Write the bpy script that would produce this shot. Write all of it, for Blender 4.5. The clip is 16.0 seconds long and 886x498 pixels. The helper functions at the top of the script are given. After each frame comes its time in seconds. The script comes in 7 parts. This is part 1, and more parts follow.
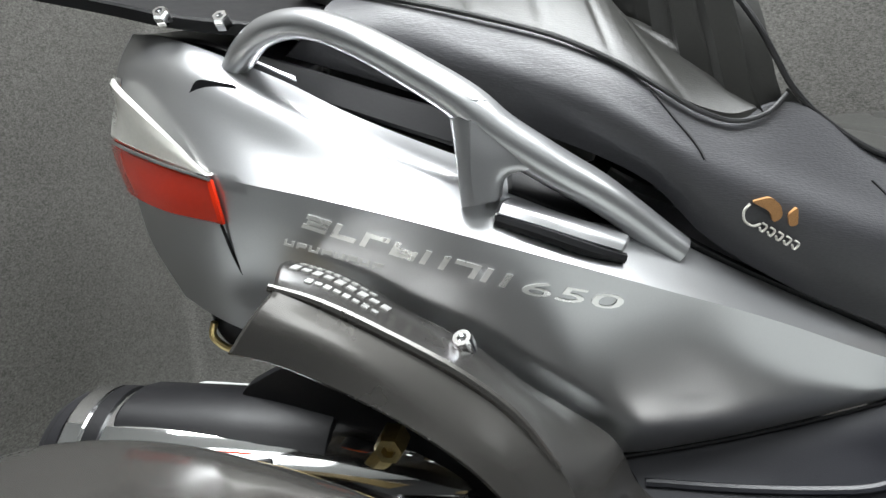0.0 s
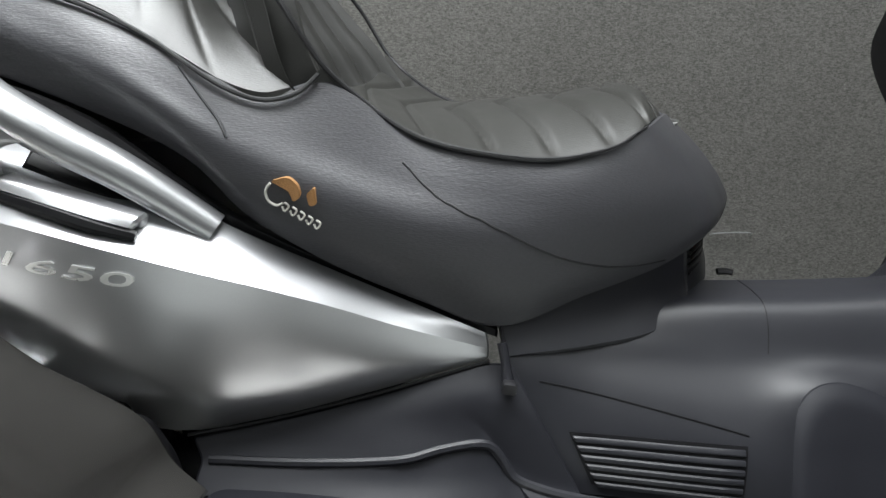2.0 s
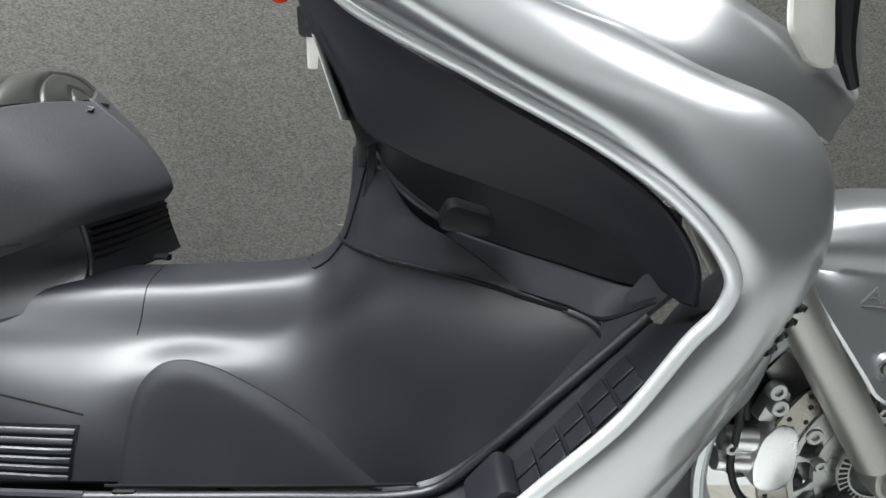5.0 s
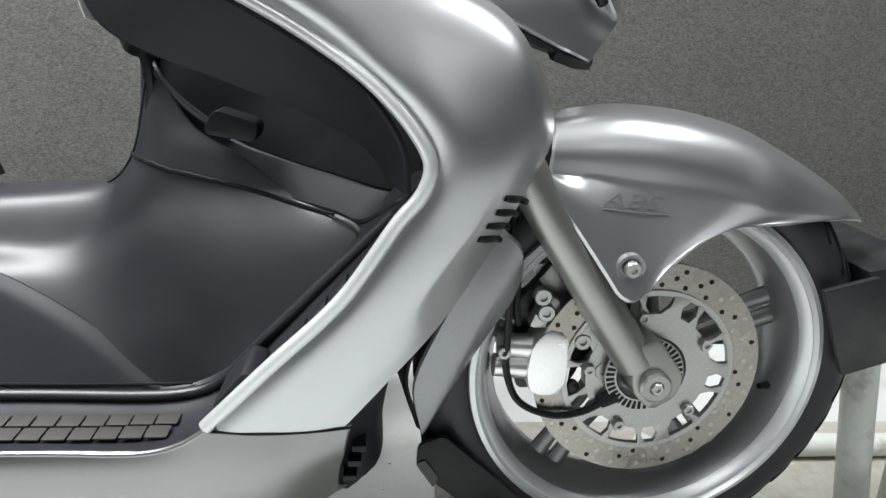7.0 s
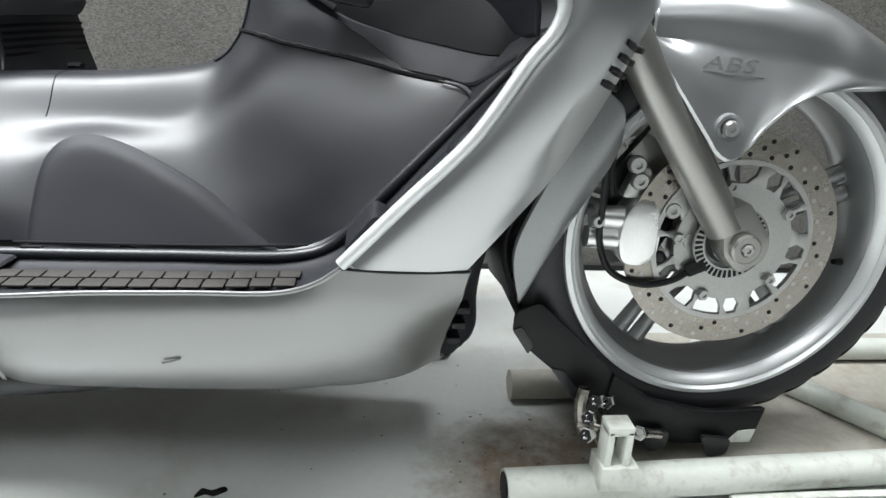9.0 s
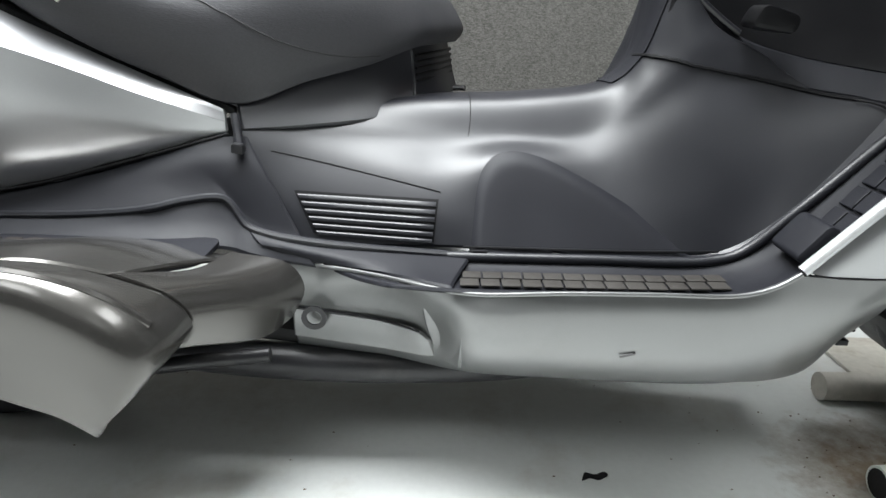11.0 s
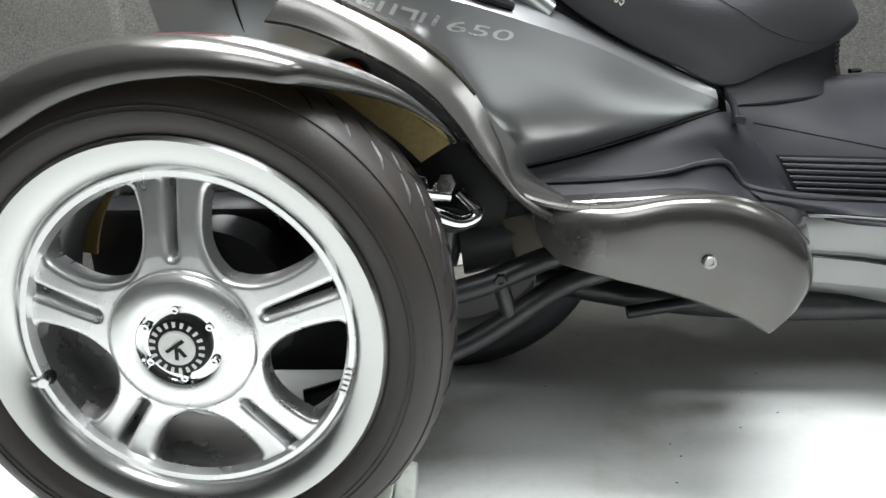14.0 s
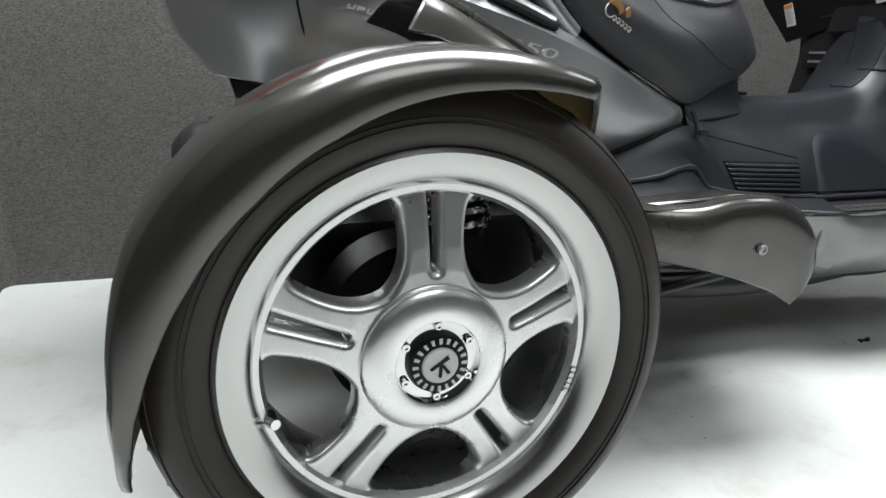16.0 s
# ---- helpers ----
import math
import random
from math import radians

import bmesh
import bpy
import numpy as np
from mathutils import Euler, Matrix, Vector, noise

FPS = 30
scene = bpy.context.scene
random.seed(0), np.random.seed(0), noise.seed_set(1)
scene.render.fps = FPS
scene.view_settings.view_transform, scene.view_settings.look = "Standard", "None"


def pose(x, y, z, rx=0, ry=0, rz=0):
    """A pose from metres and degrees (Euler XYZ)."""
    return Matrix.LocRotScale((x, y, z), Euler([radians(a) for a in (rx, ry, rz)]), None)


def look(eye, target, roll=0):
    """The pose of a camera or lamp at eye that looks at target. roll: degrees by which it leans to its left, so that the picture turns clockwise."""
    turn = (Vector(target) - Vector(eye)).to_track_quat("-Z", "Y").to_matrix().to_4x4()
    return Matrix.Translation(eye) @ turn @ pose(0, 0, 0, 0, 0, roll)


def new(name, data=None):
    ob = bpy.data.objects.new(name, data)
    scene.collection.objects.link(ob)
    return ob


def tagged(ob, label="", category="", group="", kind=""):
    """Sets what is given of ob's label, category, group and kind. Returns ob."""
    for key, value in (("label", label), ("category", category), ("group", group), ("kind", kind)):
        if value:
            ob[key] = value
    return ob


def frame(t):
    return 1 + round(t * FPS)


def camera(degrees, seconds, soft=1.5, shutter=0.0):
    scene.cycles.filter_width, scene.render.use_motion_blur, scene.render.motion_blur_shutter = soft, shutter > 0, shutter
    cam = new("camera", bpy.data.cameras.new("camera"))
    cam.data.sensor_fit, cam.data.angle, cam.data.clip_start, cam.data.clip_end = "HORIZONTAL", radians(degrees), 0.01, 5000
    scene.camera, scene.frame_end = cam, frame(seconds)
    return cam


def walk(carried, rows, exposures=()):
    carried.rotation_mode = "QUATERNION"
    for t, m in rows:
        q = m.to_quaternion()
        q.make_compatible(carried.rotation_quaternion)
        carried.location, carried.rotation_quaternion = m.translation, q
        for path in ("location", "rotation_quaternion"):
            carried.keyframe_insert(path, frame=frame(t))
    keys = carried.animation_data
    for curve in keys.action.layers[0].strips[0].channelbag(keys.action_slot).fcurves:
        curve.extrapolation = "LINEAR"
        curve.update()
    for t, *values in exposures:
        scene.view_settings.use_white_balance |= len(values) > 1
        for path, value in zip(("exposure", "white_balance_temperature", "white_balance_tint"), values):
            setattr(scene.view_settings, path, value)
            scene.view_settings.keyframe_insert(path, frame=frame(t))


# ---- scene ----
cam = camera(68.0, 16.0)
PATH = [
    (0, (0.318, -0.622, 0.777), (-0.03, 1.267, 0.221), -1.6),
    (0.5, (0.403, -0.615, 0.775), (0.147, 1.289, 0.218), -0.8),
    (1, (0.508, -0.6, 0.785), (0.281, 1.287, 0.164), -0.2),
    (1.5, (0.581, -0.591, 0.78), (0.415, 1.302, 0.156), 0.5),
    (2, (0.677, -0.578, 0.775), (0.568, 1.32, 0.154), 1.0),
    (2.5, (0.768, -0.579, 0.771), (0.714, 1.326, 0.164), 1.5),
    (3, (0.864, -0.576, 0.77), (0.862, 1.333, 0.174), 1.9),
    (3.5, (0.952, -0.571, 0.761), (1.03, 1.341, 0.178), 2.8),
    (4, (1.066, -0.581, 0.765), (1.199, 1.333, 0.2), 3.2),
    (4.5, (1.174, -0.592, 0.784), (1.313, 1.307, 0.175), 2.8),
    (5, (1.281, -0.602, 0.78), (1.427, 1.298, 0.171), 2.7),
    (5.2, (1.316, -0.606, 0.783), (1.466, 1.292, 0.168), 2.7),
    (7.3, (1.508, -0.693, 0.679), (1.726, 1.192, 0.048), 3.5),
    (7.5, (1.505, -0.704, 0.652), (1.721, 1.179, 0.015), 3.3),
    (8, (1.495, -0.737, 0.599), (1.721, 1.133, -0.073), 3.4),
    (8.2, (1.484, -0.74, 0.585), (1.718, 1.128, -0.088), 3.3),
    (10.3, (1.103, -0.764, 0.594), (1.223, 1.12, -0.067), 2.6),
    (10.5, (1.061, -0.771, 0.591), (1.146, 1.114, -0.072), 2.3),
    (11, (0.953, -0.789, 0.602), (0.982, 1.094, -0.072), 1.7),
    (11.5, (0.83, -0.831, 0.582), (0.824, 1.065, -0.055), 1.1),
    (12, (0.715, -0.846, 0.571), (0.652, 1.046, -0.073), 0.5),
    (12.5, (0.613, -0.88, 0.56), (0.514, 1.017, -0.065), -0.1),
    (13, (0.506, -0.919, 0.563), (0.371, 0.978, -0.057), -0.6),
    (13.5, (0.401, -0.952, 0.559), (0.289, 0.951, -0.048), -1.0),
    (14, (0.31, -0.984, 0.556), (0.238, 0.924, -0.039), -1.2),
    (14.5, (0.2, -0.995, 0.556), (0.231, 0.915, -0.035), -0.8),
    (15, (0.092, -0.997, 0.562), (0.283, 0.907, -0.019), -0.1),
    (15.5, (-0.016, -0.972, 0.56), (0.448, 0.885, -0.02), 1.2),
    (16, (-0.12, -0.945, 0.562), (0.541, 0.854, -0.011), 2.0),
]
walk(cam, [(t, look(eye, target, roll)) for t, eye, target, roll in PATH],
     exposures=[(0, 0.0), (1.5, -0.3), (3.0, -0.15), (4.0, 0.1), (5.2, 0.25), (7.5, 0.25), (8.2, 0.4), (10.5, 0.3), (12.5, 0.46), (14.5, 0.10), (16, -0.42)])

from mathutils.bvhtree import BVHTree


# ---- world and light ----
world = bpy.data.worlds.new("world")
scene.world = world
world.use_nodes = True
world.node_tree.nodes["Background"].inputs["Color"].default_value = (0.75, 0.8, 0.85, 1)
world.node_tree.nodes["Background"].inputs["Strength"].default_value = 0.05
scene.view_settings.exposure = 0.0
CEILING = 2.55


def strip_lamp(x, y, watts, long=1.05, wide=0.95, turn=0):
    """The lit tubes of one ceiling fixture."""
    data = bpy.data.lights.new("tube_lamp", "AREA")
    data.shape, data.size, data.size_y, data.energy = "RECTANGLE", long, wide, watts
    data.color = (0.95, 0.985, 1.0)
    ob = new("tube_lamp", data)
    ob.matrix_world = pose(x, y, CEILING - 0.075, 0, 0, turn)
    return ob


# all out of view; the camera-side pair serves as fill for flanks and floor
LAMPS = [(-0.14, -0.06, 96), (0.90, -0.06, 76), (2.9, -0.2, 22), (0.30, -1.7, 17), (2.85, -2.2, 3)]
for lx, ly, lw in LAMPS:
    strip_lamp(lx, ly, lw)


# ---- mesh tools: a mesh is a pair (points, faces) ----
def cat(*meshes):
    V, F = [], []
    for v, f in meshes:
        n = len(V)
        V += [tuple(p) for p in v]
        F += [tuple(i + n for i in q) for q in f]
    return V, F


def moved(mesh, m):
    return [tuple(m @ Vector(p)) for p in mesh[0]], mesh[1]


def mirrored(mesh, c):
    """The same on the other side of the plane y = c."""
    return [(x, 2 * c - y, z) for x, y, z in mesh[0]], [tuple(reversed(f)) for f in mesh[1]]


def spline(pts, n):
    """n points along a smooth curve through pts, evenly spread by length."""
    P = np.array([tuple(p) for p in pts], float)
    if len(P) == 2:
        return P[0] + np.linspace(0, 1, n)[:, None] * (P[1] - P[0])
    Q = np.vstack([2 * P[0] - P[1], P, 2 * P[-1] - P[-2]])
    fine = []
    for i in range(1, len(Q) - 2):
        a, b, c, d = Q[i - 1:i + 3]
        tb = max(np.linalg.norm(b - a), 1e-6) ** 0.5
        tc = tb + max(np.linalg.norm(c - b), 1e-6) ** 0.5
        td = tc + max(np.linalg.norm(d - c), 1e-6) ** 0.5
        for t in np.linspace(tb, tc, 24, endpoint=False):
            A1 = (tb - t) / tb * a + t / tb * b
            A2 = (tc - t) / (tc - tb) * b + (t - tb) / (tc - tb) * c
            A3 = (td - t) / (td - tc) * c + (t - tc) / (td - tc) * d
            B1 = (tc - t) / tc * A1 + t / tc * A2
            B2 = (td - t) / (td - tb) * A2 + (t - tb) / (td - tb) * A3
            fine.append((tc - t) / (tc - tb) * B1 + (t - tb) / (tc - tb) * B2)
    fine.append(P[-1])
    fine = np.array(fine)
    s = np.concatenate([[0], np.cumsum(np.linalg.norm(np.diff(fine, axis=0), axis=1))])
    t = np.linspace(0, s[-1], n)
    return np.stack([np.interp(t, s, fine[:, k]) for k in range(3)], 1)


def normals(P, out):
    a = np.gradient(P, axis=0)
    b = np.gradient(P, axis=1)
    N = np.cross(a, b)
    N /= np.maximum(np.linalg.norm(N, axis=2, keepdims=True), 1e-9)
    if (N * np.array(out)).sum() < 0:
        N = -N
    return N


def shell(P, thick=0.004, out=(0, -1, 0), lip=0.003):
    """A panel of that thickness under the grid P of points, with a rolled edge."""
    if lip:
        for axis in (0, 1):
            P = np.moveaxis(P, axis, 0)
            def step(a, b):
                d = b - a
                length = np.maximum(np.linalg.norm(d, axis=1, keepdims=True), 1e-9)
                return a + d / length * np.minimum(lip, length * 0.45)
            P = np.concatenate([P[:1], step(P[0], P[1])[None], P[1:-1], step(P[-1], P[-2])[None], P[-1:]])
            P = np.moveaxis(P, 0, axis)
    N = normals(P, out)
    D = np.zeros(P.shape[:2] + (1,))
    if lip:
        D[0], D[-1], D[:, 0], D[:, -1] = lip * 0.8, lip * 0.8, lip * 0.8, lip * 0.8
    O, I = P - N * D, P - N * (thick + D * 0)
    nu, nv = P.shape[:2]
    V = [tuple(p) for p in O.reshape(-1, 3)] + [tuple(p) for p in I.reshape(-1, 3)]
    k = nu * nv
    F = []
    for i in range(nu - 1):
        for j in range(nv - 1):
            a, b, c, d = i * nv + j, i * nv + j + 1, (i + 1) * nv + j + 1, (i + 1) * nv + j
            F += [(a, b, c, d), (k + d, k + c, k + b, k + a)]
    ring = [i * nv for i in range(nu)] + [(nu - 1) * nv + j for j in range(1, nv)]
    ring += [i * nv + nv - 1 for i in range(nu - 2, -1, -1)] + [j for j in range(nv - 2, 0, -1)]
    for a, b in zip(ring, ring[1:] + ring[:1]):
        F.append((a, b, k + b, k + a))
    return V, F


def skin(rails, nu=40, nv=16):
    """The grid of a smooth surface across the rails, each a list of points."""
    R = np.array([spline(r, nu) for r in rails])
    return np.array([spline(R[:, i], nv) if len(rails) > 2 else spline([R[0, i], R[1, i]], nv) for i in range(nu)])


def creased(rails, k, nu=40, nv=(16, 16)):
    """The grid of a surface with a sharp fold along the rail number k."""
    return np.concatenate([skin(rails[:k + 1], nu, nv[0]), skin(rails[k:], nu, nv[1])[:, 1:]], 1)


def matched(rails, nu=40, nv=16):
    """As skin, but the points of the rails answer to one another one by one."""
    P = np.array([[tuple(p) for p in r] for r in rails], float)
    k = P.shape[1]
    t = np.linspace(0, k - 1, nu)
    def along(Q, t):
        i = np.clip(t.astype(int), 0, len(Q) - 2)
        f = (t - i)[:, None]
        E = np.concatenate([2 * Q[:1] - Q[1:2], Q, 2 * Q[-1:] - Q[-2:-1]])
        a, b, c, d = E[i], E[i + 1], E[i + 2], E[i + 3]
        return 0.5 * (2 * b + (c - a) * f + (2 * a - 5 * b + 4 * c - d) * f ** 2 + (3 * b - a - 3 * c + d) * f ** 3)
    R = np.array([along(q, t) for q in P])
    return np.array([spline(R[:, i], nv) for i in range(nu)])


def panel(rails, nu=40, nv=16, thick=0.004, out=(0, -1, 0), lip=0.003):
    return shell(skin(rails, nu, nv), thick, out, lip)


def tube(pts, radius, seg=12, n=0, flat=1.0, up=(0, 1, 0)):
    """A rod along a smooth curve. radius: a number or a list spread along it; flat: its height over its width."""
    P = spline(pts, n) if n else np.array([tuple(p) for p in pts], float)
    rad = np.interp(np.linspace(0, 1, len(P)), np.linspace(0, 1, len(radius)), radius) if isinstance(radius, (list, tuple)) else np.full(len(P), radius)
    T = np.gradient(P, axis=0)
    T /= np.maximum(np.linalg.norm(T, axis=1, keepdims=True), 1e-9)
    V, F = [], []
    side = None
    for p, t, r in zip(P, T, rad):
        ref = np.array(up, float) if side is None else side
        a = ref - t * (ref @ t)
        if np.linalg.norm(a) < 1e-3:
            a = np.array((1.0, 0, 0)) - t * t[0]
        a /= np.linalg.norm(a)
        side = a
        b = np.cross(t, a)
        for i in range(seg):
            w = 2 * math.pi * i / seg
            V.append(tuple(p + r * (math.cos(w) * a + math.sin(w) * flat * b)))
    m = len(P)
    for i in range(m - 1):
        for j in range(seg):
            k = (j + 1) % seg
            F.append((i * seg + j, i * seg + k, (i + 1) * seg + k, (i + 1) * seg + j))
    F += [tuple(range(seg - 1, -1, -1)), tuple((m - 1) * seg + j for j in range(seg))]
    return V, F


def lathe(profile, centre, seg=64, arc=None, axis="y", closed=False):
    """Turns the profile of (radius, along) about the axis through centre."""
    V, F = [], []
    cx, cy, cz = centre
    a0, a1 = arc or (0, 360)
    full = arc is None
    n = seg if full else seg + 1
    for i in range(n):
        w = radians(a0 + (a1 - a0) * i / seg)
        c, s = math.cos(w), math.sin(w)
        for r, y in profile:
            if axis == "y":
                V.append((cx + r * c, cy + y, cz + r * s))
            elif axis == "z":
                V.append((cx + r * c, cy + r * s, cz + y))
            else:
                V.append((cx + y, cy + r * c, cz + r * s))
    m = len(profile)
    for i in range(seg):
        k = (i + 1) % n
        for j in range(m - 1 + (1 if closed else 0)):
            l = (j + 1) % m
            F.append((i * m + j, k * m + j, k * m + l, i * m + l))
    return V, F


def prism(outline, a, b, axis="y", bevel=0.0):
    """A plate with a flat outline, from a to b along the axis. Outline: (x, z) for y, (x, y) for z, (y, z) for x."""
    bm = bmesh.new()
    def place(p, h):
        return {"y": (p[0], h, p[1]), "z": (p[0], p[1], h), "x": (h, p[0], p[1])}[axis]
    lo = [bm.verts.new(place(p, a)) for p in outline]
    hi = [bm.verts.new(place(p, b)) for p in outline]
    n = len(outline)
    bm.faces.new(lo), bm.faces.new(hi)
    for i in range(n):
        bm.faces.new((lo[i], lo[(i + 1) % n], hi[(i + 1) % n], hi[i]))
    bmesh.ops.recalc_face_normals(bm, faces=bm.faces)
    if bevel:
        edges = [e for e in bm.edges if e.calc_face_angle(0) > radians(30)]
        bmesh.ops.bevel(bm, geom=edges, offset=bevel, segments=2, profile=0.6, affect="EDGES", clamp_overlap=True)
    bm.verts.index_update()
    V = [tuple(v.co) for v in bm.verts]
    F = [tuple(v.index for v in f.verts) for f in bm.faces]
    bm.free()
    return V, F


def block(x0, x1, y0, y1, z0, z1, bevel=0.002):
    return prism([(x0, z0), (x1, z0), (x1, z1), (x0, z1)], y0, y1, "y", bevel)


def rounded(pts, r, n=5):
    """A flat outline with its corners rounded."""
    out = []
    k = len(pts)
    for i in range(k):
        p, a, b = Vector(pts[i]), Vector(pts[i - 1]), Vector(pts[(i + 1) % k])
        u, v = (a - p), (b - p)
        d = min(r, u.length * 0.45, v.length * 0.45)
        s, e = p + u.normalized() * d, p + v.normalized() * d
        for j in range(n + 1):
            t = j / n
            out.append(tuple(s * (1 - t) ** 2 + p * 2 * t * (1 - t) + e * t ** 2))
    return out


def bolt(centre, r, h, out=(0, -1, 0), sides=6):
    """A hexagonal or round head that stands proud along out."""
    prof = [(0, -h * 0.3), (r, -h * 0.3), (r, h * 0.7), (r * 0.85, h), (r * 0.45, h), (r * 0.4, h * 0.6), (0, h * 0.6)]
    v, f = lathe(prof, (0, 0, 0), max(sides, 6), axis="z")
    q = Vector(out).to_track_quat("Z", "Y").to_matrix().to_4x4()
    return moved((v, f), Matrix.Translation(centre) @ q)


def sphere(c, r, seg=14):
    prof = [(max(r * math.sin(math.pi * i / 8), 1e-5), -r * math.cos(math.pi * i / 8)) for i in range(9)]
    return lathe(prof, c, seg, axis="z")


def mesh_of(name, geo, material, sharp=38):
    me = bpy.data.meshes.new(name)
    me.from_pydata(geo[0], [], geo[1])
    bm = bmesh.new()
    bm.from_mesh(me)
    bmesh.ops.remove_doubles(bm, verts=bm.verts, dist=1e-6)
    bmesh.ops.recalc_face_normals(bm, faces=bm.faces)
    bm.to_mesh(me)
    bm.free()
    me.shade_smooth()
    me.set_sharp_from_angle(angle=radians(sharp))
    me.materials.append(material)
    return me


SHIFT = Matrix.Identity(4)  # where the group of parts being built is set down


def part(name, geo, material, parent, label="", sharp=38):
    ob = new(name, mesh_of(name, moved(geo, SHIFT), material, sharp))
    ob.parent = parent
    ob.matrix_parent_inverse = parent.matrix_world.inverted()
    return tagged(ob, label)


def thing(name, base, label, category, group="", kind=""):
    ob = new(name)
    ob.empty_display_size = 0.05
    ob.location = base
    bpy.context.view_layer.update()
    return tagged(ob, label, category, group, kind)


def solid(name, geo, material, label, category, group="", kind="", sharp=38):
    return tagged(new(name, mesh_of(name, geo, material, sharp)), label, category, group, kind)


def laid(pts, ob, radius, n, lift=0.0):
    """A thin line that follows the surface of an object near the given points."""
    tree = BVHTree.FromPolygons([v.co for v in ob.data.vertices], [tuple(p.vertices) for p in ob.data.polygons if p.normal.y < 0.1 or p.normal.x < -0.5])
    out = []
    for p in spline(pts, n):
        q, normal, _, _ = tree.find_nearest(Vector(p))
        out.append(tuple(q + normal * lift))
    return tube(out, radius, 6, 0)


def words(text, size, m, depth=0.001, shear=0.0):
    """A mesh of raised letters."""
    cu = bpy.data.curves.new("letters", "FONT")
    cu.body, cu.size, cu.extrude, cu.shear, cu.align_x, cu.resolution_u = text, size, depth, shear, "CENTER", 3
    ob = bpy.data.objects.new("letters", cu)
    scene.collection.objects.link(ob)
    bpy.context.view_layer.update()
    me = bpy.data.meshes.new_from_object(ob.evaluated_get(bpy.context.evaluated_depsgraph_get()))
    geo = [tuple(m @ v.co) for v in me.vertices], [tuple(p.vertices) for p in me.polygons]
    bpy.data.objects.remove(ob), bpy.data.curves.remove(cu), bpy.data.meshes.remove(me)
    return geo


# ---- materials ----
def surface(name, base, rough=0.5, metal=0.0, grain=None, vary=0.12, patch=3.0, bump=0.0, rough_vary=0.08, coat=0.0, second=None, second_amount=0.0,
            second_scale=6.0, spec=0.5, flakes=0.0, stretch=(1, 1, 1), bump_dist=0.002):
    """A principled surface with a fine grain and broad patches of wear; second: a stain colour that covers some of it."""
    m = bpy.data.materials.new(name)
    m.use_nodes = True
    nt = m.node_tree
    b = nt.nodes["Principled BSDF"]
    link = nt.links.new
    co = nt.nodes.new("ShaderNodeTexCoord")
    mp = nt.nodes.new("ShaderNodeMapping")
    mp.inputs["Scale"].default_value = stretch
    link(co.outputs["Object"], mp.inputs["Vector"])
    big = nt.nodes.new("ShaderNodeTexNoise")
    big.inputs["Scale"].default_value, big.inputs["Detail"].default_value, big.inputs["Roughness"].default_value = patch, 6, 0.6
    link(mp.outputs[0], big.inputs["Vector"])
    fine = nt.nodes.new("ShaderNodeTexNoise")
    fine.inputs["Scale"].default_value, fine.inputs["Detail"].default_value = grain or 120, 4
    link(mp.outputs[0], fine.inputs["Vector"])
    both = nt.nodes.new("ShaderNodeMath")
    both.operation = "ADD"
    link(big.outputs["Fac"], both.inputs[0]), link(fine.outputs["Fac"], both.inputs[1])
    span = nt.nodes.new("ShaderNodeMapRange")
    span.inputs["From Min"].default_value, span.inputs["From Max"].default_value = 0.6, 1.4
    span.inputs["To Min"].default_value, span.inputs["To Max"].default_value = 1 - vary, 1 + vary
    link(both.outputs[0], span.inputs["Value"])
    mix = nt.nodes.new("ShaderNodeMix")
    mix.data_type, mix.blend_type = "RGBA", "MULTIPLY"
    mix.inputs[0].default_value = 1.0
    mix.inputs[6].default_value = (*base, 1)
    link(span.outputs[0], mix.inputs[7])
    colour = mix.outputs[2]
    if second:
        st = nt.nodes.new("ShaderNodeTexNoise")
        st.inputs["Scale"].default_value, st.inputs["Detail"].default_value, st.inputs["Roughness"].default_value = second_scale, 8, 0.65
        link(co.outputs["Object"], st.inputs["Vector"])
        rg = nt.nodes.new("ShaderNodeMapRange")
        rg.inputs["From Min"].default_value, rg.inputs["From Max"].default_value = 0.52, 0.72
        rg.inputs["To Max"].default_value = second_amount
        link(st.outputs["Fac"], rg.inputs["Value"])
        mx = nt.nodes.new("ShaderNodeMix")
        mx.data_type = "RGBA"
        link(rg.outputs[0], mx.inputs[0]), link(colour, mx.inputs[6])
        mx.inputs[7].default_value = (*second, 1)
        colour = mx.outputs[2]
    link(colour, b.inputs["Base Color"])
    rr = nt.nodes.new("ShaderNodeMapRange")
    rr.inputs["From Min"].default_value, rr.inputs["From Max"].default_value = 0.3, 0.7
    rr.inputs["To Min"].default_value, rr.inputs["To Max"].default_value = max(rough - rough_vary, 0.02), min(rough + rough_vary, 1)
    link(big.outputs["Fac"], rr.inputs["Value"]), link(rr.outputs[0], b.inputs["Roughness"])
    b.inputs["Metallic"].default_value = metal
    b.inputs["Specular IOR Level"].default_value = spec
    b.inputs["Coat Weight"].default_value = coat
    b.inputs["Coat Roughness"].default_value = 0.12
    if bump:
        bp = nt.nodes.new("ShaderNodeBump")
        bp.inputs["Strength"].default_value, bp.inputs["Distance"].default_value = bump, bump_dist
        link(fine.outputs["Fac"], bp.inputs["Height"]), link(bp.outputs[0], b.inputs["Normal"])
    return m


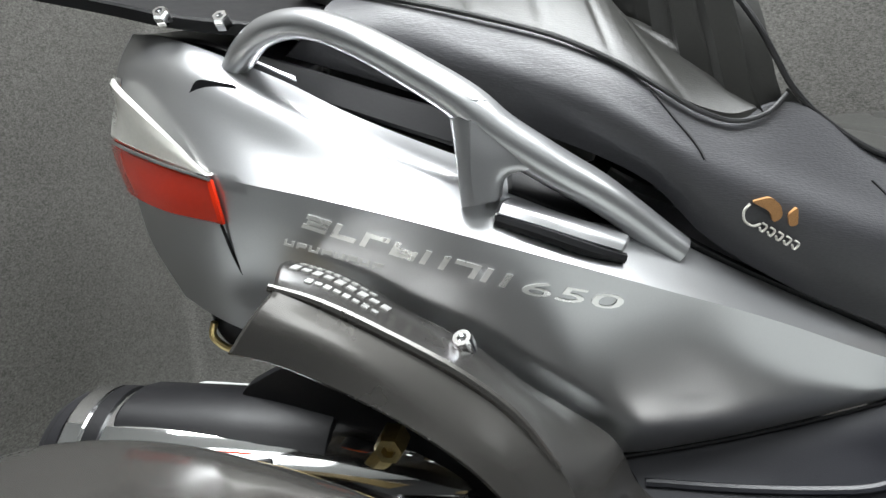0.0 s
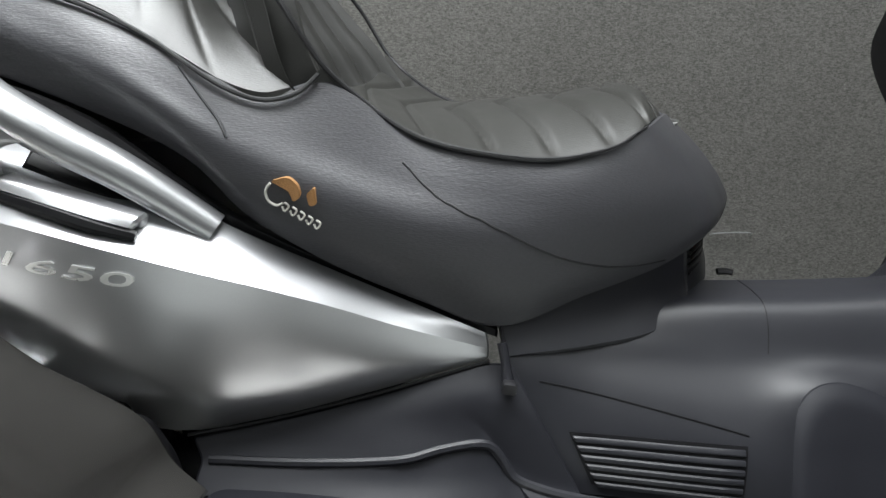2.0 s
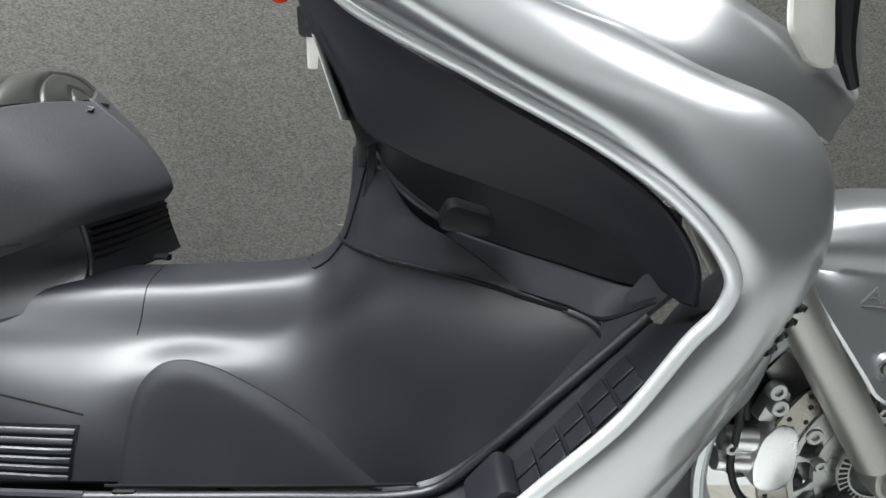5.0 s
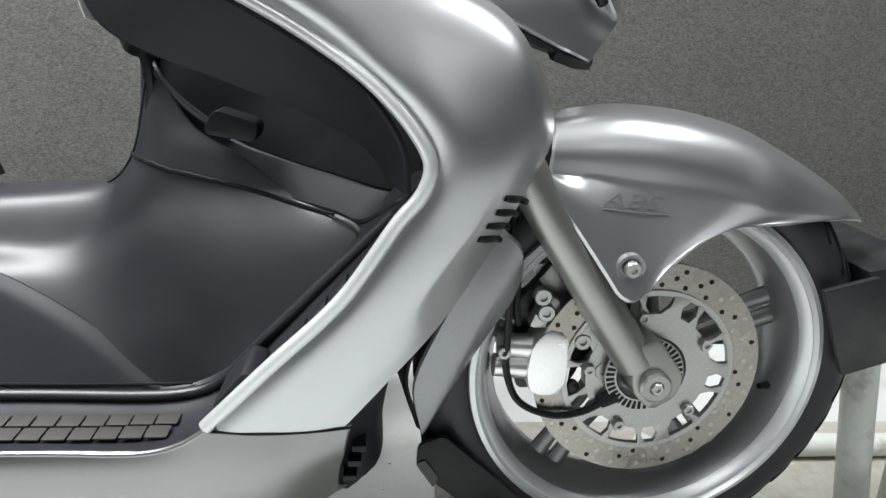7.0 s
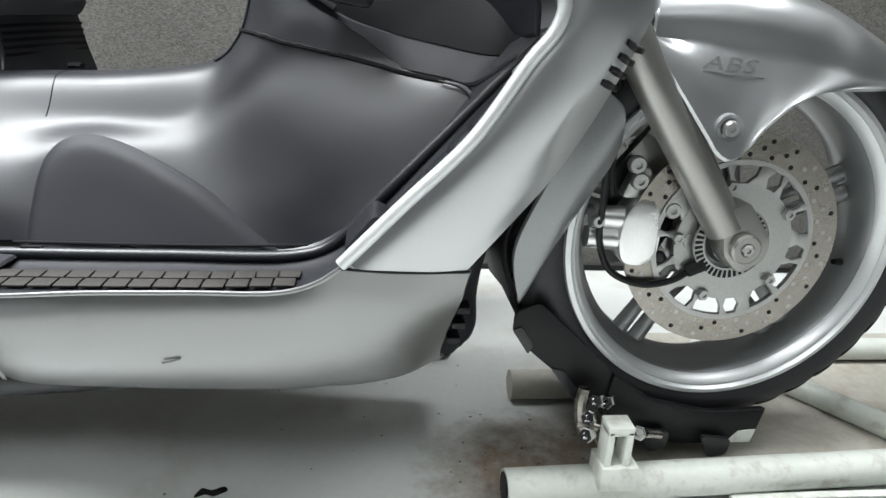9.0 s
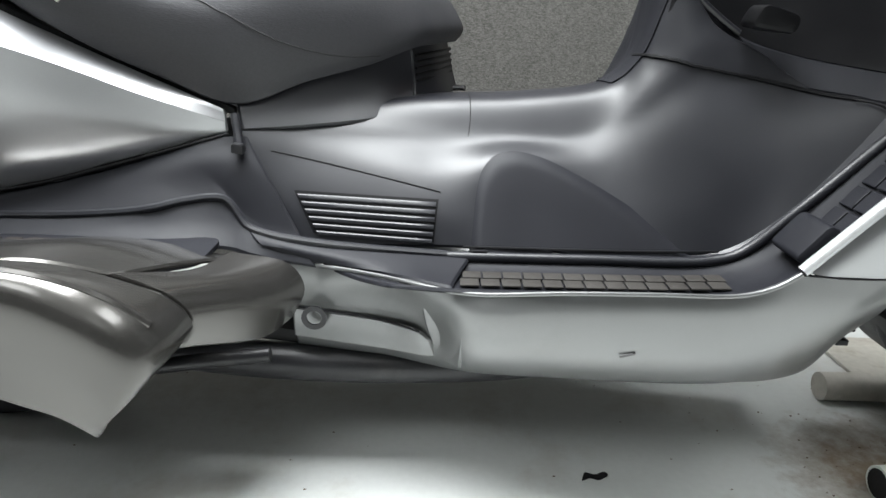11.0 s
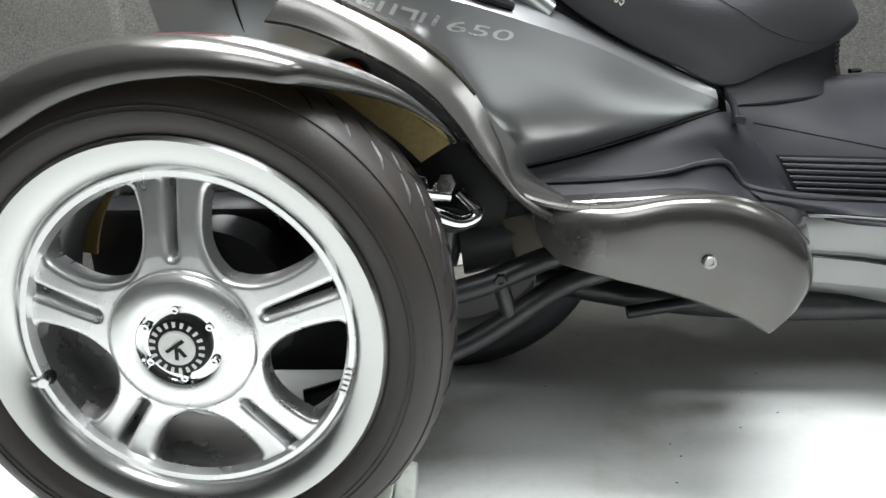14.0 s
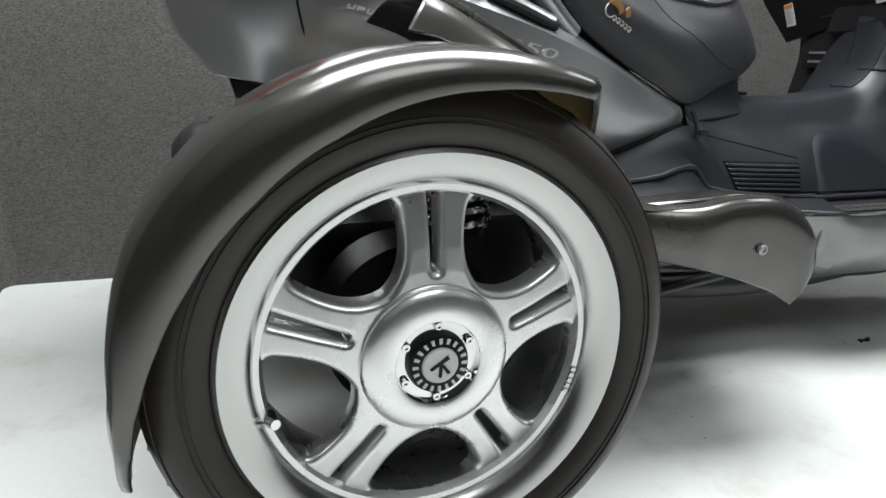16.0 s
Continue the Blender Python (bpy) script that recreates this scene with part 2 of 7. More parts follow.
def leather(name, base, rough, scale, bump):
    """Grained vinyl: small pebbles pulled out along the seat."""
    m = surface(name, base, rough, 0, 300, 0.14, 5, 0)
    nt = m.node_tree
    b = nt.nodes["Principled BSDF"]
    co = nt.nodes.new("ShaderNodeTexCoord")
    mp = nt.nodes.new("ShaderNodeMapping")
    mp.inputs["Scale"].default_value = (0.26, 0.8, 1.5)
    mp.inputs["Rotation"].default_value = (0, radians(8), 0)
    vo = nt.nodes.new("ShaderNodeTexVoronoi")
    vo.inputs["Scale"].default_value = scale
    no = nt.nodes.new("ShaderNodeTexNoise")
    no.inputs["Scale"].default_value = scale * 0.3
    ad = nt.nodes.new("ShaderNodeMath")
    ad.operation = "ADD"
    bp = nt.nodes.new("ShaderNodeBump")
    bp.inputs["Strength"].default_value, bp.inputs["Distance"].default_value = bump, 0.0012
    link = nt.links.new
    link(co.outputs["Object"], mp.inputs["Vector"]), link(mp.outputs[0], vo.inputs["Vector"]), link(mp.outputs[0], no.inputs["Vector"])
    link(vo.outputs["Distance"], ad.inputs[0]), link(no.outputs["Fac"], ad.inputs[1])
    link(ad.outputs[0], bp.inputs["Height"]), link(bp.outputs[0], b.inputs["Normal"])
    return m


def carpet(name, base):
    """Short grey pile: pale and dark tufts in faint level rows."""
    m = surface(name, base, 0.95, 0, 300, 0.25, 1.6, 0.3, 0.03, 0, None, 0, 6, 0.1, bump_dist=0.004)
    nt = m.node_tree
    b = nt.nodes["Principled BSDF"]
    co = nt.nodes.new("ShaderNodeTexCoord")
    mp = nt.nodes.new("ShaderNodeMapping")
    mp.inputs["Scale"].default_value = (0.45, 0.45, 1)
    no = nt.nodes.new("ShaderNodeTexNoise")
    no.inputs["Scale"].default_value, no.inputs["Detail"].default_value, no.inputs["Roughness"].default_value = 420, 3, 0.75
    rg = nt.nodes.new("ShaderNodeMapRange")
    rg.inputs["From Min"].default_value, rg.inputs["From Max"].default_value = 0.34, 0.66
    rg.inputs["To Min"].default_value, rg.inputs["To Max"].default_value = 0.58, 1.42
    mx = nt.nodes.new("ShaderNodeMix")
    mx.data_type, mx.blend_type = "RGBA", "MULTIPLY"
    mx.inputs[0].default_value = 1.0
    link = nt.links.new
    old = b.inputs["Base Color"].links[0].from_socket
    link(co.outputs["Object"], mp.inputs["Vector"]), link(mp.outputs[0], no.inputs["Vector"]), link(no.outputs["Fac"], rg.inputs["Value"])
    link(old, mx.inputs[6]), link(rg.outputs[0], mx.inputs[7]), link(mx.outputs[2], b.inputs["Base Color"])
    return m


def stained(m, spots, colour, scale):
    """Dirt of its own colour round some spots (x, y, reach, amount) of a floor."""
    nt = m.node_tree
    b = nt.nodes["Principled BSDF"]
    link = nt.links.new
    co = nt.nodes.new("ShaderNodeTexCoord")
    no = nt.nodes.new("ShaderNodeTexNoise")
    no.inputs["Scale"].default_value, no.inputs["Detail"].default_value, no.inputs["Roughness"].default_value = scale, 8, 0.7
    link(co.outputs["Object"], no.inputs["Vector"])
    for x, y, reach, amount in spots:
        ds = nt.nodes.new("ShaderNodeVectorMath")
        ds.operation = "DISTANCE"
        ds.inputs[1].default_value = (x, y, 0)
        link(co.outputs["Object"], ds.inputs[0])
        near = nt.nodes.new("ShaderNodeMapRange")
        near.interpolation_type = "SMOOTHSTEP"
        near.inputs["From Min"].default_value, near.inputs["From Max"].default_value = reach, 0.0
        link(ds.outputs["Value"], near.inputs["Value"])
        ad = nt.nodes.new("ShaderNodeMath")
        ad.operation = "ADD"
        link(no.outputs["Fac"], ad.inputs[0]), link(near.outputs[0], ad.inputs[1])
        cut = nt.nodes.new("ShaderNodeMapRange")
        cut.inputs["From Min"].default_value, cut.inputs["From Max"].default_value = 0.95, 1.5
        cut.inputs["To Max"].default_value = amount
        link(ad.outputs[0], cut.inputs["Value"])
        mx = nt.nodes.new("ShaderNodeMix")
        mx.data_type = "RGBA"
        mx.inputs[7].default_value = (*colour, 1)
        old = b.inputs["Base Color"].links[0].from_socket
        link(cut.outputs[0], mx.inputs[0]), link(old, mx.inputs[6]), link(mx.outputs[2], b.inputs["Base Color"])
    return m


def lamp_lens(name, base, rough=0.08, through_amount=0.5):
    m = surface(name, base, rough, 0, 200, 0.06, 8, 0.05)
    b = m.node_tree.nodes["Principled BSDF"]
    b.inputs["Transmission Weight"].default_value = through_amount
    b.inputs["IOR"].default_value = 1.45
    b.inputs["Coat Weight"].default_value = 0.6
    return m


SILVER = surface("metallic_grey_paint", (0.45, 0.455, 0.465), 0.31, 0.84, 900, 0.05, 2.5, 0.0, 0.02, 0.6)
BRONZE = surface("grey_bronze_paint", (0.104, 0.100, 0.094), 0.25, 0.75, 700, 0.08, 4, 0.02, 0.05, 0.6)
COWL = surface("pale_metallic_paint", (0.225, 0.228, 0.228), 0.36, 0.7, 900, 0.05, 3, 0.0, 0.05, 0.5, (0.12, 0.12, 0.12), 0.25, 9)
PLASTIC = surface("dark_moulded_plastic", (0.0145, 0.0150, 0.0190), 0.41, 0, 1400, 0.12, 6, 0.10, 0.07, 0.0, None, 0, 6, 0.6, bump_dist=0.0006)
# grained trim; also the darker copy of PLASTIC for shaded faces
PLASTIC_ROUGH_SHADE = surface("grained_and_shaded_plastic", (0.012, 0.0125, 0.0165), 0.55, 0, 1100, 0.18, 8, 0.3, 0.06, spec=0.3, bump_dist=0.0008)
BLACK = surface("black_paint", (0.007, 0.007, 0.008), 0.45, 0, 300, 0.2, 8, 0.05, 0.12, spec=0.25)
SATIN = surface("black_satin_steel", (0.013, 0.013, 0.015), 0.4, 0.05, 300, 0.2, 12, 0.1, 0.1, 0.0, (0.10, 0.09, 0.08), 0.25, 14)
VINYL = leather("grained_black_vinyl", (0.038, 0.038, 0.042), 0.45, 640, 0.17)
VINYL_SMOOTH = leather("smooth_black_vinyl", (0.026, 0.026, 0.024), 0.40, 900, 0.12)
PIPING = surface("black_piping", (0.012, 0.012, 0.013), 0.45, 0, 600, 0.1, 10, 0.1)
CHROME = surface("chrome", (0.82, 0.82, 0.83), 0.07, 1.0, 300, 0.03, 8, 0, 0.03)
ALLOY = surface("satin_alloy", (0.78, 0.78, 0.78), 0.29, 0.88, 350, 0.05, 10, 0.04, 0.06)
ALLOY_LIP = surface("turned_alloy_lip", (0.54, 0.54, 0.53), 0.22, 0.97, 400, 0.05, 6, 0.0, 0.03)
ALLOY_HUB = surface("polished_alloy_hub", (0.86, 0.86, 0.85), 0.27, 0.85, 400, 0.04, 6, 0.0, 0.03)
RIM_SILVER = surface("silver_rim_paint", (0.62, 0.63, 0.64), 0.38, 0.55, 400, 0.05, 8, 0.02, 0.05, 0.3)
RIM_GREY = surface("grey_rim_paint", (0.24, 0.245, 0.25), 0.35, 0.6, 400, 0.08, 8, 0.02, 0.06, 0.2)
CAST = surface("cast_aluminium", (0.42, 0.42, 0.41), 0.38, 0.85, 260, 0.12, 14, 0.12, 0.08)
FORK = surface("grey_fork_paint", (0.30, 0.295, 0.28), 0.34, 0.7, 500, 0.07, 6, 0.03, 0.05, 0.3)
STEEL = surface("brake_steel", (0.32, 0.30, 0.27), 0.30, 0.95, 220, 0.15, 25, 0.05, 0.1, 0.0, (0.20, 0.15, 0.11), 0.35, 30)
RUBBER = surface("tyre_rubber", (0.027, 0.0225, 0.020), 0.5, 0, 350, 0.2, 10, 0.1, 0.08, 0.0, (0.044, 0.032, 0.026), 0.4, 9)
RUBBER_FRONT = surface("dark_tyre_rubber", (0.018, 0.018, 0.021), 0.55, 0, 350, 0.25, 10, 0.2, 0.08)
WALL = carpet("grey_carpet_wall", (0.110, 0.107, 0.100))
FLOOR = surface("pale_painted_floor", (0.62, 0.635, 0.62), 0.42, 0, 90, 0.05, 1.2, 0.05, 0.10, 0, (0.36, 0.31, 0.25), 0.45, 5.0, 0.4)
stained(FLOOR, [(1.60, -0.02, 0.30, 0.9), (1.75, 0.05, 0.25, 0.8), (0.6, 0.35, 0.5, 0.35)], (0.20, 0.14, 0.085), 26)
PIPE_PAINT = surface("chipped_pale_green_paint", (0.68, 0.71, 0.66), 0.4, 0, 140, 0.06, 5, 0.12, 0.1, 0, (0.20, 0.15, 0.11), 0.55, 24)
CEIL = surface("white_ceiling", (0.78, 0.78, 0.77), 0.9, 0, 200, 0.05, 2)
# kept very dark so that paint and plastic reflect a dark room
UNSEEN_WALL = surface("dark_unseen_wall", (0.050, 0.050, 0.050), 0.9, 0, 200, 0.06, 1.5)
RED_LENS = lamp_lens("red_lens", (0.75, 0.035, 0.008), 0.1, 0.25)
AMBER_LENS = lamp_lens("amber_lens", (0.80, 0.10, 0.01), 0.12, 0.25)
CLEAR_LENS = lamp_lens("clear_lens", (0.80, 0.79, 0.74), 0.12, 0.35)
BADGE = surface("chrome_badge", (0.86, 0.86, 0.84), 0.30, 0.75, 300, 0.05, 30)
PRINT_WHITE = surface("white_print", (0.74, 0.74, 0.72), 0.5, 0, 400, 0.05, 20)
PRINT_ORANGE = surface("orange_print", (0.78, 0.28, 0.04), 0.5, 0, 400, 0.08, 20)
PRINT_PALE = surface("pale_grey_print", (0.42, 0.42, 0.42), 0.5, 0, 400, 0.05, 20)
PRINT_GREY = surface("grey_print", (0.10, 0.10, 0.10), 0.5, 0, 400, 0.05, 20)
THREAD = surface("orange_thread", (0.30, 0.15, 0.05), 0.7, 0, 1500, 0.2, 60, 0.3)
THREAD_WHITE = surface("white_thread", (0.45, 0.44, 0.40), 0.7, 0, 1500, 0.2, 60, 0.3)
RESIN = surface("raw_fibreglass", (0.26, 0.19, 0.075), 0.45, 0, 160, 0.25, 12, 0.3, 0.1)
# brown darkened for the shade in which the rear caliper sits
CALIPER = surface("brown_caliper_in_shade", (0.05, 0.04, 0.025), 0.5, 0.3, 200, 0.2, 20, 0.1)
BRASS = surface("dull_brass", (0.42, 0.33, 0.15), 0.35, 0.9, 200, 0.2, 20, 0.1)
DUSTY = surface("dusty_steel_plate", (0.46, 0.44, 0.39), 0.6, 0.0, 90, 0.15, 8, 0.2, 0.1, 0, (0.24, 0.17, 0.11), 0.5, 11)
MAT = surface("worn_mat_rubber", (0.030, 0.027, 0.024), 0.6, 0, 400, 0.25, 10, 0.2, 0.08)


# ---- the room ----
WALL_Y, WALL_X = 0.77, -0.585
floor = solid("floor", block(-3.2, 5.0, -4.2, 1.2, -0.12, 0.0, 0), FLOOR, "pale painted workshop floor with dirt and scuffs", "floor", kind="structure")


def wall_back():
    """The carpeted wall and the partition beside it, with a rounded corner."""
    pts = [(5.0, WALL_Y), (2.0, WALL_Y), (0.0, WALL_Y), (WALL_X + 0.03, WALL_Y)]
    pts += [(WALL_X + 0.03 - 0.03 * math.sin(radians(a)), WALL_Y - 0.03 + 0.03 * math.cos(radians(a))) for a in range(15, 91, 15)]
    pts += [(WALL_X, 0.2), (WALL_X, -0.3)]
    P = np.array([[(x, y, z) for z in (0.0, 0.4, 1.2, CEILING)] for x, y in pts])
    return shell(P, 0.08, (0, -1, 0), 0)


solid("wall_back", wall_back(), WALL, "grey carpet-covered wall and partition meeting in a corner", "wall", kind="structure", sharp=60)
solid("baseboard", block(WALL_X + 0.3, 5.0, WALL_Y - 0.012, WALL_Y - 0.002, 0.001, 0.012, 0.002), BLACK, "thin black strip along the foot of the carpet wall", "baseboard", kind="structure")
# walls out of view, added to enclose the light and feed dark reflections
solid("wall_camera_side", block(-3.2, 5.0, -4.3, -4.2, 0, CEILING, 0), UNSEEN_WALL, "dark wall out of view, added to close the room", "wall", kind="structure")
solid("wall_side", block(-3.3, -3.2, -4.2, 1.2, 0, CEILING, 0), UNSEEN_WALL, "dark wall out of view, added to close the room", "wall", kind="structure")
solid("wall_far", block(-3.2, WALL_X - 0.05, 1.1, 1.2, 0, CEILING, 0), UNSEEN_WALL, "dark wall out of view, added to close the room", "wall", kind="structure")
solid("wall_end", block(5.0, 5.1, -4.2, 1.2, 0, CEILING, 0), UNSEEN_WALL, "dark wall out of view, added to close the room", "wall", kind="structure")
solid("ceiling", block(-3.3, 5.1, -4.3, 1.2, CEILING, CEILING + 0.1, 0), CEIL, "plain white ceiling", "ceiling", kind="structure")


wire = solid("wall_handle", tube([(1.158, WALL_Y - 0.001, 0.386), (1.160, WALL_Y - 0.012, 0.392), (1.198, WALL_Y - 0.013, 0.396), (1.236, WALL_Y - 0.012, 0.396), (1.239, WALL_Y - 0.001, 0.388)], 0.0014, 8, 30), RIM_GREY, "small pale wire handle on the grey carpet wall", "handle")


def ceiling_light(x, y):
    t = thing("ceiling_light", (x, y, CEILING), "white ceiling fixture with lit tubes", "ceiling light", "ceiling lights")
    part("housing", block(x - 0.53, x + 0.53, y - 0.49, y + 0.49, CEILING - 0.06, CEILING - 0.001, 0.004), CEIL, t)
    for s in (-1, 1):
        part("end_cap", block(x + s * 0.54 - 0.01, x + s * 0.54 + 0.01, y - 0.48, y + 0.48, CEILING - 0.075, CEILING - 0.002, 0.003), CEIL, t)


for lx, ly, lw in LAMPS:
    ceiling_light(lx, ly)


# ---- the three-wheeled scooter ----
MID = 0.20
SEAT_MID = 0.26
scooter = thing("motor_scooter", (0.9, MID, 0.0), "dark silver maxi scooter with black step-through and fitted outrigger wheels", "scooter")


def both(name, geo, material, parent, label="", sharp=38, mid=MID):
    """A panel and its twin on the far side."""
    a = part(name, geo, material, parent, label, sharp)
    part(name, mirrored(geo, mid), material, parent, label, sharp)
    return a


# tail and side cover
TAIL = [
    [(-0.165, 0.09, 0.815), (-0.095, 0.05, 0.808), (0.03, 0.03, 0.765), (0.116, 0.015, 0.727), (0.232, 0.01, 0.683), (0.347, 0.012, 0.65), (0.438, 0.012, 0.6), (0.534, 0.025, 0.553), (0.62, 0.034, 0.514), (0.689, 0.043, 0.482)],
    [(-0.176, 0.07, 0.78), (-0.08, 0.018, 0.78), (0.04, -0.012, 0.738), (0.13, -0.022, 0.702), (0.255, -0.028, 0.662), (0.42, -0.01, 0.597), (0.56, 0.015, 0.535), (0.69, 0.041, 0.478)],
    [(-0.179, 0.06, 0.74), (-0.071, 0.0, 0.745), (0.047, -0.035, 0.70), (0.143, -0.047, 0.668), (0.273, -0.05, 0.635), (0.424, -0.028, 0.584), (0.581, 0.012, 0.521), (0.691, 0.040, 0.474)],
    [(-0.179, 0.05, 0.695), (-0.07, -0.02, 0.688), (0.0, -0.054, 0.675), (0.10, -0.065, 0.658), (0.175, -0.068, 0.642), (0.26, -0.067, 0.620), (0.324, -0.064, 0.603), (0.42, -0.049, 0.573), (0.472, -0.036, 0.556), (0.542, -0.012, 0.528), (0.60, 0.006, 0.503), (0.692, 0.037, 0.467)],
    [(-0.166, 0.05, 0.64), (-0.079, -0.02, 0.635), (0.0, -0.053, 0.625), (0.17, -0.066, 0.595), (0.325, -0.06, 0.55), (0.47, -0.03, 0.49), (0.59, 0.006, 0.46), (0.692, 0.039, 0.4555)],
    [(-0.148, 0.04, 0.585), (-0.045, -0.032, 0.575), (0.10, -0.055, 0.54), (0.24, -0.05, 0.495), (0.36, -0.042, 0.445), (0.47, -0.018, 0.43), (0.58, 0.010, 0.438), (0.692, 0.0395, 0.455)],
    [(-0.102, 0.022, 0.522), (-0.025, -0.022, 0.510), (0.10, -0.035, 0.475), (0.24, -0.025, 0.425), (0.375, -0.01, 0.381), (0.46, 0.002, 0.392), (0.56, 0.015, 0.418), (0.692, 0.04, 0.4545)],
]
both("side_cover", shell(creased(TAIL, 3, 64, (18, 18)), 0.004), SILVER, scooter, "dark silver tail and side cover")
both("tail_top", panel([[(-0.16, 0.09, 0.812), (-0.05, 0.055, 0.80), (0.05, 0.035, 0.762)], [(-0.16, MID, 0.822), (-0.05, MID, 0.812), (0.05, MID, 0.79)]], 20, 6, 0.004, (0, 0, 1)), SILVER, scooter)
part("tail_end", panel([[(-0.165, 0.09, 0.81), (-0.18, 0.06, 0.74), (-0.162, 0.05, 0.65), (-0.148, 0.042, 0.585), (-0.100, 0.03, 0.522)], [(-0.175, MID, 0.815), (-0.195, MID, 0.74), (-0.172, MID, 0.65), (-0.155, MID, 0.585), (-0.106, MID, 0.522)],
                        [(-0.165, 0.31, 0.81), (-0.18, 0.34, 0.74), (-0.162, 0.35, 0.65), (-0.148, 0.358, 0.585), (-0.100, 0.37, 0.522)]], 20, 9, 0.004, (-1, 0, 0)), SILVER, scooter)
part("tail_floor", panel([[(-0.096, 0.03, 0.524), (0.1, 0.0, 0.470), (0.37, 0.0, 0.385)], [(-0.096, 0.37, 0.524), (0.1, 0.40, 0.470), (0.37, 0.40, 0.385)]], 16, 6, 0.004, (0, 0, -1)), BLACK, scooter)

part("seam", tube([(-0.002, -0.0565, 0.630), (0.004, -0.0520, 0.60), (0.012, -0.046, 0.57), (0.022, -0.036, 0.535)], 0.0016, 6, 16), BLACK, scooter)
bracket = part("tail_bracket", prism(rounded([(-0.085, 0.525), (-0.02, 0.520), (-0.03, 0.462), (-0.055, 0.458), (-0.07, 0.475)], 0.006), 0.03, 0.06, "y", 0.003), BLACK, scooter, "black bracket below the tail")
part("bracket_hook", tube([(-0.072, 0.026, 0.492), (-0.075, 0.024, 0.476), (-0.062, 0.024, 0.463), (-0.05, 0.026, 0.458)], 0.0045, 8, 16), BRASS, bracket, "dull brass hook")
# tail lamp
lamp = part("tail_light", panel([[(-0.176, 0.075, 0.765), (-0.162, 0.032, 0.765), (-0.1, -0.015, 0.735), (-0.02, -0.05, 0.685)], [(-0.180, 0.06, 0.74), (-0.15, 0.022, 0.735), (-0.09, -0.022, 0.712), (-0.013, -0.056, 0.678)],
                                 [(-0.182, 0.045, 0.702), (-0.15, 0.018, 0.698), (-0.08, -0.026, 0.688), (-0.008, -0.058, 0.676)]], 24, 10, 0.006), CLEAR_LENS, scooter, "clear upper lamp lens")
part("brake_lens", panel([[(-0.182, 0.044, 0.699), (-0.15, 0.016, 0.695), (-0.08, -0.028, 0.685), (-0.008, -0.060, 0.673)], [(-0.179, 0.045, 0.67), (-0.15, 0.016, 0.664), (-0.08, -0.030, 0.655), (-0.003, -0.062, 0.652)],
                          [(-0.172, 0.045, 0.647), (-0.15, 0.02, 0.642), (-0.08, -0.028, 0.634), (0.0, -0.061, 0.630)]], 24, 10, 0.006), RED_LENS, lamp, "red brake lens")
part("chrome_strip", tube([(-0.183, 0.043, 0.7), (-0.15, 0.015, 0.6965), (-0.08, -0.029, 0.6865), (-0.007, -0.060, 0.6745)], 0.0022, 8, 24), CHROME, lamp, "thin chrome strip")

# black carrier plate over the tail
rack = part("rear_carrier", panel([[(-0.26, 0.06, 0.865), (-0.16, 0.045, 0.845), (-0.08, 0.035, 0.828), (0.0, 0.035, 0.818), (0.06, 0.04, 0.815)], [(-0.26, MID, 0.89), (-0.16, MID, 0.88), (-0.08, MID, 0.87), (0.0, MID, 0.865), (0.06, MID, 0.86)]], 20, 8, 0.014, (0, -0.3, 1)), BLACK, scooter, "black carrier plate")
part("rear_carrier", mirrored(panel([[(-0.26, 0.06, 0.865), (-0.08, 0.035, 0.828), (0.06, 0.04, 0.815)], [(-0.26, MID, 0.89), (-0.08, MID, 0.87), (0.06, MID, 0.86)]], 16, 6, 0.014, (0, -0.3, 1)), MID), BLACK, scooter)
for bx in (-0.085, -0.02):
    part("bolt", bolt((bx, 0.028, 0.824 + (bx + 0.085) * -0.1), 0.009, 0.01, (0, -0.7, 0.7)), CHROME, rack)

# grab rail
RAIL = [(-0.03, 0.045, 0.757), (0.0, 0.02, 0.785), (0.035, 0.0, 0.806), (0.08, -0.014, 0.812), (0.132, -0.03, 0.797), (0.193, -0.035, 0.765), (0.237, -0.037, 0.737), (0.262, -0.037, 0.715), (0.31, -0.03, 0.683), (0.352, -0.02, 0.657), (0.399, -0.006, 0.621), (0.43, 0.0, 0.598)]
grab = both("grab_rail", tube(RAIL, [0.015, 0.0165, 0.0165, 0.0165, 0.0175, 0.019, 0.021, 0.021, 0.020, 0.0185, 0.016], 16, 70, 0.85), SILVER, scooter, "cast silver grab rail")
both("rail_leg", tube([(0.238, -0.034, 0.738), (0.240, -0.04, 0.712), (0.243, -0.046, 0.682), (0.248, -0.05, 0.652)], [0.021, 0.0175, 0.016, 0.0175], 16, 20, 1.0), SILVER, scooter)
both("rail_gusset", panel([[(0.238, -0.058, 0.73), (0.239, -0.062, 0.705), (0.240, -0.064, 0.68), (0.244, -0.067, 0.654)], [(0.265, -0.055, 0.712), (0.262, -0.06, 0.694), (0.259, -0.063, 0.676), (0.262, -0.065, 0.656)], [(0.315, -0.043, 0.678), (0.292, -0.050, 0.682), (0.272, -0.052, 0.676), (0.268, -0.052, 0.658)]], 16, 12, 0.02, (0, -1, 0), 0.007), SILVER, scooter)
both("rail_foot", prism(rounded([(-0.055, 0.742), (0.0, 0.735), (0.004, 0.757), (-0.04, 0.765)], 0.008), -0.004, 0.05, "y", 0.003), BLACK, scooter)
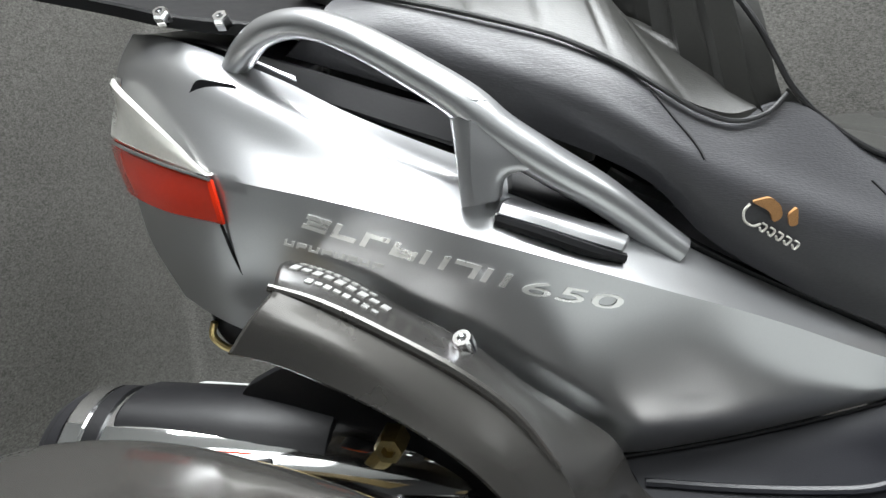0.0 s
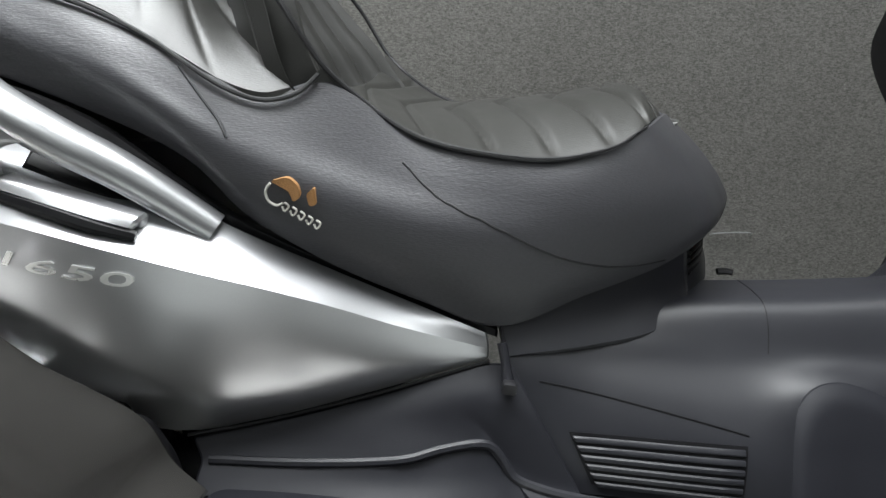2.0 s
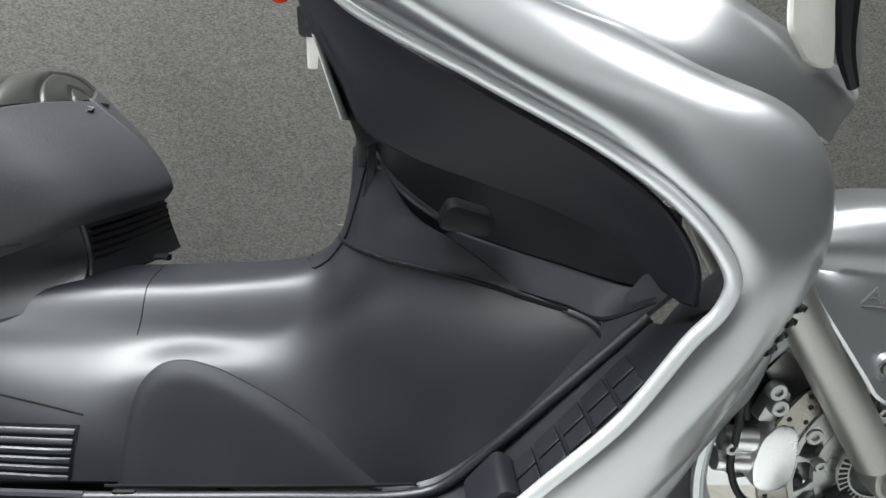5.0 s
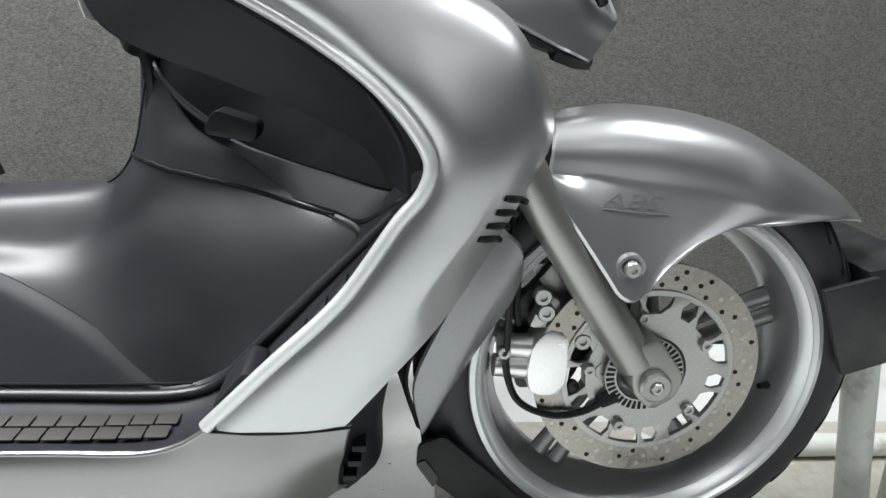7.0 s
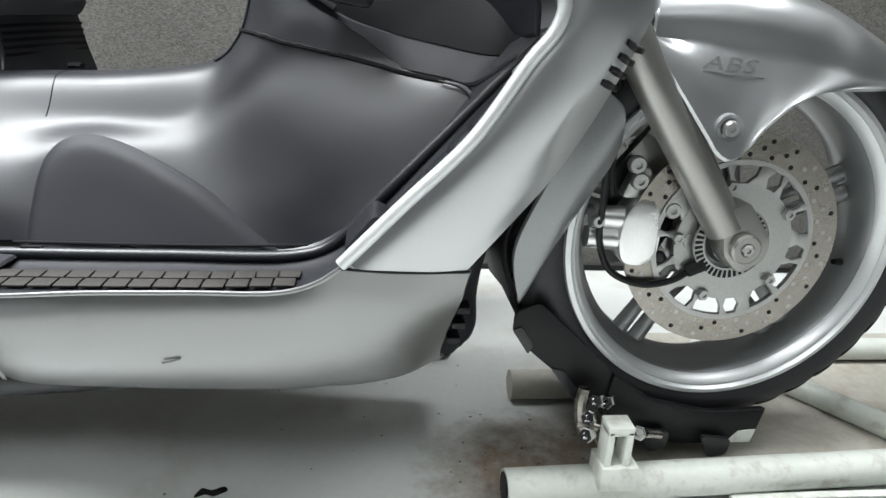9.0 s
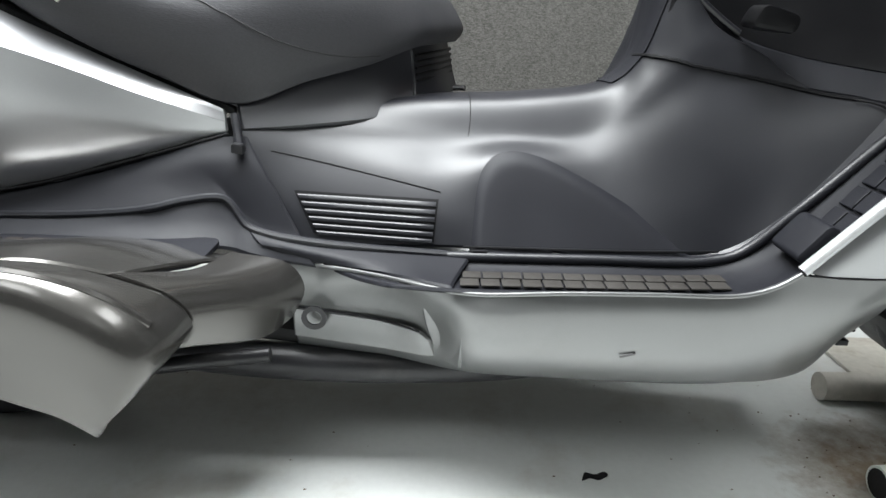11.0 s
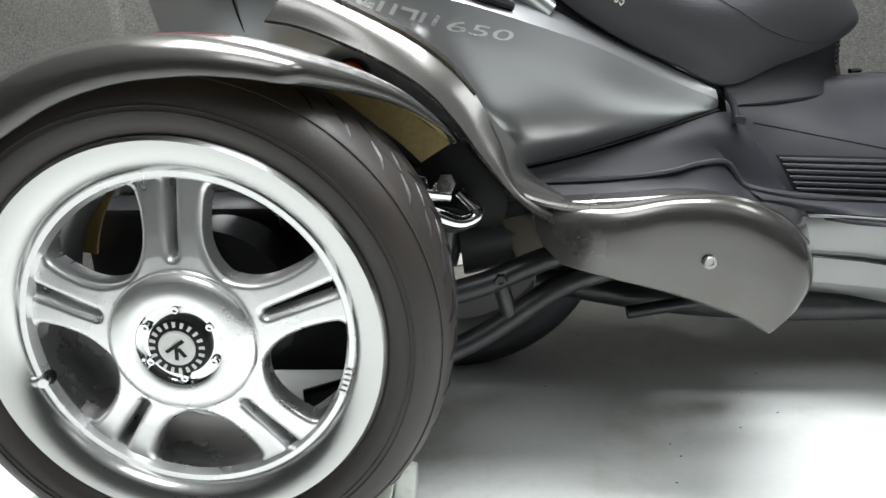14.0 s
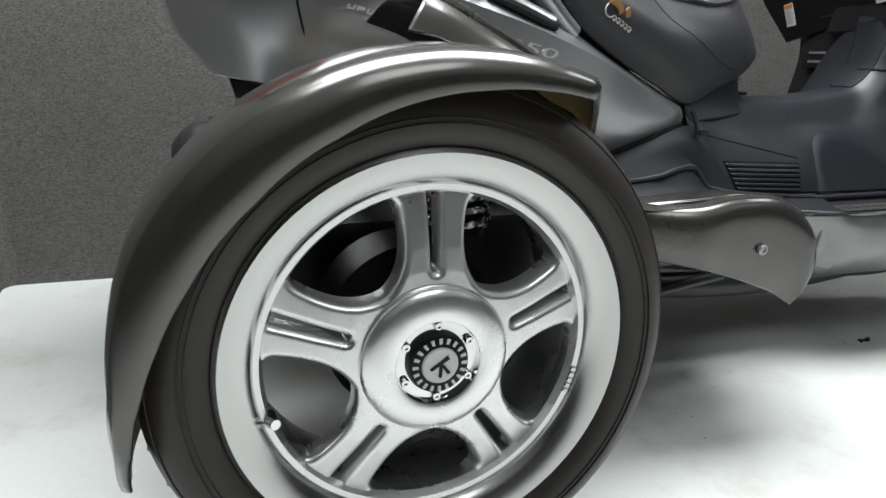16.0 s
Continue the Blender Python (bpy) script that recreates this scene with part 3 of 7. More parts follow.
both("rail_pocket", panel([[(0.272, -0.028, 0.66), (0.32, -0.025, 0.638), (0.39, -0.012, 0.605)], [(0.268, 0.004, 0.68), (0.33, 0.004, 0.66), (0.40, 0.006, 0.628)]], 14, 5, 0.01), BLACK, scooter)
both("passenger_grip_bar", panel([[(0.262, -0.059, 0.645), (0.30, -0.059, 0.634), (0.345, -0.055, 0.619), (0.374, -0.048, 0.609)], [(0.265, -0.053, 0.653), (0.30, -0.053, 0.643), (0.345, -0.048, 0.628), (0.379, -0.042, 0.616)], [(0.272, -0.040, 0.657), (0.30, -0.039, 0.648), (0.345, -0.034, 0.633), (0.382, -0.027, 0.619)]], 20, 10, 0.012, (0, -1, 0.5)), SILVER, scooter)
# black roll standing in for the shaded recess below the bar
both("bar_edge", tube([(0.262, -0.054, 0.639), (0.30, -0.055, 0.628), (0.345, -0.051, 0.612), (0.376, -0.044, 0.602)], [0.006, 0.0075, 0.0075, 0.005], 8, 20), BLACK, scooter)

# black under-rail filler between cover and seat
both("seat_gap_filler", panel([[(0.0, 0.05, 0.79), (0.15, 0.035, 0.745), (0.3, 0.025, 0.70), (0.45, 0.02, 0.60), (0.60, 0.04, 0.528), (0.70, 0.052, 0.483)], [(0.0, 0.035, 0.76), (0.15, 0.018, 0.715), (0.3, 0.014, 0.665), (0.45, 0.02, 0.588), (0.60, 0.04, 0.515), (0.70, 0.052, 0.472)]], 30, 4, 0.01), BLACK, scooter)

# ---- seat ----
SKIRT = [
    [(0.026, 0.065, 0.784), (0.152, 0.045, 0.749), (0.293, 0.03, 0.705), (0.40, 0.022, 0.658), (0.454, 0.018, 0.606), (0.534, 0.022, 0.557), (0.62, 0.032, 0.518), (0.702, 0.046, 0.487), (0.788, 0.07, 0.515), (0.872, 0.106, 0.538), (0.921, 0.142, 0.556), (0.952, 0.195, 0.560), (0.978, SEAT_MID, 0.561)],
    [(0.045, 0.06, 0.80), (0.154, 0.038, 0.778), (0.28, 0.02, 0.735), (0.385, 0.006, 0.69), (0.46, 0.0, 0.635), (0.534, 0.002, 0.595), (0.63, 0.016, 0.555), (0.72, 0.036, 0.535), (0.80, 0.064, 0.545), (0.880, 0.1, 0.565), (0.932, 0.138, 0.577), (0.964, 0.195, 0.579), (0.991, SEAT_MID, 0.579)],
    [(0.066, 0.06, 0.818), (0.154, 0.04, 0.80), (0.267, 0.018, 0.762), (0.369, 0.003, 0.72), (0.45, 0.0, 0.672), (0.534, 0.0, 0.636), (0.642, 0.016, 0.60), (0.74, 0.04, 0.594), (0.82, 0.07, 0.604), (0.880, 0.105, 0.610), (0.923, 0.141, 0.605), (0.955, 0.195, 0.603), (0.982, SEAT_MID, 0.602)],
    [(0.07, 0.08, 0.835), (0.16, 0.05, 0.818), (0.25, 0.034, 0.79), (0.34, 0.018, 0.757), (0.43, 0.012, 0.705), (0.52, 0.02, 0.675), (0.63, 0.035, 0.637), (0.74, 0.05, 0.63), (0.80, 0.074, 0.645), (0.855, 0.108, 0.655), (0.894, 0.146, 0.650), (0.924, 0.195, 0.646), (0.950, SEAT_MID, 0.643)],
    [(0.079, 0.10, 0.846), (0.162, 0.062, 0.831), (0.236, 0.052, 0.814), (0.317, 0.042, 0.791), (0.40, 0.03, 0.75), (0.47, 0.036, 0.722), (0.53, 0.052, 0.732), (0.613, 0.06, 0.68), (0.696, 0.06, 0.663), (0.753, 0.07, 0.66), (0.81, 0.09, 0.671), (0.847, 0.124, 0.688), (0.874, 0.185, 0.692), (0.900, SEAT_MID, 0.688)],
]
seat = part("seat", panel(SKIRT, 84, 28, 0.02), VINYL, scooter, "grained black vinyl touring seat")
part("seat_side", mirrored(panel(SKIRT, 60, 16, 0.02), SEAT_MID), VINYL, seat)


def crown(rail, heights, mid=SEAT_MID, nv=65, ribs=None, count=9, tuck=0.0):
    """A cushion over the rail and its mirror image, bulging to the given heights in the middle."""
    nu = 140
    R = spline(rail, nu)
    H = np.interp(np.linspace(0, 1, nu), np.linspace(0, 1, len(heights)), heights)
    P = np.zeros((nu, nv, 3))
    for i in range(nu):
        half = mid - R[i, 1]
        for j in range(nv):
            s = -1 + 2 * j / (nv - 1)
            lift = H[i] * (1 - abs(s) ** 2.6)
            if ribs:
                lift -= ribs * min(1, (1 - abs(s)) * 9) * max(0.0, math.cos(2 * math.pi * (i / nu * count + (1 - abs(s)) * 0.9))) ** 8
            back = tuck * (1 - s * s) * max(0.0, i / nu - 0.6) / 0.4
            P[i, j] = (R[i, 0] - back, mid + s * half, R[i, 2] + lift)
    return shell(P, 0.02, (0, 0, 1), 0.004)


rider = part("rider_pad", crown([(0.525, 0.052, 0.745), (0.556, 0.06, 0.716), (0.613, 0.06, 0.68), (0.696, 0.06, 0.663), (0.753, 0.07, 0.66), (0.811, 0.091, 0.671), (0.848, 0.126, 0.688), (0.872, 0.185, 0.690), (0.893, 0.246, 0.684)], [-0.03, -0.01, 0.012, 0.032, 0.044, 0.044, 0.032, 0.016, 0.003], ribs=0.006, count=8), VINYL_SMOOTH, seat, "smooth ribbed rider cushion")
part("piping", tube([(0.46, 0.056, 0.84), (0.49, 0.046, 0.80), (0.508, 0.046, 0.772), (0.527, 0.05, 0.744), (0.556, 0.058, 0.717), (0.613, 0.057, 0.681), (0.696, 0.057, 0.664), (0.753, 0.067, 0.661), (0.811, 0.088, 0.672), (0.833, 0.107, 0.682), (0.848, 0.123, 0.688)], [0.0028, 0.0028, 0.0028, 0.0028, 0.0012], 8, 70), PIPING, seat)
part("piping", mirrored(tube([(0.46, 0.056, 0.84), (0.49, 0.046, 0.80), (0.527, 0.05, 0.744), (0.556, 0.058, 0.717), (0.613, 0.057, 0.681), (0.696, 0.057, 0.664), (0.753, 0.067, 0.661), (0.813, 0.087, 0.673)], 0.0028, 8, 60), SEAT_MID), PIPING, seat)
# pillion cushion: a high ribbed pad whose scooped front face backs the rider
pil_rail = [(0.02, 0.12, 0.868), (0.079, 0.098, 0.85), (0.162, 0.061, 0.832), (0.236, 0.05, 0.815), (0.317, 0.04, 0.792), (0.40, 0.028, 0.75), (0.44, 0.028, 0.728), (0.475, 0.03, 0.719), (0.500, 0.04, 0.724)]
pillion = part("pillion_pad", crown(pil_rail, [0.02, 0.03, 0.045, 0.06, 0.075, 0.10, 0.115, 0.115, 0.10], ribs=0.003, count=7, tuck=0.13), VINYL_SMOOTH, seat, "smooth ribbed pillion cushion")
part("piping", tube([(0.02, 0.116, 0.870), (0.079, 0.096, 0.851), (0.162, 0.058, 0.833), (0.236, 0.047, 0.816), (0.317, 0.037, 0.792), (0.37, 0.031, 0.768), (0.405, 0.024, 0.747), (0.44, 0.022, 0.726), (0.475, 0.026, 0.715), (0.505, 0.036, 0.722), (0.522, 0.046, 0.738)], 0.0024, 8, 70), PIPING, seat)
part("seam", laid([(0.40, 0.02, 0.748), (0.425, 0.006, 0.722), (0.442, 0.0, 0.70), (0.447, 0.0, 0.685)], seat, 0.0016, 24), PIPING, seat)
part("seam", laid([(0.607, 0.026, 0.667), (0.64, 0.016, 0.638), (0.70, 0.024, 0.598), (0.76, 0.041, 0.566), (0.82, 0.068, 0.549), (0.881, 0.099, 0.545)], seat, 0.0012, 60), PIPING, seat)
# scooped, ribbed rise between rider and pillion
rise_rails = [[(0.529, 0.054, 0.735), (0.520, 0.052, 0.755), (0.514, 0.052, 0.775), (0.508, 0.056, 0.80), (0.495, 0.066, 0.84), (0.48, 0.08, 0.90)],
              [(0.49, 0.11, 0.68), (0.48, 0.11, 0.72), (0.47, 0.11, 0.75), (0.46, 0.112, 0.79), (0.45, 0.115, 0.84), (0.44, 0.12, 0.91)],
              [(0.48, SEAT_MID, 0.66), (0.46, SEAT_MID, 0.70), (0.445, SEAT_MID, 0.75), (0.43, SEAT_MID, 0.79), (0.41, SEAT_MID, 0.85), (0.40, SEAT_MID, 0.92)],
              [(0.53, 0.34, 0.66), (0.50, 0.34, 0.70), (0.475, 0.34, 0.75), (0.45, 0.338, 0.79), (0.42, 0.335, 0.85), (0.40, 0.33, 0.91)],
              [(0.586, 0.405, 0.674), (0.554, 0.405, 0.713), (0.526, 0.405, 0.752), (0.491, 0.402, 0.79), (0.445, 0.395, 0.845), (0.41, 0.38, 0.90)]]
rise = skin(rise_rails, 24, 81)
for j in range(81):
    rise[:, j, 0] -= 0.008 * abs(math.cos(math.pi * j / 7)) ** 6
part("rider_backrest", shell(rise, 0.03, (1, 0, 0), 0.004), VINYL_SMOOTH, seat, "scooped and ribbed backrest face")
part("seat_core", block(0.06, 0.36, 0.08, 0.37, 0.66, 0.83, 0.03), VINYL_SMOOTH, seat)
# stitched mark on the skirt, drawn as plain shapes
mark = part("stitched_mark", tube([(0.478, -0.005, 0.655), (0.472, -0.005, 0.646), (0.474, -0.005, 0.634), (0.484, -0.005, 0.628), (0.492, -0.005, 0.631)], 0.0016, 6, 20), THREAD_WHITE, seat, "stitched white and orange maker's mark")
part("stitching", prism(rounded([(0.478, 0.658), (0.50, 0.664), (0.512, 0.654), (0.515, 0.640), (0.505, 0.632), (0.501, 0.646), (0.49, 0.652)], 0.006), -0.007, 0.0, "y", 0), THREAD, mark, "orange thread")
part("stitching", prism(rounded([(0.521, 0.643), (0.531, 0.652), (0.533, 0.63), (0.524, 0.628)], 0.004), -0.006, 0.0, "y", 0), THREAD, mark, "orange thread")
for k in range(5):
    part("stitching", tube([(0.494 + k * 0.0095, -0.0055, 0.632 - k * 0.0052), (0.499 + k * 0.0095, -0.0055, 0.628 - k * 0.0052), (0.4935 + k * 0.0095, -0.0055, 0.621 - k * 0.0052), (0.491 + k * 0.0095, -0.0055, 0.627 - k * 0.0052)], 0.0014, 6, 10), THREAD_WHITE, mark)

shrink = Matrix.Translation((0.503, 0, 0.633)) @ Matrix.Diagonal((0.76, 1, 0.76, 1)) @ Matrix.Translation((-0.50, 0, -0.64))
for ob in [mark, *mark.children]:
    ob.data.transform(shrink)

# badges on the cover: raised shapes of the size of the letters, laid on its skin
def stamp(geo, lift, ob):
    """Moves flat geometry of (x, depth, z) on to the near skin of an object."""
    tree = BVHTree.FromPolygons([v.co for v in ob.data.vertices], [tuple(p.vertices) for p in ob.data.polygons if p.normal.y < 0])
    out = []
    for x, d, z in geo[0]:
        q = tree.ray_cast(Vector((x, -0.6, z)), Vector((0, 1, 0)), 1.0)[0]
        out.append((x, (q.y if q is not None else -0.066) - lift * (d < 0) + 0.001 * (d >= 0), z))
    return out, geo[1]


def strokes(x, z, w, h, kinds, slope=-0.28, lean=0.55, t=0.30):
    """A leaning plain shape: some of a top, middle and bottom bar and two uprights."""
    bars = {"t": (0, 1, 1 - t, 1), "m": (0.1, 1, 0.5 - t / 2, 0.5 + t / 2), "b": (0, 1, 0, t), "l": (0, 0.24, 0, 1), "r": (0.76, 1, 0, 1)}
    V, F = [], []
    for k in kinds:
        a, b, c, e = bars[k]
        n = len(V)
        for d in (-1, 1):
            for u, v in ((a, c), (b, c), (b, e), (a, e)):
                px = w * (u - 0.5) + lean * h * (v - 0.5)
                V.append((x + px, d, z + slope * px + h * (v - 0.5)))
        F += [(n, n + 1, n + 2, n + 3), (n + 7, n + 6, n + 5, n + 4)] + [(n + q, n + (q + 1) % 4, n + 4 + (q + 1) % 4, n + 4 + q) for q in range(4)]
    return V, F


skin_ob = bpy.data.objects["side_cover"]
badge = None
for k, kinds in enumerate(("tmb", "lb", "tl", "lbm", "lr", "tr", "lr")):
    f = k / 6
    geo = stamp(strokes(0.098 + 0.1655 * f, 0.634 - 0.046 * f, 0.0225, 0.0145, kinds), 0.0018, skin_ob)
    if badge is None:
        badge = part("badge", geo, BADGE, scooter, "raised chrome model badge drawn as plain shapes")
    else:
        part("badge_shape", geo, BADGE, badge)
V, F = words("650", 0.0205, Matrix.Identity(4), 0.001, 0.0)
mid = (max(v[0] for v in V) + min(v[0] for v in V)) / 2
flat = []
for x, y, d in V:
    px = (x - mid) * 3.0 + 0.6 * (y - 0.0072)
    flat.append((0.3315 + px, -1 if d > 0 else 1, 0.5722 - 0.19 * px + (y - 0.0072)))
part("badge_number", stamp((flat, F), 0.0018, skin_ob), BADGE, badge, "raised chrome numerals")
for k in range(8):
    f = k / 7
    part("badge_bar", stamp(strokes(0.068 + 0.086 * f, 0.6145 - 0.019 * f, 0.0095, 0.0065, ("l", "t", "m") if k % 2 else ("l", "b", "r"), -0.22, 0.4, 0.36), 0.0006, skin_ob), PRINT_WHITE, badge, "small white mark")


# ---- step-through and leg shield ----
step = part("step_through", shell(matched([
    [(0.70, 0.20, 0.478), (0.80, 0.20, 0.487), (0.95, 0.20, 0.493), (1.071, 0.20, 0.499), (1.175, 0.19, 0.514), (1.215, 0.18, 0.547), (1.228, 0.175, 0.60), (1.232, 0.175, 0.667)],
    [(0.70, 0.14, 0.480), (0.80, 0.145, 0.489), (0.95, 0.15, 0.495), (1.071, 0.15, 0.501), (1.175, 0.145, 0.518), (1.215, 0.135, 0.55), (1.232, 0.125, 0.60), (1.238, 0.125, 0.667)],
    [(0.70, 0.085, 0.480), (0.80, 0.105, 0.486), (0.94, 0.118, 0.490), (1.063, 0.120, 0.495), (1.175, 0.116, 0.510), (1.22, 0.108, 0.548), (1.242, 0.10, 0.605), (1.255, 0.10, 0.665)],
    [(0.705, 0.046, 0.468), (0.818, 0.074, 0.464), (0.94, 0.088, 0.456), (1.05, 0.090, 0.452), (1.165, 0.084, 0.459), (1.235, 0.078, 0.527), (1.275, 0.075, 0.575), (1.30, 0.08, 0.60)],
    [(0.705, 0.040, 0.460), (0.816, 0.062, 0.450), (0.94, 0.076, 0.442), (1.05, 0.084, 0.446), (1.163, 0.078, 0.452), (1.25, 0.068, 0.512), (1.313, 0.067, 0.554), (1.353, 0.066, 0.570)],
    [(0.705, 0.032, 0.445), (0.80, 0.040, 0.428), (0.955, 0.034, 0.405), (1.05, 0.048, 0.428), (1.17, 0.054, 0.428), (1.275, 0.05, 0.49), (1.36, 0.055, 0.527), (1.42, 0.045, 0.528)],
    [(0.705, 0.018, 0.40), (0.79, 0.012, 0.378), (0.955, 0.006, 0.365), (1.06, 0.020, 0.375), (1.19, 0.022, 0.38), (1.32, 0.012, 0.415), (1.41, 0.004, 0.465), (1.49, -0.004, 0.515)],
    [(0.71, 0.006, 0.35), (0.78, -0.003, 0.325), (0.96, -0.008, 0.325), (1.08, -0.009, 0.325), (1.20, -0.010, 0.325), (1.31, -0.014, 0.328), (1.39, -0.022, 0.385), (1.495, -0.012, 0.505)],
], 85, 40), 0.004), PLASTIC, scooter, "dark grained plastic step-through tunnel")
# far half of the tunnel in the darker plastic, so that it reads as shaded
part("tunnel_side", mirrored(panel([
    [(0.70, 0.175, 0.477), (0.80, 0.175, 0.486), (0.95, 0.175, 0.492), (1.071, 0.175, 0.498), (1.175, 0.175, 0.513), (1.215, 0.175, 0.546), (1.228, 0.175, 0.599), (1.232, 0.175, 0.66)],
    [(0.705, 0.042, 0.468), (0.94, 0.08, 0.456), (1.165, 0.08, 0.46), (1.255, 0.085, 0.58)],
    [(0.71, 0.0, 0.35), (0.96, -0.012, 0.325), (1.20, -0.012, 0.325), (1.39, -0.022, 0.385)]], 30, 14, 0.004), 0.175), PLASTIC_ROUGH_SHADE, scooter)
# seat base under the nose, with its louvres
base = part("seat_base", panel([
    [(0.70, 0.055, 0.495), (0.79, 0.088, 0.53), (0.87, 0.130, 0.556), (0.914, 0.160, 0.566)],
    [(0.705, 0.045, 0.474), (0.79, 0.074, 0.489), (0.87, 0.118, 0.505), (0.920, 0.162, 0.512)],
    [(0.71, 0.037, 0.458), (0.79, 0.057, 0.462), (0.87, 0.088, 0.468), (0.922, 0.128, 0.482)]], 24, 14, 0.006), PLASTIC, scooter)
part("base_front", panel([[(0.914, 0.160, 0.564), (0.944, 0.21, 0.570), (0.966, 0.29, 0.570)], [(0.920, 0.162, 0.515), (0.952, 0.212, 0.520), (0.976, 0.29, 0.522)], [(0.922, 0.145, 0.482), (0.958, 0.205, 0.486), (0.986, 0.29, 0.488)]], 14, 8, 0.006, (0.5, -1, 0)), PLASTIC, base)
for k in range(5):
    part("louvre", tube([(0.922 + k * 0.0004, 0.165, 0.546 - k * 0.0085), (0.946 + k * 0.0006, 0.208, 0.549 - k * 0.0085), (0.971 + k * 0.0008, 0.284, 0.551 - k * 0.0085)], 0.0024, 6, 10), BLACK, base)
part("cover_plug", tube([(0.976, 0.216, 0.498), (0.985, 0.216, 0.499), (0.994, 0.214, 0.4985)], 0.006, 8, 8, 0.7), BLACK, base)
part("seam", laid([(0.994, 0.205, 0.495), (0.997, 0.15, 0.495), (0.998, 0.115, 0.490), (0.998, 0.100, 0.470), (0.996, 0.085, 0.452)], step, 0.0007, 40), BLACK, base)

# lower black side panel between cover and footboards
side = both("lower_side_panel", panel([
    [(0.385, -0.004, 0.377), (0.46, 0.006, 0.389), (0.56, 0.018, 0.414), (0.68, 0.036, 0.450), (0.715, 0.035, 0.452)],
    [(0.39, -0.010, 0.368), (0.46, -0.004, 0.376), (0.56, 0.002, 0.398), (0.68, 0.012, 0.425), (0.74, 0.014, 0.415)],
    [(0.40, -0.022, 0.357), (0.50, -0.024, 0.360), (0.61, -0.022, 0.372), (0.65, -0.014, 0.379), (0.695, -0.004, 0.381), (0.712, -0.006, 0.362), (0.735, -0.012, 0.345), (0.79, -0.018, 0.334)],
    [(0.40, -0.034, 0.348), (0.50, -0.036, 0.349), (0.61, -0.036, 0.352), (0.66, -0.03, 0.355), (0.70, -0.02, 0.352), (0.718, -0.022, 0.340), (0.745, -0.026, 0.330), (0.80, -0.030, 0.323)],
    [(0.40, -0.05, 0.335), (0.50, -0.056, 0.335), (0.61, -0.058, 0.338), (0.66, -0.055, 0.335), (0.71, -0.042, 0.328), (0.73, -0.038, 0.320), (0.76, -0.036, 0.312), (0.81, -0.040, 0.306)]], 48, 20, 0.004), PLASTIC_ROUGH_SHADE, scooter)
part("seam", tube([(0.385, -0.012, 0.379), (0.46, 0.001, 0.391), (0.56, 0.013, 0.4165), (0.692, 0.037, 0.453)], 0.002, 6, 30), BLACK, side)
# passenger footwell rail moulding
part("bead", tube([(0.41, -0.022, 0.358), (0.5, -0.024, 0.361), (0.58, -0.024, 0.367), (0.616, -0.024, 0.373), (0.65, -0.015, 0.380), (0.694, -0.006, 0.381), (0.708, -0.008, 0.366), (0.720, -0.012, 0.349), (0.75, -0.018, 0.340), (0.80, -0.022, 0.333), (0.88, -0.022, 0.326), (0.97, -0.020, 0.320)], 0.005, 8, 70), PLASTIC, side)
passenger = part("passenger_foot_plate", prism(rounded([(0.42, -0.16), (0.60, -0.18), (0.70, -0.12), (0.70, -0.04), (0.42, -0.045)], 0.02), 0.335, 0.342, "z", 0.002), PLASTIC_ROUGH_SHADE, side)
for i in range(6):
    for j in range(2):
        part("tread_bar", block(0.435 + i * 0.024, 0.452 + i * 0.024, -0.10 + j * 0.022, -0.085 + j * 0.022, 0.341, 0.3445, 0.001), RUBBER, passenger)
pad = part("foot_pad", lathe([(0.0, 0.018), (0.03, 0.0175), (0.045, 0.013), (0.05, 0.004), (0.05, -0.004)], (0, 0, 0), 24, axis="z"), RUBBER, passenger)
pad.matrix_local = Matrix.Translation((0.535, -0.13, 0.343)) @ Matrix.Diagonal((1.35, 0.7, 1, 1))

# cover latch
latch = part("cover_latch", tube([(0.704, 0.030, 0.478), (0.708, 0.022, 0.46), (0.712, 0.014, 0.437)], [0.007, 0.006, 0.009], 10, 12, 0.8), PLASTIC, scooter, "black cover latch")
part("latch_tongue", prism(rounded([(0.704, 0.436), (0.719, 0.434), (0.720, 0.446), (0.706, 0.448)], 0.003), 0.000, 0.012, "y", 0.002), SATIN, latch)

# vent panel
side_tree = BVHTree.FromPolygons([v.co for v in step.data.vertices], [tuple(p.vertices) for p in step.data.polygons if p.normal.y < 0.1])


def on_step(x, z, proud):
    hit = side_tree.ray_cast(Vector((x, -0.6, z)), Vector((0, 1, 0)), 1.0)[0]
    return (x, (hit.y if hit is not None else 0.0) - proud, z)


vent = part("vent_recess", shell(np.array([[on_step(0.776 + 0.025 * v + (0.182 - 0.030 * v) * u, 0.388 - 0.007 * u - 0.0505 * v, 0.0012) for v in np.linspace(0, 1, 6)] for u in np.linspace(0, 1, 9)]), 0.002, lip=0), BLACK, scooter, "louvred vent in the tunnel's side")
part("seam", tube([on_step(0.745 + 0.215 * f, 0.4335 - 0.0445 * f, 0.0002) for f in np.linspace(0, 1, 20)], 0.0011, 6), BLACK, vent)
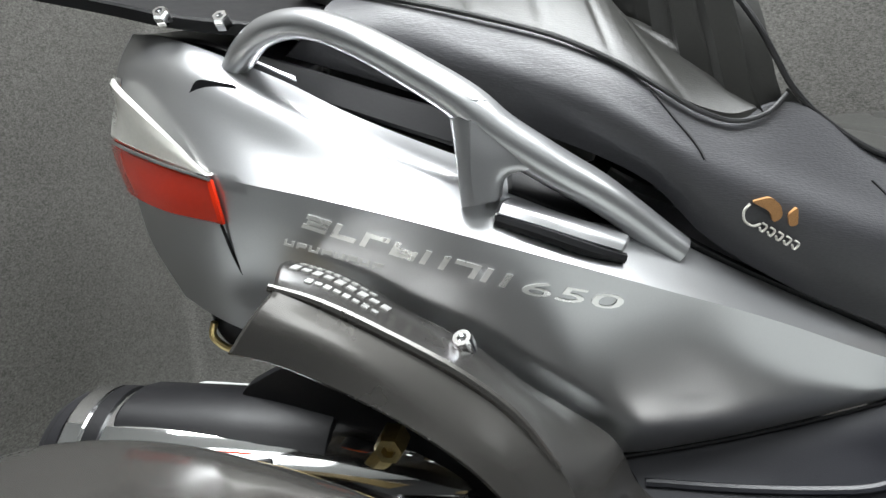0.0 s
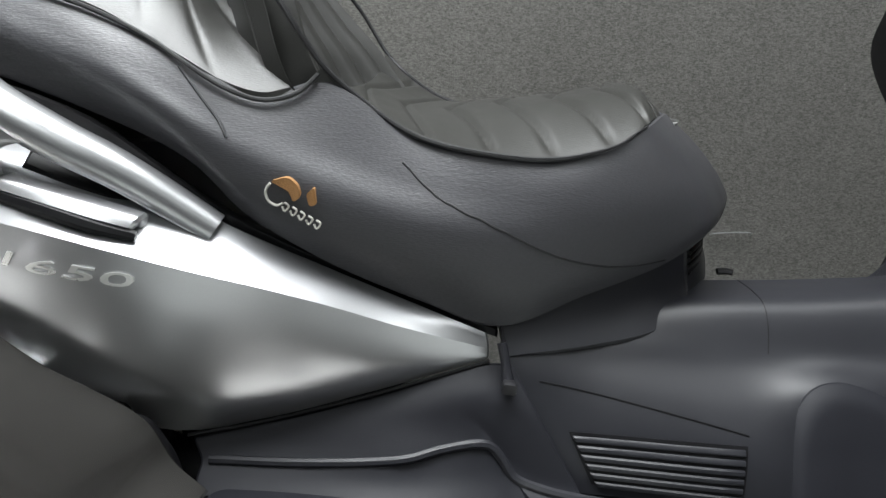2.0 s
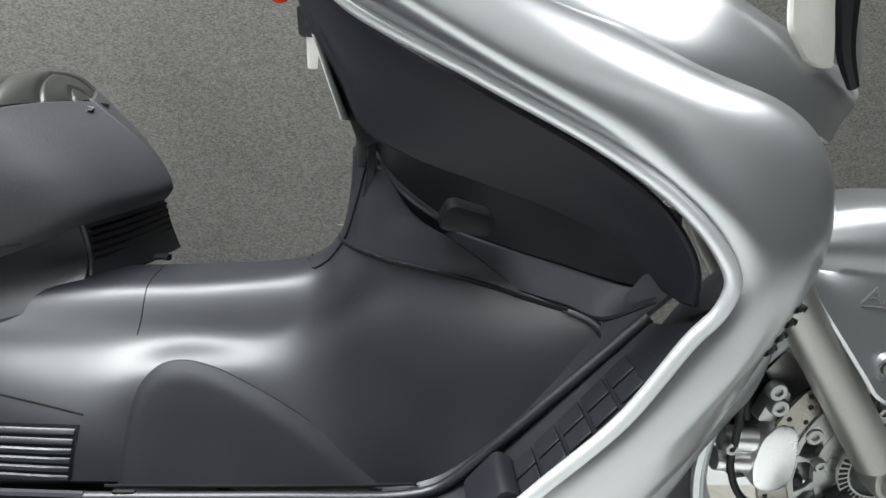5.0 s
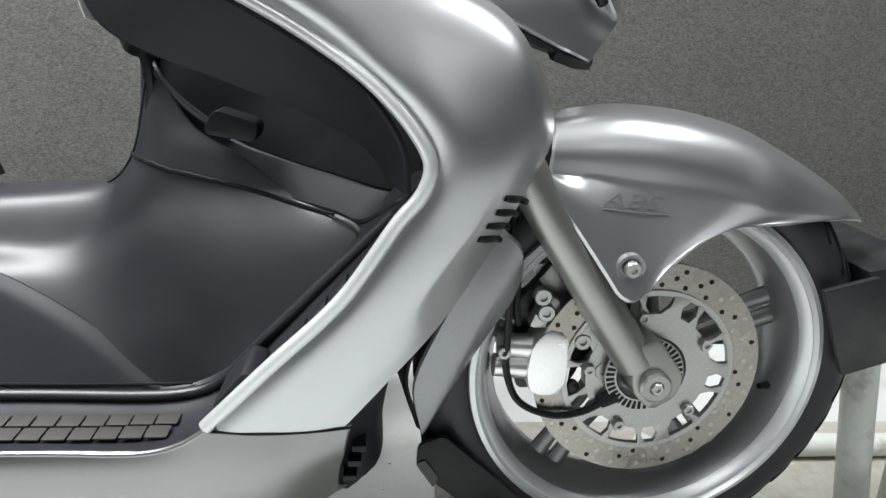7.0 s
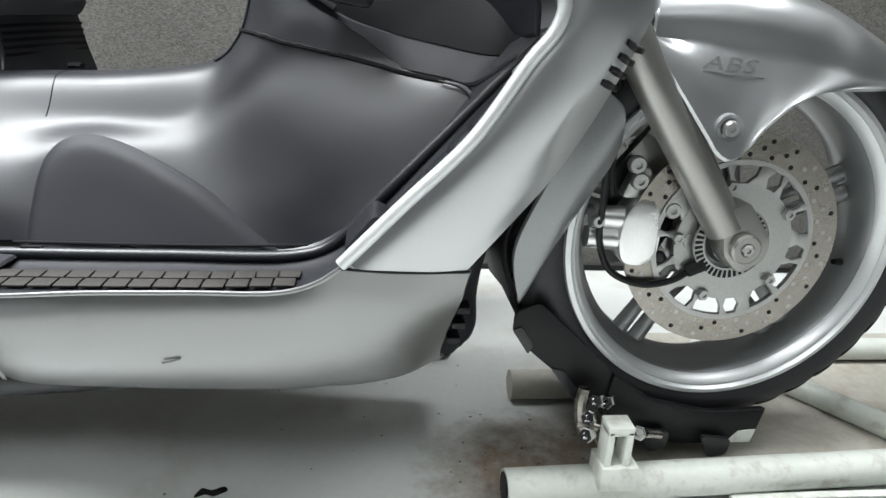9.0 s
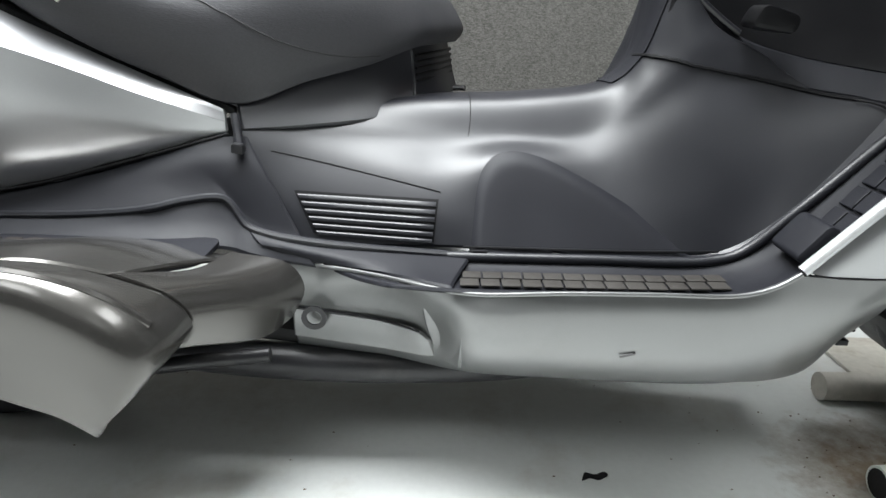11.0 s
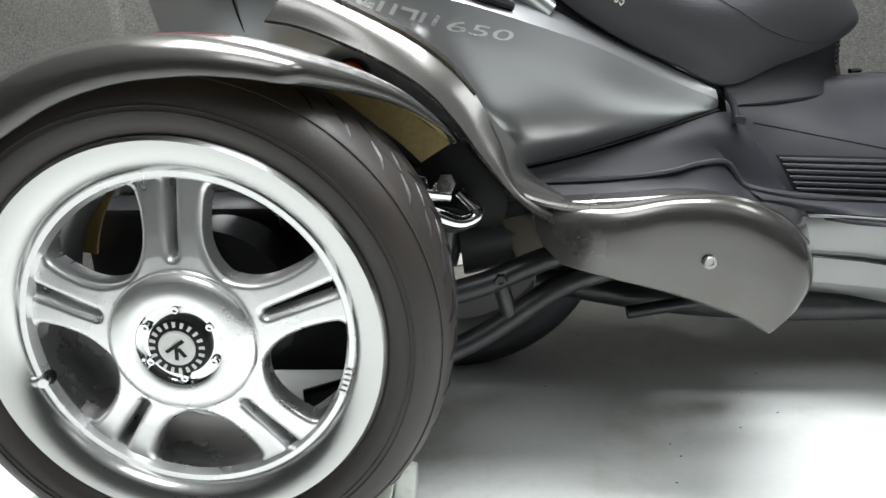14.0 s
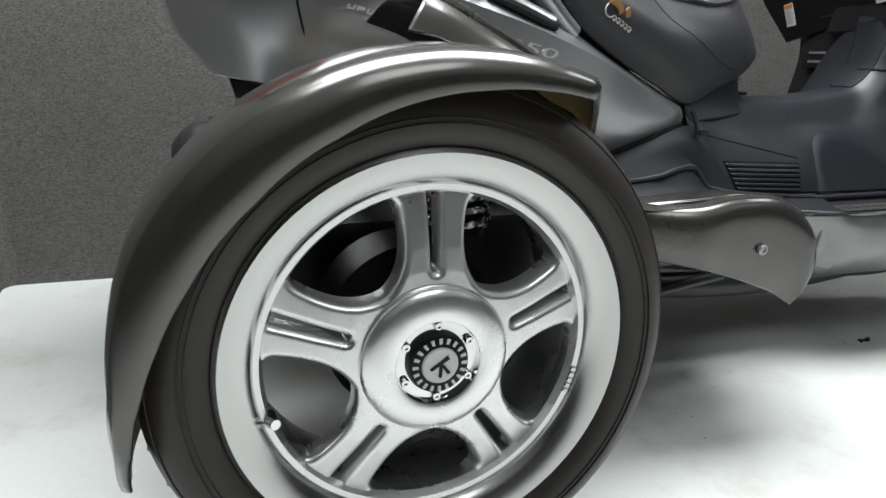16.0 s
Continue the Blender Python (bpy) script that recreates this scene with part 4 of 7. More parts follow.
for k in range(6):
    q = k / 5
    x0, x1 = 0.780 + 0.024 * q, 0.955 - 0.004 * q
    z0, z1 = 0.3850 - 0.0435 * q, 0.3785 - 0.0435 * q
    rows = [[on_step(x0 + (x1 - x0) * u + 0.004 * d * (1 - u), z0 + (z1 - z0) * u - 0.0064 * d, h) for d, h in ((0, 0.002), (0.25, 0.0038), (0.75, 0.0036), (1, 0.002))] for u in np.linspace(0, 1, 8)]
    part("slat", shell(np.array(rows), 0.003, (0, -1, 0.2), 0.0008), PLASTIC, vent)

# knee pocket pad
def on_side(x, z, out=0.0):
    """A point of the tunnel's sloping side."""
    return (x, -0.010 + (z - 0.325) * 0.53 - out, z)


RIM = [(0.999, 0.321), (1.000, 0.365), (1.009, 0.410), (1.028, 0.432), (1.052, 0.439), (1.088, 0.433), (1.130, 0.416), (1.180, 0.391), (1.228, 0.362), (1.284, 0.321)]
pk = skin([[on_side(x, z, -0.002) for x, z in RIM], [on_side(x + (1.09 - x) * 0.10, z + (0.321 - z) * 0.10, 0.0065) for x, z in RIM], [on_side(x + (1.10 - x) * 0.24, z + (0.321 - z) * 0.24, 0.0075) for x, z in RIM],
           [on_side(x + (1.10 - x) * 0.6, z + (0.321 - z) * 0.6, 0.006) for x, z in RIM], [on_side(x + (1.11 - x) * 0.92, z + (0.321 - z) * 0.97, 0.005) for x, z in RIM]], 60, 22)
part("knee_pad", shell(pk, 0.006, lip=0.002), PLASTIC_ROUGH_SHADE, scooter, "raised grained knee pad")
clip = part("pad_clip", block(0.998, 1.022, -0.022, -0.004, 0.312, 0.326, 0.003), BLACK, scooter)
part("seam", tube([(0.99, -0.0155, 0.3285), (1.1, -0.0165, 0.3285), (1.22, -0.0165, 0.3285), (1.31, -0.017, 0.331)], 0.0016, 6, 24), BLACK, step)

# footboard: a bead, the mat with its tread and the outer edge
part("board_shoulder", panel([[(0.72, -0.014, 0.346), (0.80, -0.020, 0.332), (0.90, -0.020, 0.324), (1.0, -0.018, 0.318)], [(0.74, -0.030, 0.330), (0.82, -0.038, 0.320), (0.90, -0.050, 0.314), (0.98, -0.075, 0.309)], [(0.75, -0.020, 0.312), (0.83, -0.040, 0.309), (0.90, -0.063, 0.309), (0.975, -0.098, 0.309)]], 30, 10, 0.004, (0, -0.5, 1)), PLASTIC_ROUGH_SHADE, scooter)
board = both("footboard", panel([
    [(0.80, -0.012, 0.318), (0.96, -0.014, 0.317), (1.15, -0.016, 0.318), (1.305, -0.018, 0.321), (1.345, -0.022, 0.34), (1.40, -0.03, 0.40), (1.515, -0.035, 0.53)],
    [(0.82, -0.03, 0.308), (0.97, -0.034, 0.306), (1.15, -0.036, 0.306), (1.31, -0.04, 0.31), (1.36, -0.045, 0.335), (1.415, -0.055, 0.40), (1.535, -0.06, 0.54)],
    [(0.86, -0.06, 0.304), (0.98, -0.07, 0.302), (1.15, -0.075, 0.302), (1.31, -0.08, 0.308), (1.365, -0.085, 0.335), (1.42, -0.09, 0.40), (1.545, -0.095, 0.56)],
    [(0.90, -0.085, 0.306), (0.99, -0.10, 0.306), (1.15, -0.105, 0.308), (1.30, -0.115, 0.314), (1.35, -0.12, 0.34), (1.415, -0.12, 0.405), (1.555, -0.115, 0.575)],
    [(0.905, -0.095, 0.31), (0.99, -0.108, 0.312), (1.15, -0.113, 0.314), (1.295, -0.121, 0.321), (1.345, -0.126, 0.346), (1.41, -0.125, 0.411), (1.556, -0.12, 0.585)]], 60, 22, 0.005, (0, -0.3, 1)), PLASTIC_ROUGH_SHADE, scooter, "black footboard with a chevron mat")
part("bead", tube([(0.79, -0.017, 0.316), (0.96, -0.019, 0.317), (1.15, -0.021, 0.318), (1.30, -0.023, 0.321), (1.335, -0.025, 0.333), (1.395, -0.035, 0.398), (1.46, -0.038, 0.468), (1.524, -0.04, 0.537)], 0.0065, 10, 70), PLASTIC, board)


def mat_tiles():
    """Low flat tread tiles: two rows along the mat, two up its ramp."""
    for i in range(13):
        x = 0.985 + i * 0.0245
        for ya, yb in ((-0.064, -0.044), (-0.088, -0.067)):
            z = 0.3055 + max(0.0, x - 1.2) * 0.035
            yield block(x + (ya + 0.088) * 0.15, x + 0.0222 + (ya + 0.088) * 0.15, ya, yb, z, z + 0.0022, 0.0008)
    for i in range(6):
        s0, s1 = i / 6 + 0.01, (i + 1) / 6 - 0.015
        for ya, yb in ((-0.082, -0.058), (-0.108, -0.085)):
            rails = [[(1.378 + 0.122 * s, y, 0.358 + 0.150 * s) for s in (s0, s1)] for y in (ya, yb)]
            yield panel(rails, 3, 3, 0.003, (-0.7, 0, 0.7), 0.001)


for k, geo in enumerate(mat_tiles()):
    part("tread_tile", geo, MAT if k < 26 else PLASTIC_ROUGH_SHADE, board)
part("foot_rest_pad", prism(rounded([(1.352, 0.358), (1.384, 0.398), (1.402, 0.390), (1.398, 0.376), (1.372, 0.345)], 0.008), -0.112, -0.05, "y", 0.004), PLASTIC_ROUGH_SHADE, board)

# leg shield: seam, upper panel, black sheet behind it for the cubby's shade
SEAM = [(1.222, 0.175, 0.551), (1.226, 0.113, 0.557), (1.303, 0.085, 0.5415), (1.36, 0.063, 0.533), (1.416, 0.04, 0.5235), (1.46, 0.016, 0.5185)]
part("seam", laid(SEAM, step, 0.0026, 90, 0.0012), BLACK, step)


def column_face():
    """A dark sheet laid on the column's skin towards the seat, in place of its shade."""
    tree = BVHTree.FromPolygons([v.co for v in step.data.vertices], [tuple(p.vertices) for p in step.data.polygons if p.normal.y < 0.1 or p.normal.x < -0.5])
    P = skin([[(1.246, 0.098, 0.652), (1.234, 0.104, 0.605), (1.224, 0.110, 0.563), (1.205, 0.114, 0.541), (1.183, 0.118, 0.529)],
              [(1.236, 0.14, 0.655), (1.228, 0.14, 0.60), (1.215, 0.142, 0.555), (1.20, 0.143, 0.537), (1.178, 0.145, 0.524)],
              [(1.232, 0.178, 0.655), (1.228, 0.178, 0.60), (1.214, 0.178, 0.548), (1.196, 0.178, 0.531), (1.174, 0.178, 0.519)]], 26, 24)
    for i in range(P.shape[0]):
        for j in range(P.shape[1]):
            q, normal, _, _ = tree.find_nearest(Vector(P[i, j]))
            if (q - Vector(P[i, j])).length < 0.03:
                P[i, j] = q + normal * 0.0022
    return shell(P, 0.003, (-1, 0, 0.6), 0)


# sheet and head piece put the column's shade into the colour
shade_plate = part("column_face", column_face(), PLASTIC_ROUGH_SHADE, step, "column face darkened for its shade")
part("column_head", panel([[(1.262, 0.06, 0.692), (1.252, 0.085, 0.662), (1.246, 0.098, 0.645)], [(1.243, 0.10, 0.692), (1.238, 0.115, 0.66), (1.236, 0.12, 0.64)], [(1.240, 0.178, 0.692), (1.234, 0.178, 0.66), (1.230, 0.178, 0.635)], [(1.250, 0.22, 0.692), (1.243, 0.22, 0.66), (1.238, 0.22, 0.635)], [(1.268, 0.27, 0.692), (1.26, 0.27, 0.66), (1.252, 0.27, 0.635)]], 8, 18, 0.004, (-1, 0, 0)), BLACK, step, "column face darkened for its shade")
part("seam", tube([(1.455, 0.012, 0.519), (1.478, -0.006, 0.514), (1.488, -0.016, 0.502), (1.478, -0.022, 0.486)], 0.0016, 6, 14), BLACK, step)
part("gap_filler", panel([[(1.20, -0.010, 0.326), (1.31, -0.012, 0.33), (1.385, -0.016, 0.386), (1.47, -0.006, 0.485), (1.495, 0.0, 0.52), (1.54, 0.01, 0.575)], [(1.20, -0.018, 0.316), (1.31, -0.022, 0.322), (1.40, -0.034, 0.398), (1.48, -0.036, 0.488), (1.515, -0.038, 0.53), (1.56, -0.05, 0.585)]], 30, 5, 0.004), PLASTIC, step)
LEDGE = [(1.238, 0.165, 0.66), (1.262, 0.102, 0.648), (1.335, 0.09, 0.588), (1.4, 0.075, 0.567), (1.46, 0.05, 0.556), (1.519, 0.01, 0.55), (1.547, -0.03, 0.563)]
# shield darkened and backing black to paint the shade under the inner fairing
shield = part("leg_shield", panel([[(x, y + 0.003, z + 0.002) for x, y, z in SEAM] + [(1.487, -0.004, 0.518), (1.527, -0.036, 0.552)], LEDGE], 50, 6, 0.005), PLASTIC_ROUGH_SHADE, scooter, "inner leg shield darkened for the overhang's shade")
part("cubby_back", panel([[(x, y + 0.003, z - 0.003) for x, y, z in LEDGE], [(1.24, 0.14, 0.75), (1.28, 0.13, 0.72), (1.34, 0.12, 0.69), (1.4, 0.11, 0.67), (1.46, 0.09, 0.655), (1.519, 0.05, 0.64), (1.557, 0, 0.63)]], 40, 6, 0.005), BLACK, shield)
knob = part("cubby_latch", prism(rounded([(1.322, 0.598), (1.378, 0.590), (1.382, 0.612), (1.335, 0.625)], 0.01), 0.028, 0.07, "y", 0.006), BLACK, scooter, "black cubby latch")
part("shield_bead", tube([(1.258, 0.098, 0.652), (1.285, 0.092, 0.625), (1.31, 0.09, 0.606), (1.335, 0.088, 0.589)], 0.0045, 8, 20), PLASTIC, shield)
inner = panel([
    [(1.17, 0.01, 0.87), (1.222, -0.008, 0.812), (1.345, -0.048, 0.744), (1.45, -0.08, 0.69), (1.499, -0.1, 0.653), (1.527, -0.108, 0.61), (1.53, -0.108, 0.575)],
    [(1.172, 0.004, 0.862), (1.228, -0.015, 0.77), (1.33, -0.035, 0.71), (1.44, -0.055, 0.665), (1.496, -0.075, 0.632), (1.521, -0.088, 0.6), (1.526, -0.092, 0.572)],
    [(1.178, 0, 0.855), (1.228, -0.022, 0.752), (1.252, -0.026, 0.702), (1.296, -0.02, 0.676), (1.36, -0.02, 0.655), (1.44, -0.03, 0.628), (1.491, -0.048, 0.604), (1.521, -0.07, 0.572)]], 54, 16, 0.006)
part("inner_fairing", inner, PLASTIC_ROUGH_SHADE, scooter, "smooth black inner fairing")
part("inner_fairing", moved(mirrored(inner, 0.205), Matrix.Translation((0.05, 0, 0))), PLASTIC_ROUGH_SHADE, scooter, "smooth black inner fairing")

# dash with glove box, labels and key: its face leans away below
def face(y, z):
    return (1.205 + (0.78 - z) * 0.36 + 0.2 * max(0.0, y - 0.13), y, z)


dash = part("dash", panel([[(1.222, 0.006, 0.83), (1.243, 0.0, 0.76), (1.268, 0.0, 0.69)], [face(0.05, 0.845), face(0.05, 0.76), face(0.06, 0.672)], [face(0.16, 0.85), face(0.16, 0.76), face(0.16, 0.66)],
                           [face(0.29, 0.845), face(0.29, 0.76), face(0.29, 0.645)], [(1.232, 0.43, 0.83), (1.262, 0.505, 0.752), (1.311, 0.436, 0.615)]], 14, 30, 0.012, (-1, 0, 0)), BLACK, scooter, "black dash with glove boxes")
part("dash_cap", panel([[(1.17, 0, 0.86), (1.17, 0.13, 0.88), (1.235, 0.42, 0.86)], [(1.19, 0.0, 0.84), (1.188, 0.13, 0.852), (1.255, 0.435, 0.84)]], 12, 5, 0.012, (-1, 0, 0)), PLASTIC, dash)
part("glove_box_seam", tube([face(0.04, 0.80), face(0.06, 0.808), face(0.12, 0.80), face(0.17, 0.79)], 0.0022, 6, 20), PIPING, dash)
part("dash_seam", tube([(1.255, -0.024, 0.703), (1.252, 0.05, 0.69), (1.25, 0.16, 0.682), (1.3, 0.4, 0.668)], 0.0018, 6, 20), PIPING, dash)
part("dash_lower", panel([[(1.252, 0.05, 0.69), (1.25, 0.09, 0.645), (1.235, 0.1, 0.56)], [(1.25, 0.16, 0.682), (1.244, 0.16, 0.62), (1.228, 0.16, 0.51)], [(1.286, 0.27, 0.672), (1.268, 0.26, 0.6), (1.238, 0.24, 0.49)], [(1.336, 0.42, 0.65), (1.302, 0.38, 0.58), (1.252, 0.36, 0.44)]], 12, 12, 0.008, (-1, 0, 0)), BLACK, dash)


def label(y, z, w, h, lines, fore=0.0):
    """A label stuck on the dash face; its width runs towards the near side."""
    o, u, v = Vector(face(y, z)), (Vector(face(y - 0.01, z)) - Vector(face(y, z))).normalized(), (Vector(face(0, 1)) - Vector(face(0, 0))).normalized()
    n = u.cross(v)
    m = Matrix.Translation(o + n * 0.0012 - Vector((fore, 0, 0))) @ Matrix((u, v, n)).transposed().to_4x4() @ Matrix.Rotation(radians(7.5), 4, "Z")
    plate = part("warning_label", moved(prism([(0, 0), (w, 0), (w, h), (0, h)], 0, 0.0008, "z"), m), PRINT_WHITE, dash, "white warning label with an orange head")
    part("label_head", moved(prism([(0.002, h - 0.012), (w - 0.002, h - 0.012), (w - 0.002, h - 0.002), (0.002, h - 0.002)], 0.0009, 0.0014, "z"), m), PRINT_ORANGE, plate)
    for k in range(lines):
        z0 = h - 0.019 - k * (h - 0.022) / lines
        long = (w - 0.006) * (0.6 + 0.4 * ((k * 7) % 5) / 4)
        part("text_bar", moved(prism([(0.003, z0), (0.003 + long, z0), (0.003 + long, z0 + 0.0016), (0.003, z0 + 0.0016)], 0.0009, 0.0013, "z"), m), PRINT_PALE, plate)


label(0.143, 0.692, 0.048, 0.066, 11)
label(0.096, 0.695, 0.095, 0.078, 13)
label(0.400, 0.652, 0.034, 0.055, 8, 0.032)
part("plate_frame", prism(rounded([(0.238, 0.562), (0.322, 0.553), (0.319, 0.589), (0.236, 0.598)], 0.004), 1.2535, 1.27, "x", 0.001), BLACK, dash)
for zz in (0.568, 0.588):
    part("plate_bar", block(1.2515, 1.255, 0.256, 0.304, zz, zz + 0.006, 0.0005), CHROME, dash)
key = part("ignition_switch", lathe([(0.001, -0.016), (0.016, -0.016), (0.018, -0.01), (0.018, 0.03)], (1.19, 0.165, 0.825), 20, axis="z"), BLACK, scooter)
part("key_head", prism(rounded([(1.172, 0.775), (1.20, 0.775), (1.202, 0.808), (1.170, 0.808)], 0.006), 0.15, 0.158, "y", 0.002), PLASTIC, key, "black key head")
part("key_mark", prism([(1.179, 0.786), (1.194, 0.786), (1.194, 0.797), (1.179, 0.797)], 0.1485, 0.1505, "y"), CHROME, key)
part("key_blade", prism(rounded([(1.181, 0.742), (1.192, 0.742), (1.194, 0.777), (1.180, 0.777)], 0.003), 0.1515, 0.154, "y", 0.0008), PRINT_WHITE, key, "bright key blade")
part("red_switch", sphere((1.152, 0.155, 0.822), 0.014), RED_LENS, key, "red switch")


# ---- front fairing, lower cowl ----
EDGE = [(1.195, 0, 0.86), (1.228, -0.02, 0.813), (1.345, -0.06, 0.754), (1.445, -0.09, 0.705), (1.502, -0.11, 0.668), (1.537, -0.12, 0.632), (1.551, -0.124, 0.605), (1.545, -0.124, 0.58), (1.526, -0.123, 0.555), (1.477, -0.126, 0.481), (1.412, -0.128, 0.414), (1.352, -0.129, 0.351)]
fairing = both("front_fairing", shell(matched([
    EDGE,
    [(1.217, -0.064, 0.863), (1.248, -0.075, 0.826), (1.359, -0.097, 0.766), (1.463, -0.11, 0.715), (1.519, -0.124, 0.675), (1.559, -0.131, 0.64), (1.57, -0.133, 0.608), (1.562, -0.133, 0.575), (1.54, -0.132, 0.545), (1.492, -0.134, 0.473), (1.428, -0.135, 0.403), (1.37, -0.135, 0.345)],
    [(1.244, -0.057, 0.867), (1.299, -0.073, 0.835), (1.395, -0.09, 0.785), (1.491, -0.105, 0.741), (1.561, -0.112, 0.7), (1.607, -0.115, 0.655), (1.615, -0.118, 0.61), (1.597, -0.122, 0.56), (1.563, -0.128, 0.51), (1.516, -0.13, 0.45), (1.46, -0.133, 0.395), (1.405, -0.134, 0.342)],
    [(1.29, -0.042, 0.861), (1.362, -0.057, 0.827), (1.437, -0.07, 0.795), (1.514, -0.083, 0.762), (1.59, -0.088, 0.731), (1.636, -0.093, 0.685), (1.657, -0.08, 0.625), (1.632, -0.092, 0.565), (1.589, -0.105, 0.5), (1.546, -0.115, 0.44), (1.5, -0.122, 0.39), (1.445, -0.128, 0.34)],
    [(1.324, -0.027, 0.851), (1.395, -0.037, 0.817), (1.468, -0.047, 0.795), (1.53, -0.057, 0.768), (1.606, -0.065, 0.74), (1.645, -0.073, 0.698), (1.677, -0.045, 0.63), (1.652, -0.065, 0.575), (1.609, -0.085, 0.5), (1.568, -0.1, 0.44), (1.525, -0.11, 0.39), (1.48, -0.118, 0.339)],
], 89, 30), 0.005), SILVER, scooter, "dark silver front fairing", mid=0.1)
# rolled edge paler than the fairing: its highlight is put into the colour
part("edge_strip", tube([(x, y - 0.003, z) for x, y, z in EDGE], 0.0070, 10, 90), RIM_SILVER, fairing, "fairing edge in paler silver for its highlight")
# upper nose above the crease
nose = both("nose_panel", panel([
    [(1.275, -0.028, 0.836), (1.340, -0.042, 0.810), (1.405, -0.047, 0.791), (1.506, -0.042, 0.759), (1.575, -0.024, 0.742), (1.631, 0.0, 0.728), (1.704, 0.04, 0.702), (1.743, 0.075, 0.690)],
    [(1.300, -0.022, 0.858), (1.365, -0.034, 0.832), (1.430, -0.037, 0.812), (1.525, -0.030, 0.779), (1.592, -0.010, 0.760), (1.650, 0.014, 0.744), (1.718, 0.052, 0.722), (1.758, 0.085, 0.710)],
    [(1.325, 0.010, 0.890), (1.40, 0.000, 0.868), (1.458, -0.008, 0.838), (1.545, -0.006, 0.806), (1.610, 0.010, 0.784), (1.668, 0.032, 0.766), (1.735, 0.062, 0.744), (1.776, 0.095, 0.735)],
    [(1.357, 0.055, 0.924), (1.443, 0.045, 0.895), (1.50, 0.035, 0.868), (1.575, 0.030, 0.836), (1.628, 0.040, 0.812), (1.680, 0.058, 0.792), (1.740, 0.085, 0.765), (1.780, 0.115, 0.755)],
    [(1.376, 0.12, 0.934), (1.462, 0.12, 0.910), (1.525, 0.12, 0.885), (1.60, 0.12, 0.852), (1.650, 0.12, 0.828), (1.70, 0.125, 0.806), (1.750, 0.13, 0.780), (1.788, 0.135, 0.766)]], 44, 22, 0.005, (0, -1, 0.6)), SILVER, scooter, mid=0.135)
part("crease_edge", tube([(1.340, -0.044, 0.811), (1.405, -0.049, 0.792), (1.506, -0.044, 0.760), (1.575, -0.026, 0.743), (1.631, -0.002, 0.729), (1.700, 0.036, 0.705)], [0.0032, 0.0034, 0.0030, 0.0022, 0.0012], 8, 40), SILVER, nose, "bright crease of the nose panel")
# black strip that paints the shade under the nose panel's overhang
part("shadow_gap", panel([[(1.34, -0.036, 0.804), (1.405, -0.040, 0.785), (1.506, -0.036, 0.753), (1.631, 0.006, 0.722), (1.704, 0.046, 0.696)], [(1.34, -0.024, 0.800), (1.405, -0.028, 0.781), (1.506, -0.024, 0.749), (1.631, 0.020, 0.718), (1.704, 0.060, 0.692)]], 20, 4, 0.004, (0, -1, 0)), BLACK, nose)
signal = both("turn_signal", panel([[(1.640, 0.028, 0.850), (1.645, 0.030, 0.825), (1.650, 0.030, 0.803), (1.674, 0.034, 0.776)], [(1.668, 0.034, 0.850), (1.672, 0.034, 0.825), (1.678, 0.034, 0.800), (1.690, 0.038, 0.770)], [(1.694, 0.044, 0.850), (1.698, 0.044, 0.826), (1.704, 0.044, 0.800), (1.710, 0.046, 0.770)]], 16, 12, 0.006), CLEAR_LENS, scooter, "clear turn signal lens", mid=0.135)
part("signal_frame", tube([(1.706, 0.046, 0.852), (1.712, 0.048, 0.815), (1.722, 0.052, 0.785), (1.745, 0.062, 0.752)], [0.012, 0.011, 0.009, 0.006], 8, 30), BLACK, signal)
part("signal_cheek", panel([[(1.718, 0.058, 0.86), (1.728, 0.060, 0.815), (1.742, 0.066, 0.775), (1.772, 0.086, 0.738)], [(1.745, 0.090, 0.87), (1.757, 0.090, 0.82), (1.768, 0.092, 0.785), (1.780, 0.100, 0.745)]], 16, 6, 0.006, (1, -1, 0)), SILVER, signal)
part("front_lip", panel([[(1.690, 0.034, 0.703), (1.725, 0.060, 0.694), (1.752, 0.090, 0.692)], [(1.690, 0.050, 0.690), (1.725, 0.075, 0.681), (1.752, 0.105, 0.680)]], 10, 5, 0.02), BLACK, scooter)

# four black slots in the fairing's edge
fairing_skin = BVHTree.FromPolygons([v.co for v in fairing.data.vertices], [tuple(p.vertices) for p in fairing.data.polygons if p.normal.y < 0.1])
for k in range(4):
    pts = []
    for f in (0.0, 0.25, 0.5, 0.75, 1.0):
        x, z = 1.598 + 0.0075 * k + 0.027 * f, 0.537 + 0.0125 * k - 0.0095 * f
        hit = fairing_skin.ray_cast(Vector((x, -0.6, z)), Vector((0, 1, 0)), 1.0)[0]
        pts.append((x, (hit.y if hit is not None else -0.085) + 0.001, z))
    part("slot", tube(pts, [0.0035, 0.0046, 0.0046, 0.0035], 10, 10, 0.9), BLACK, fairing, "black vent slot")

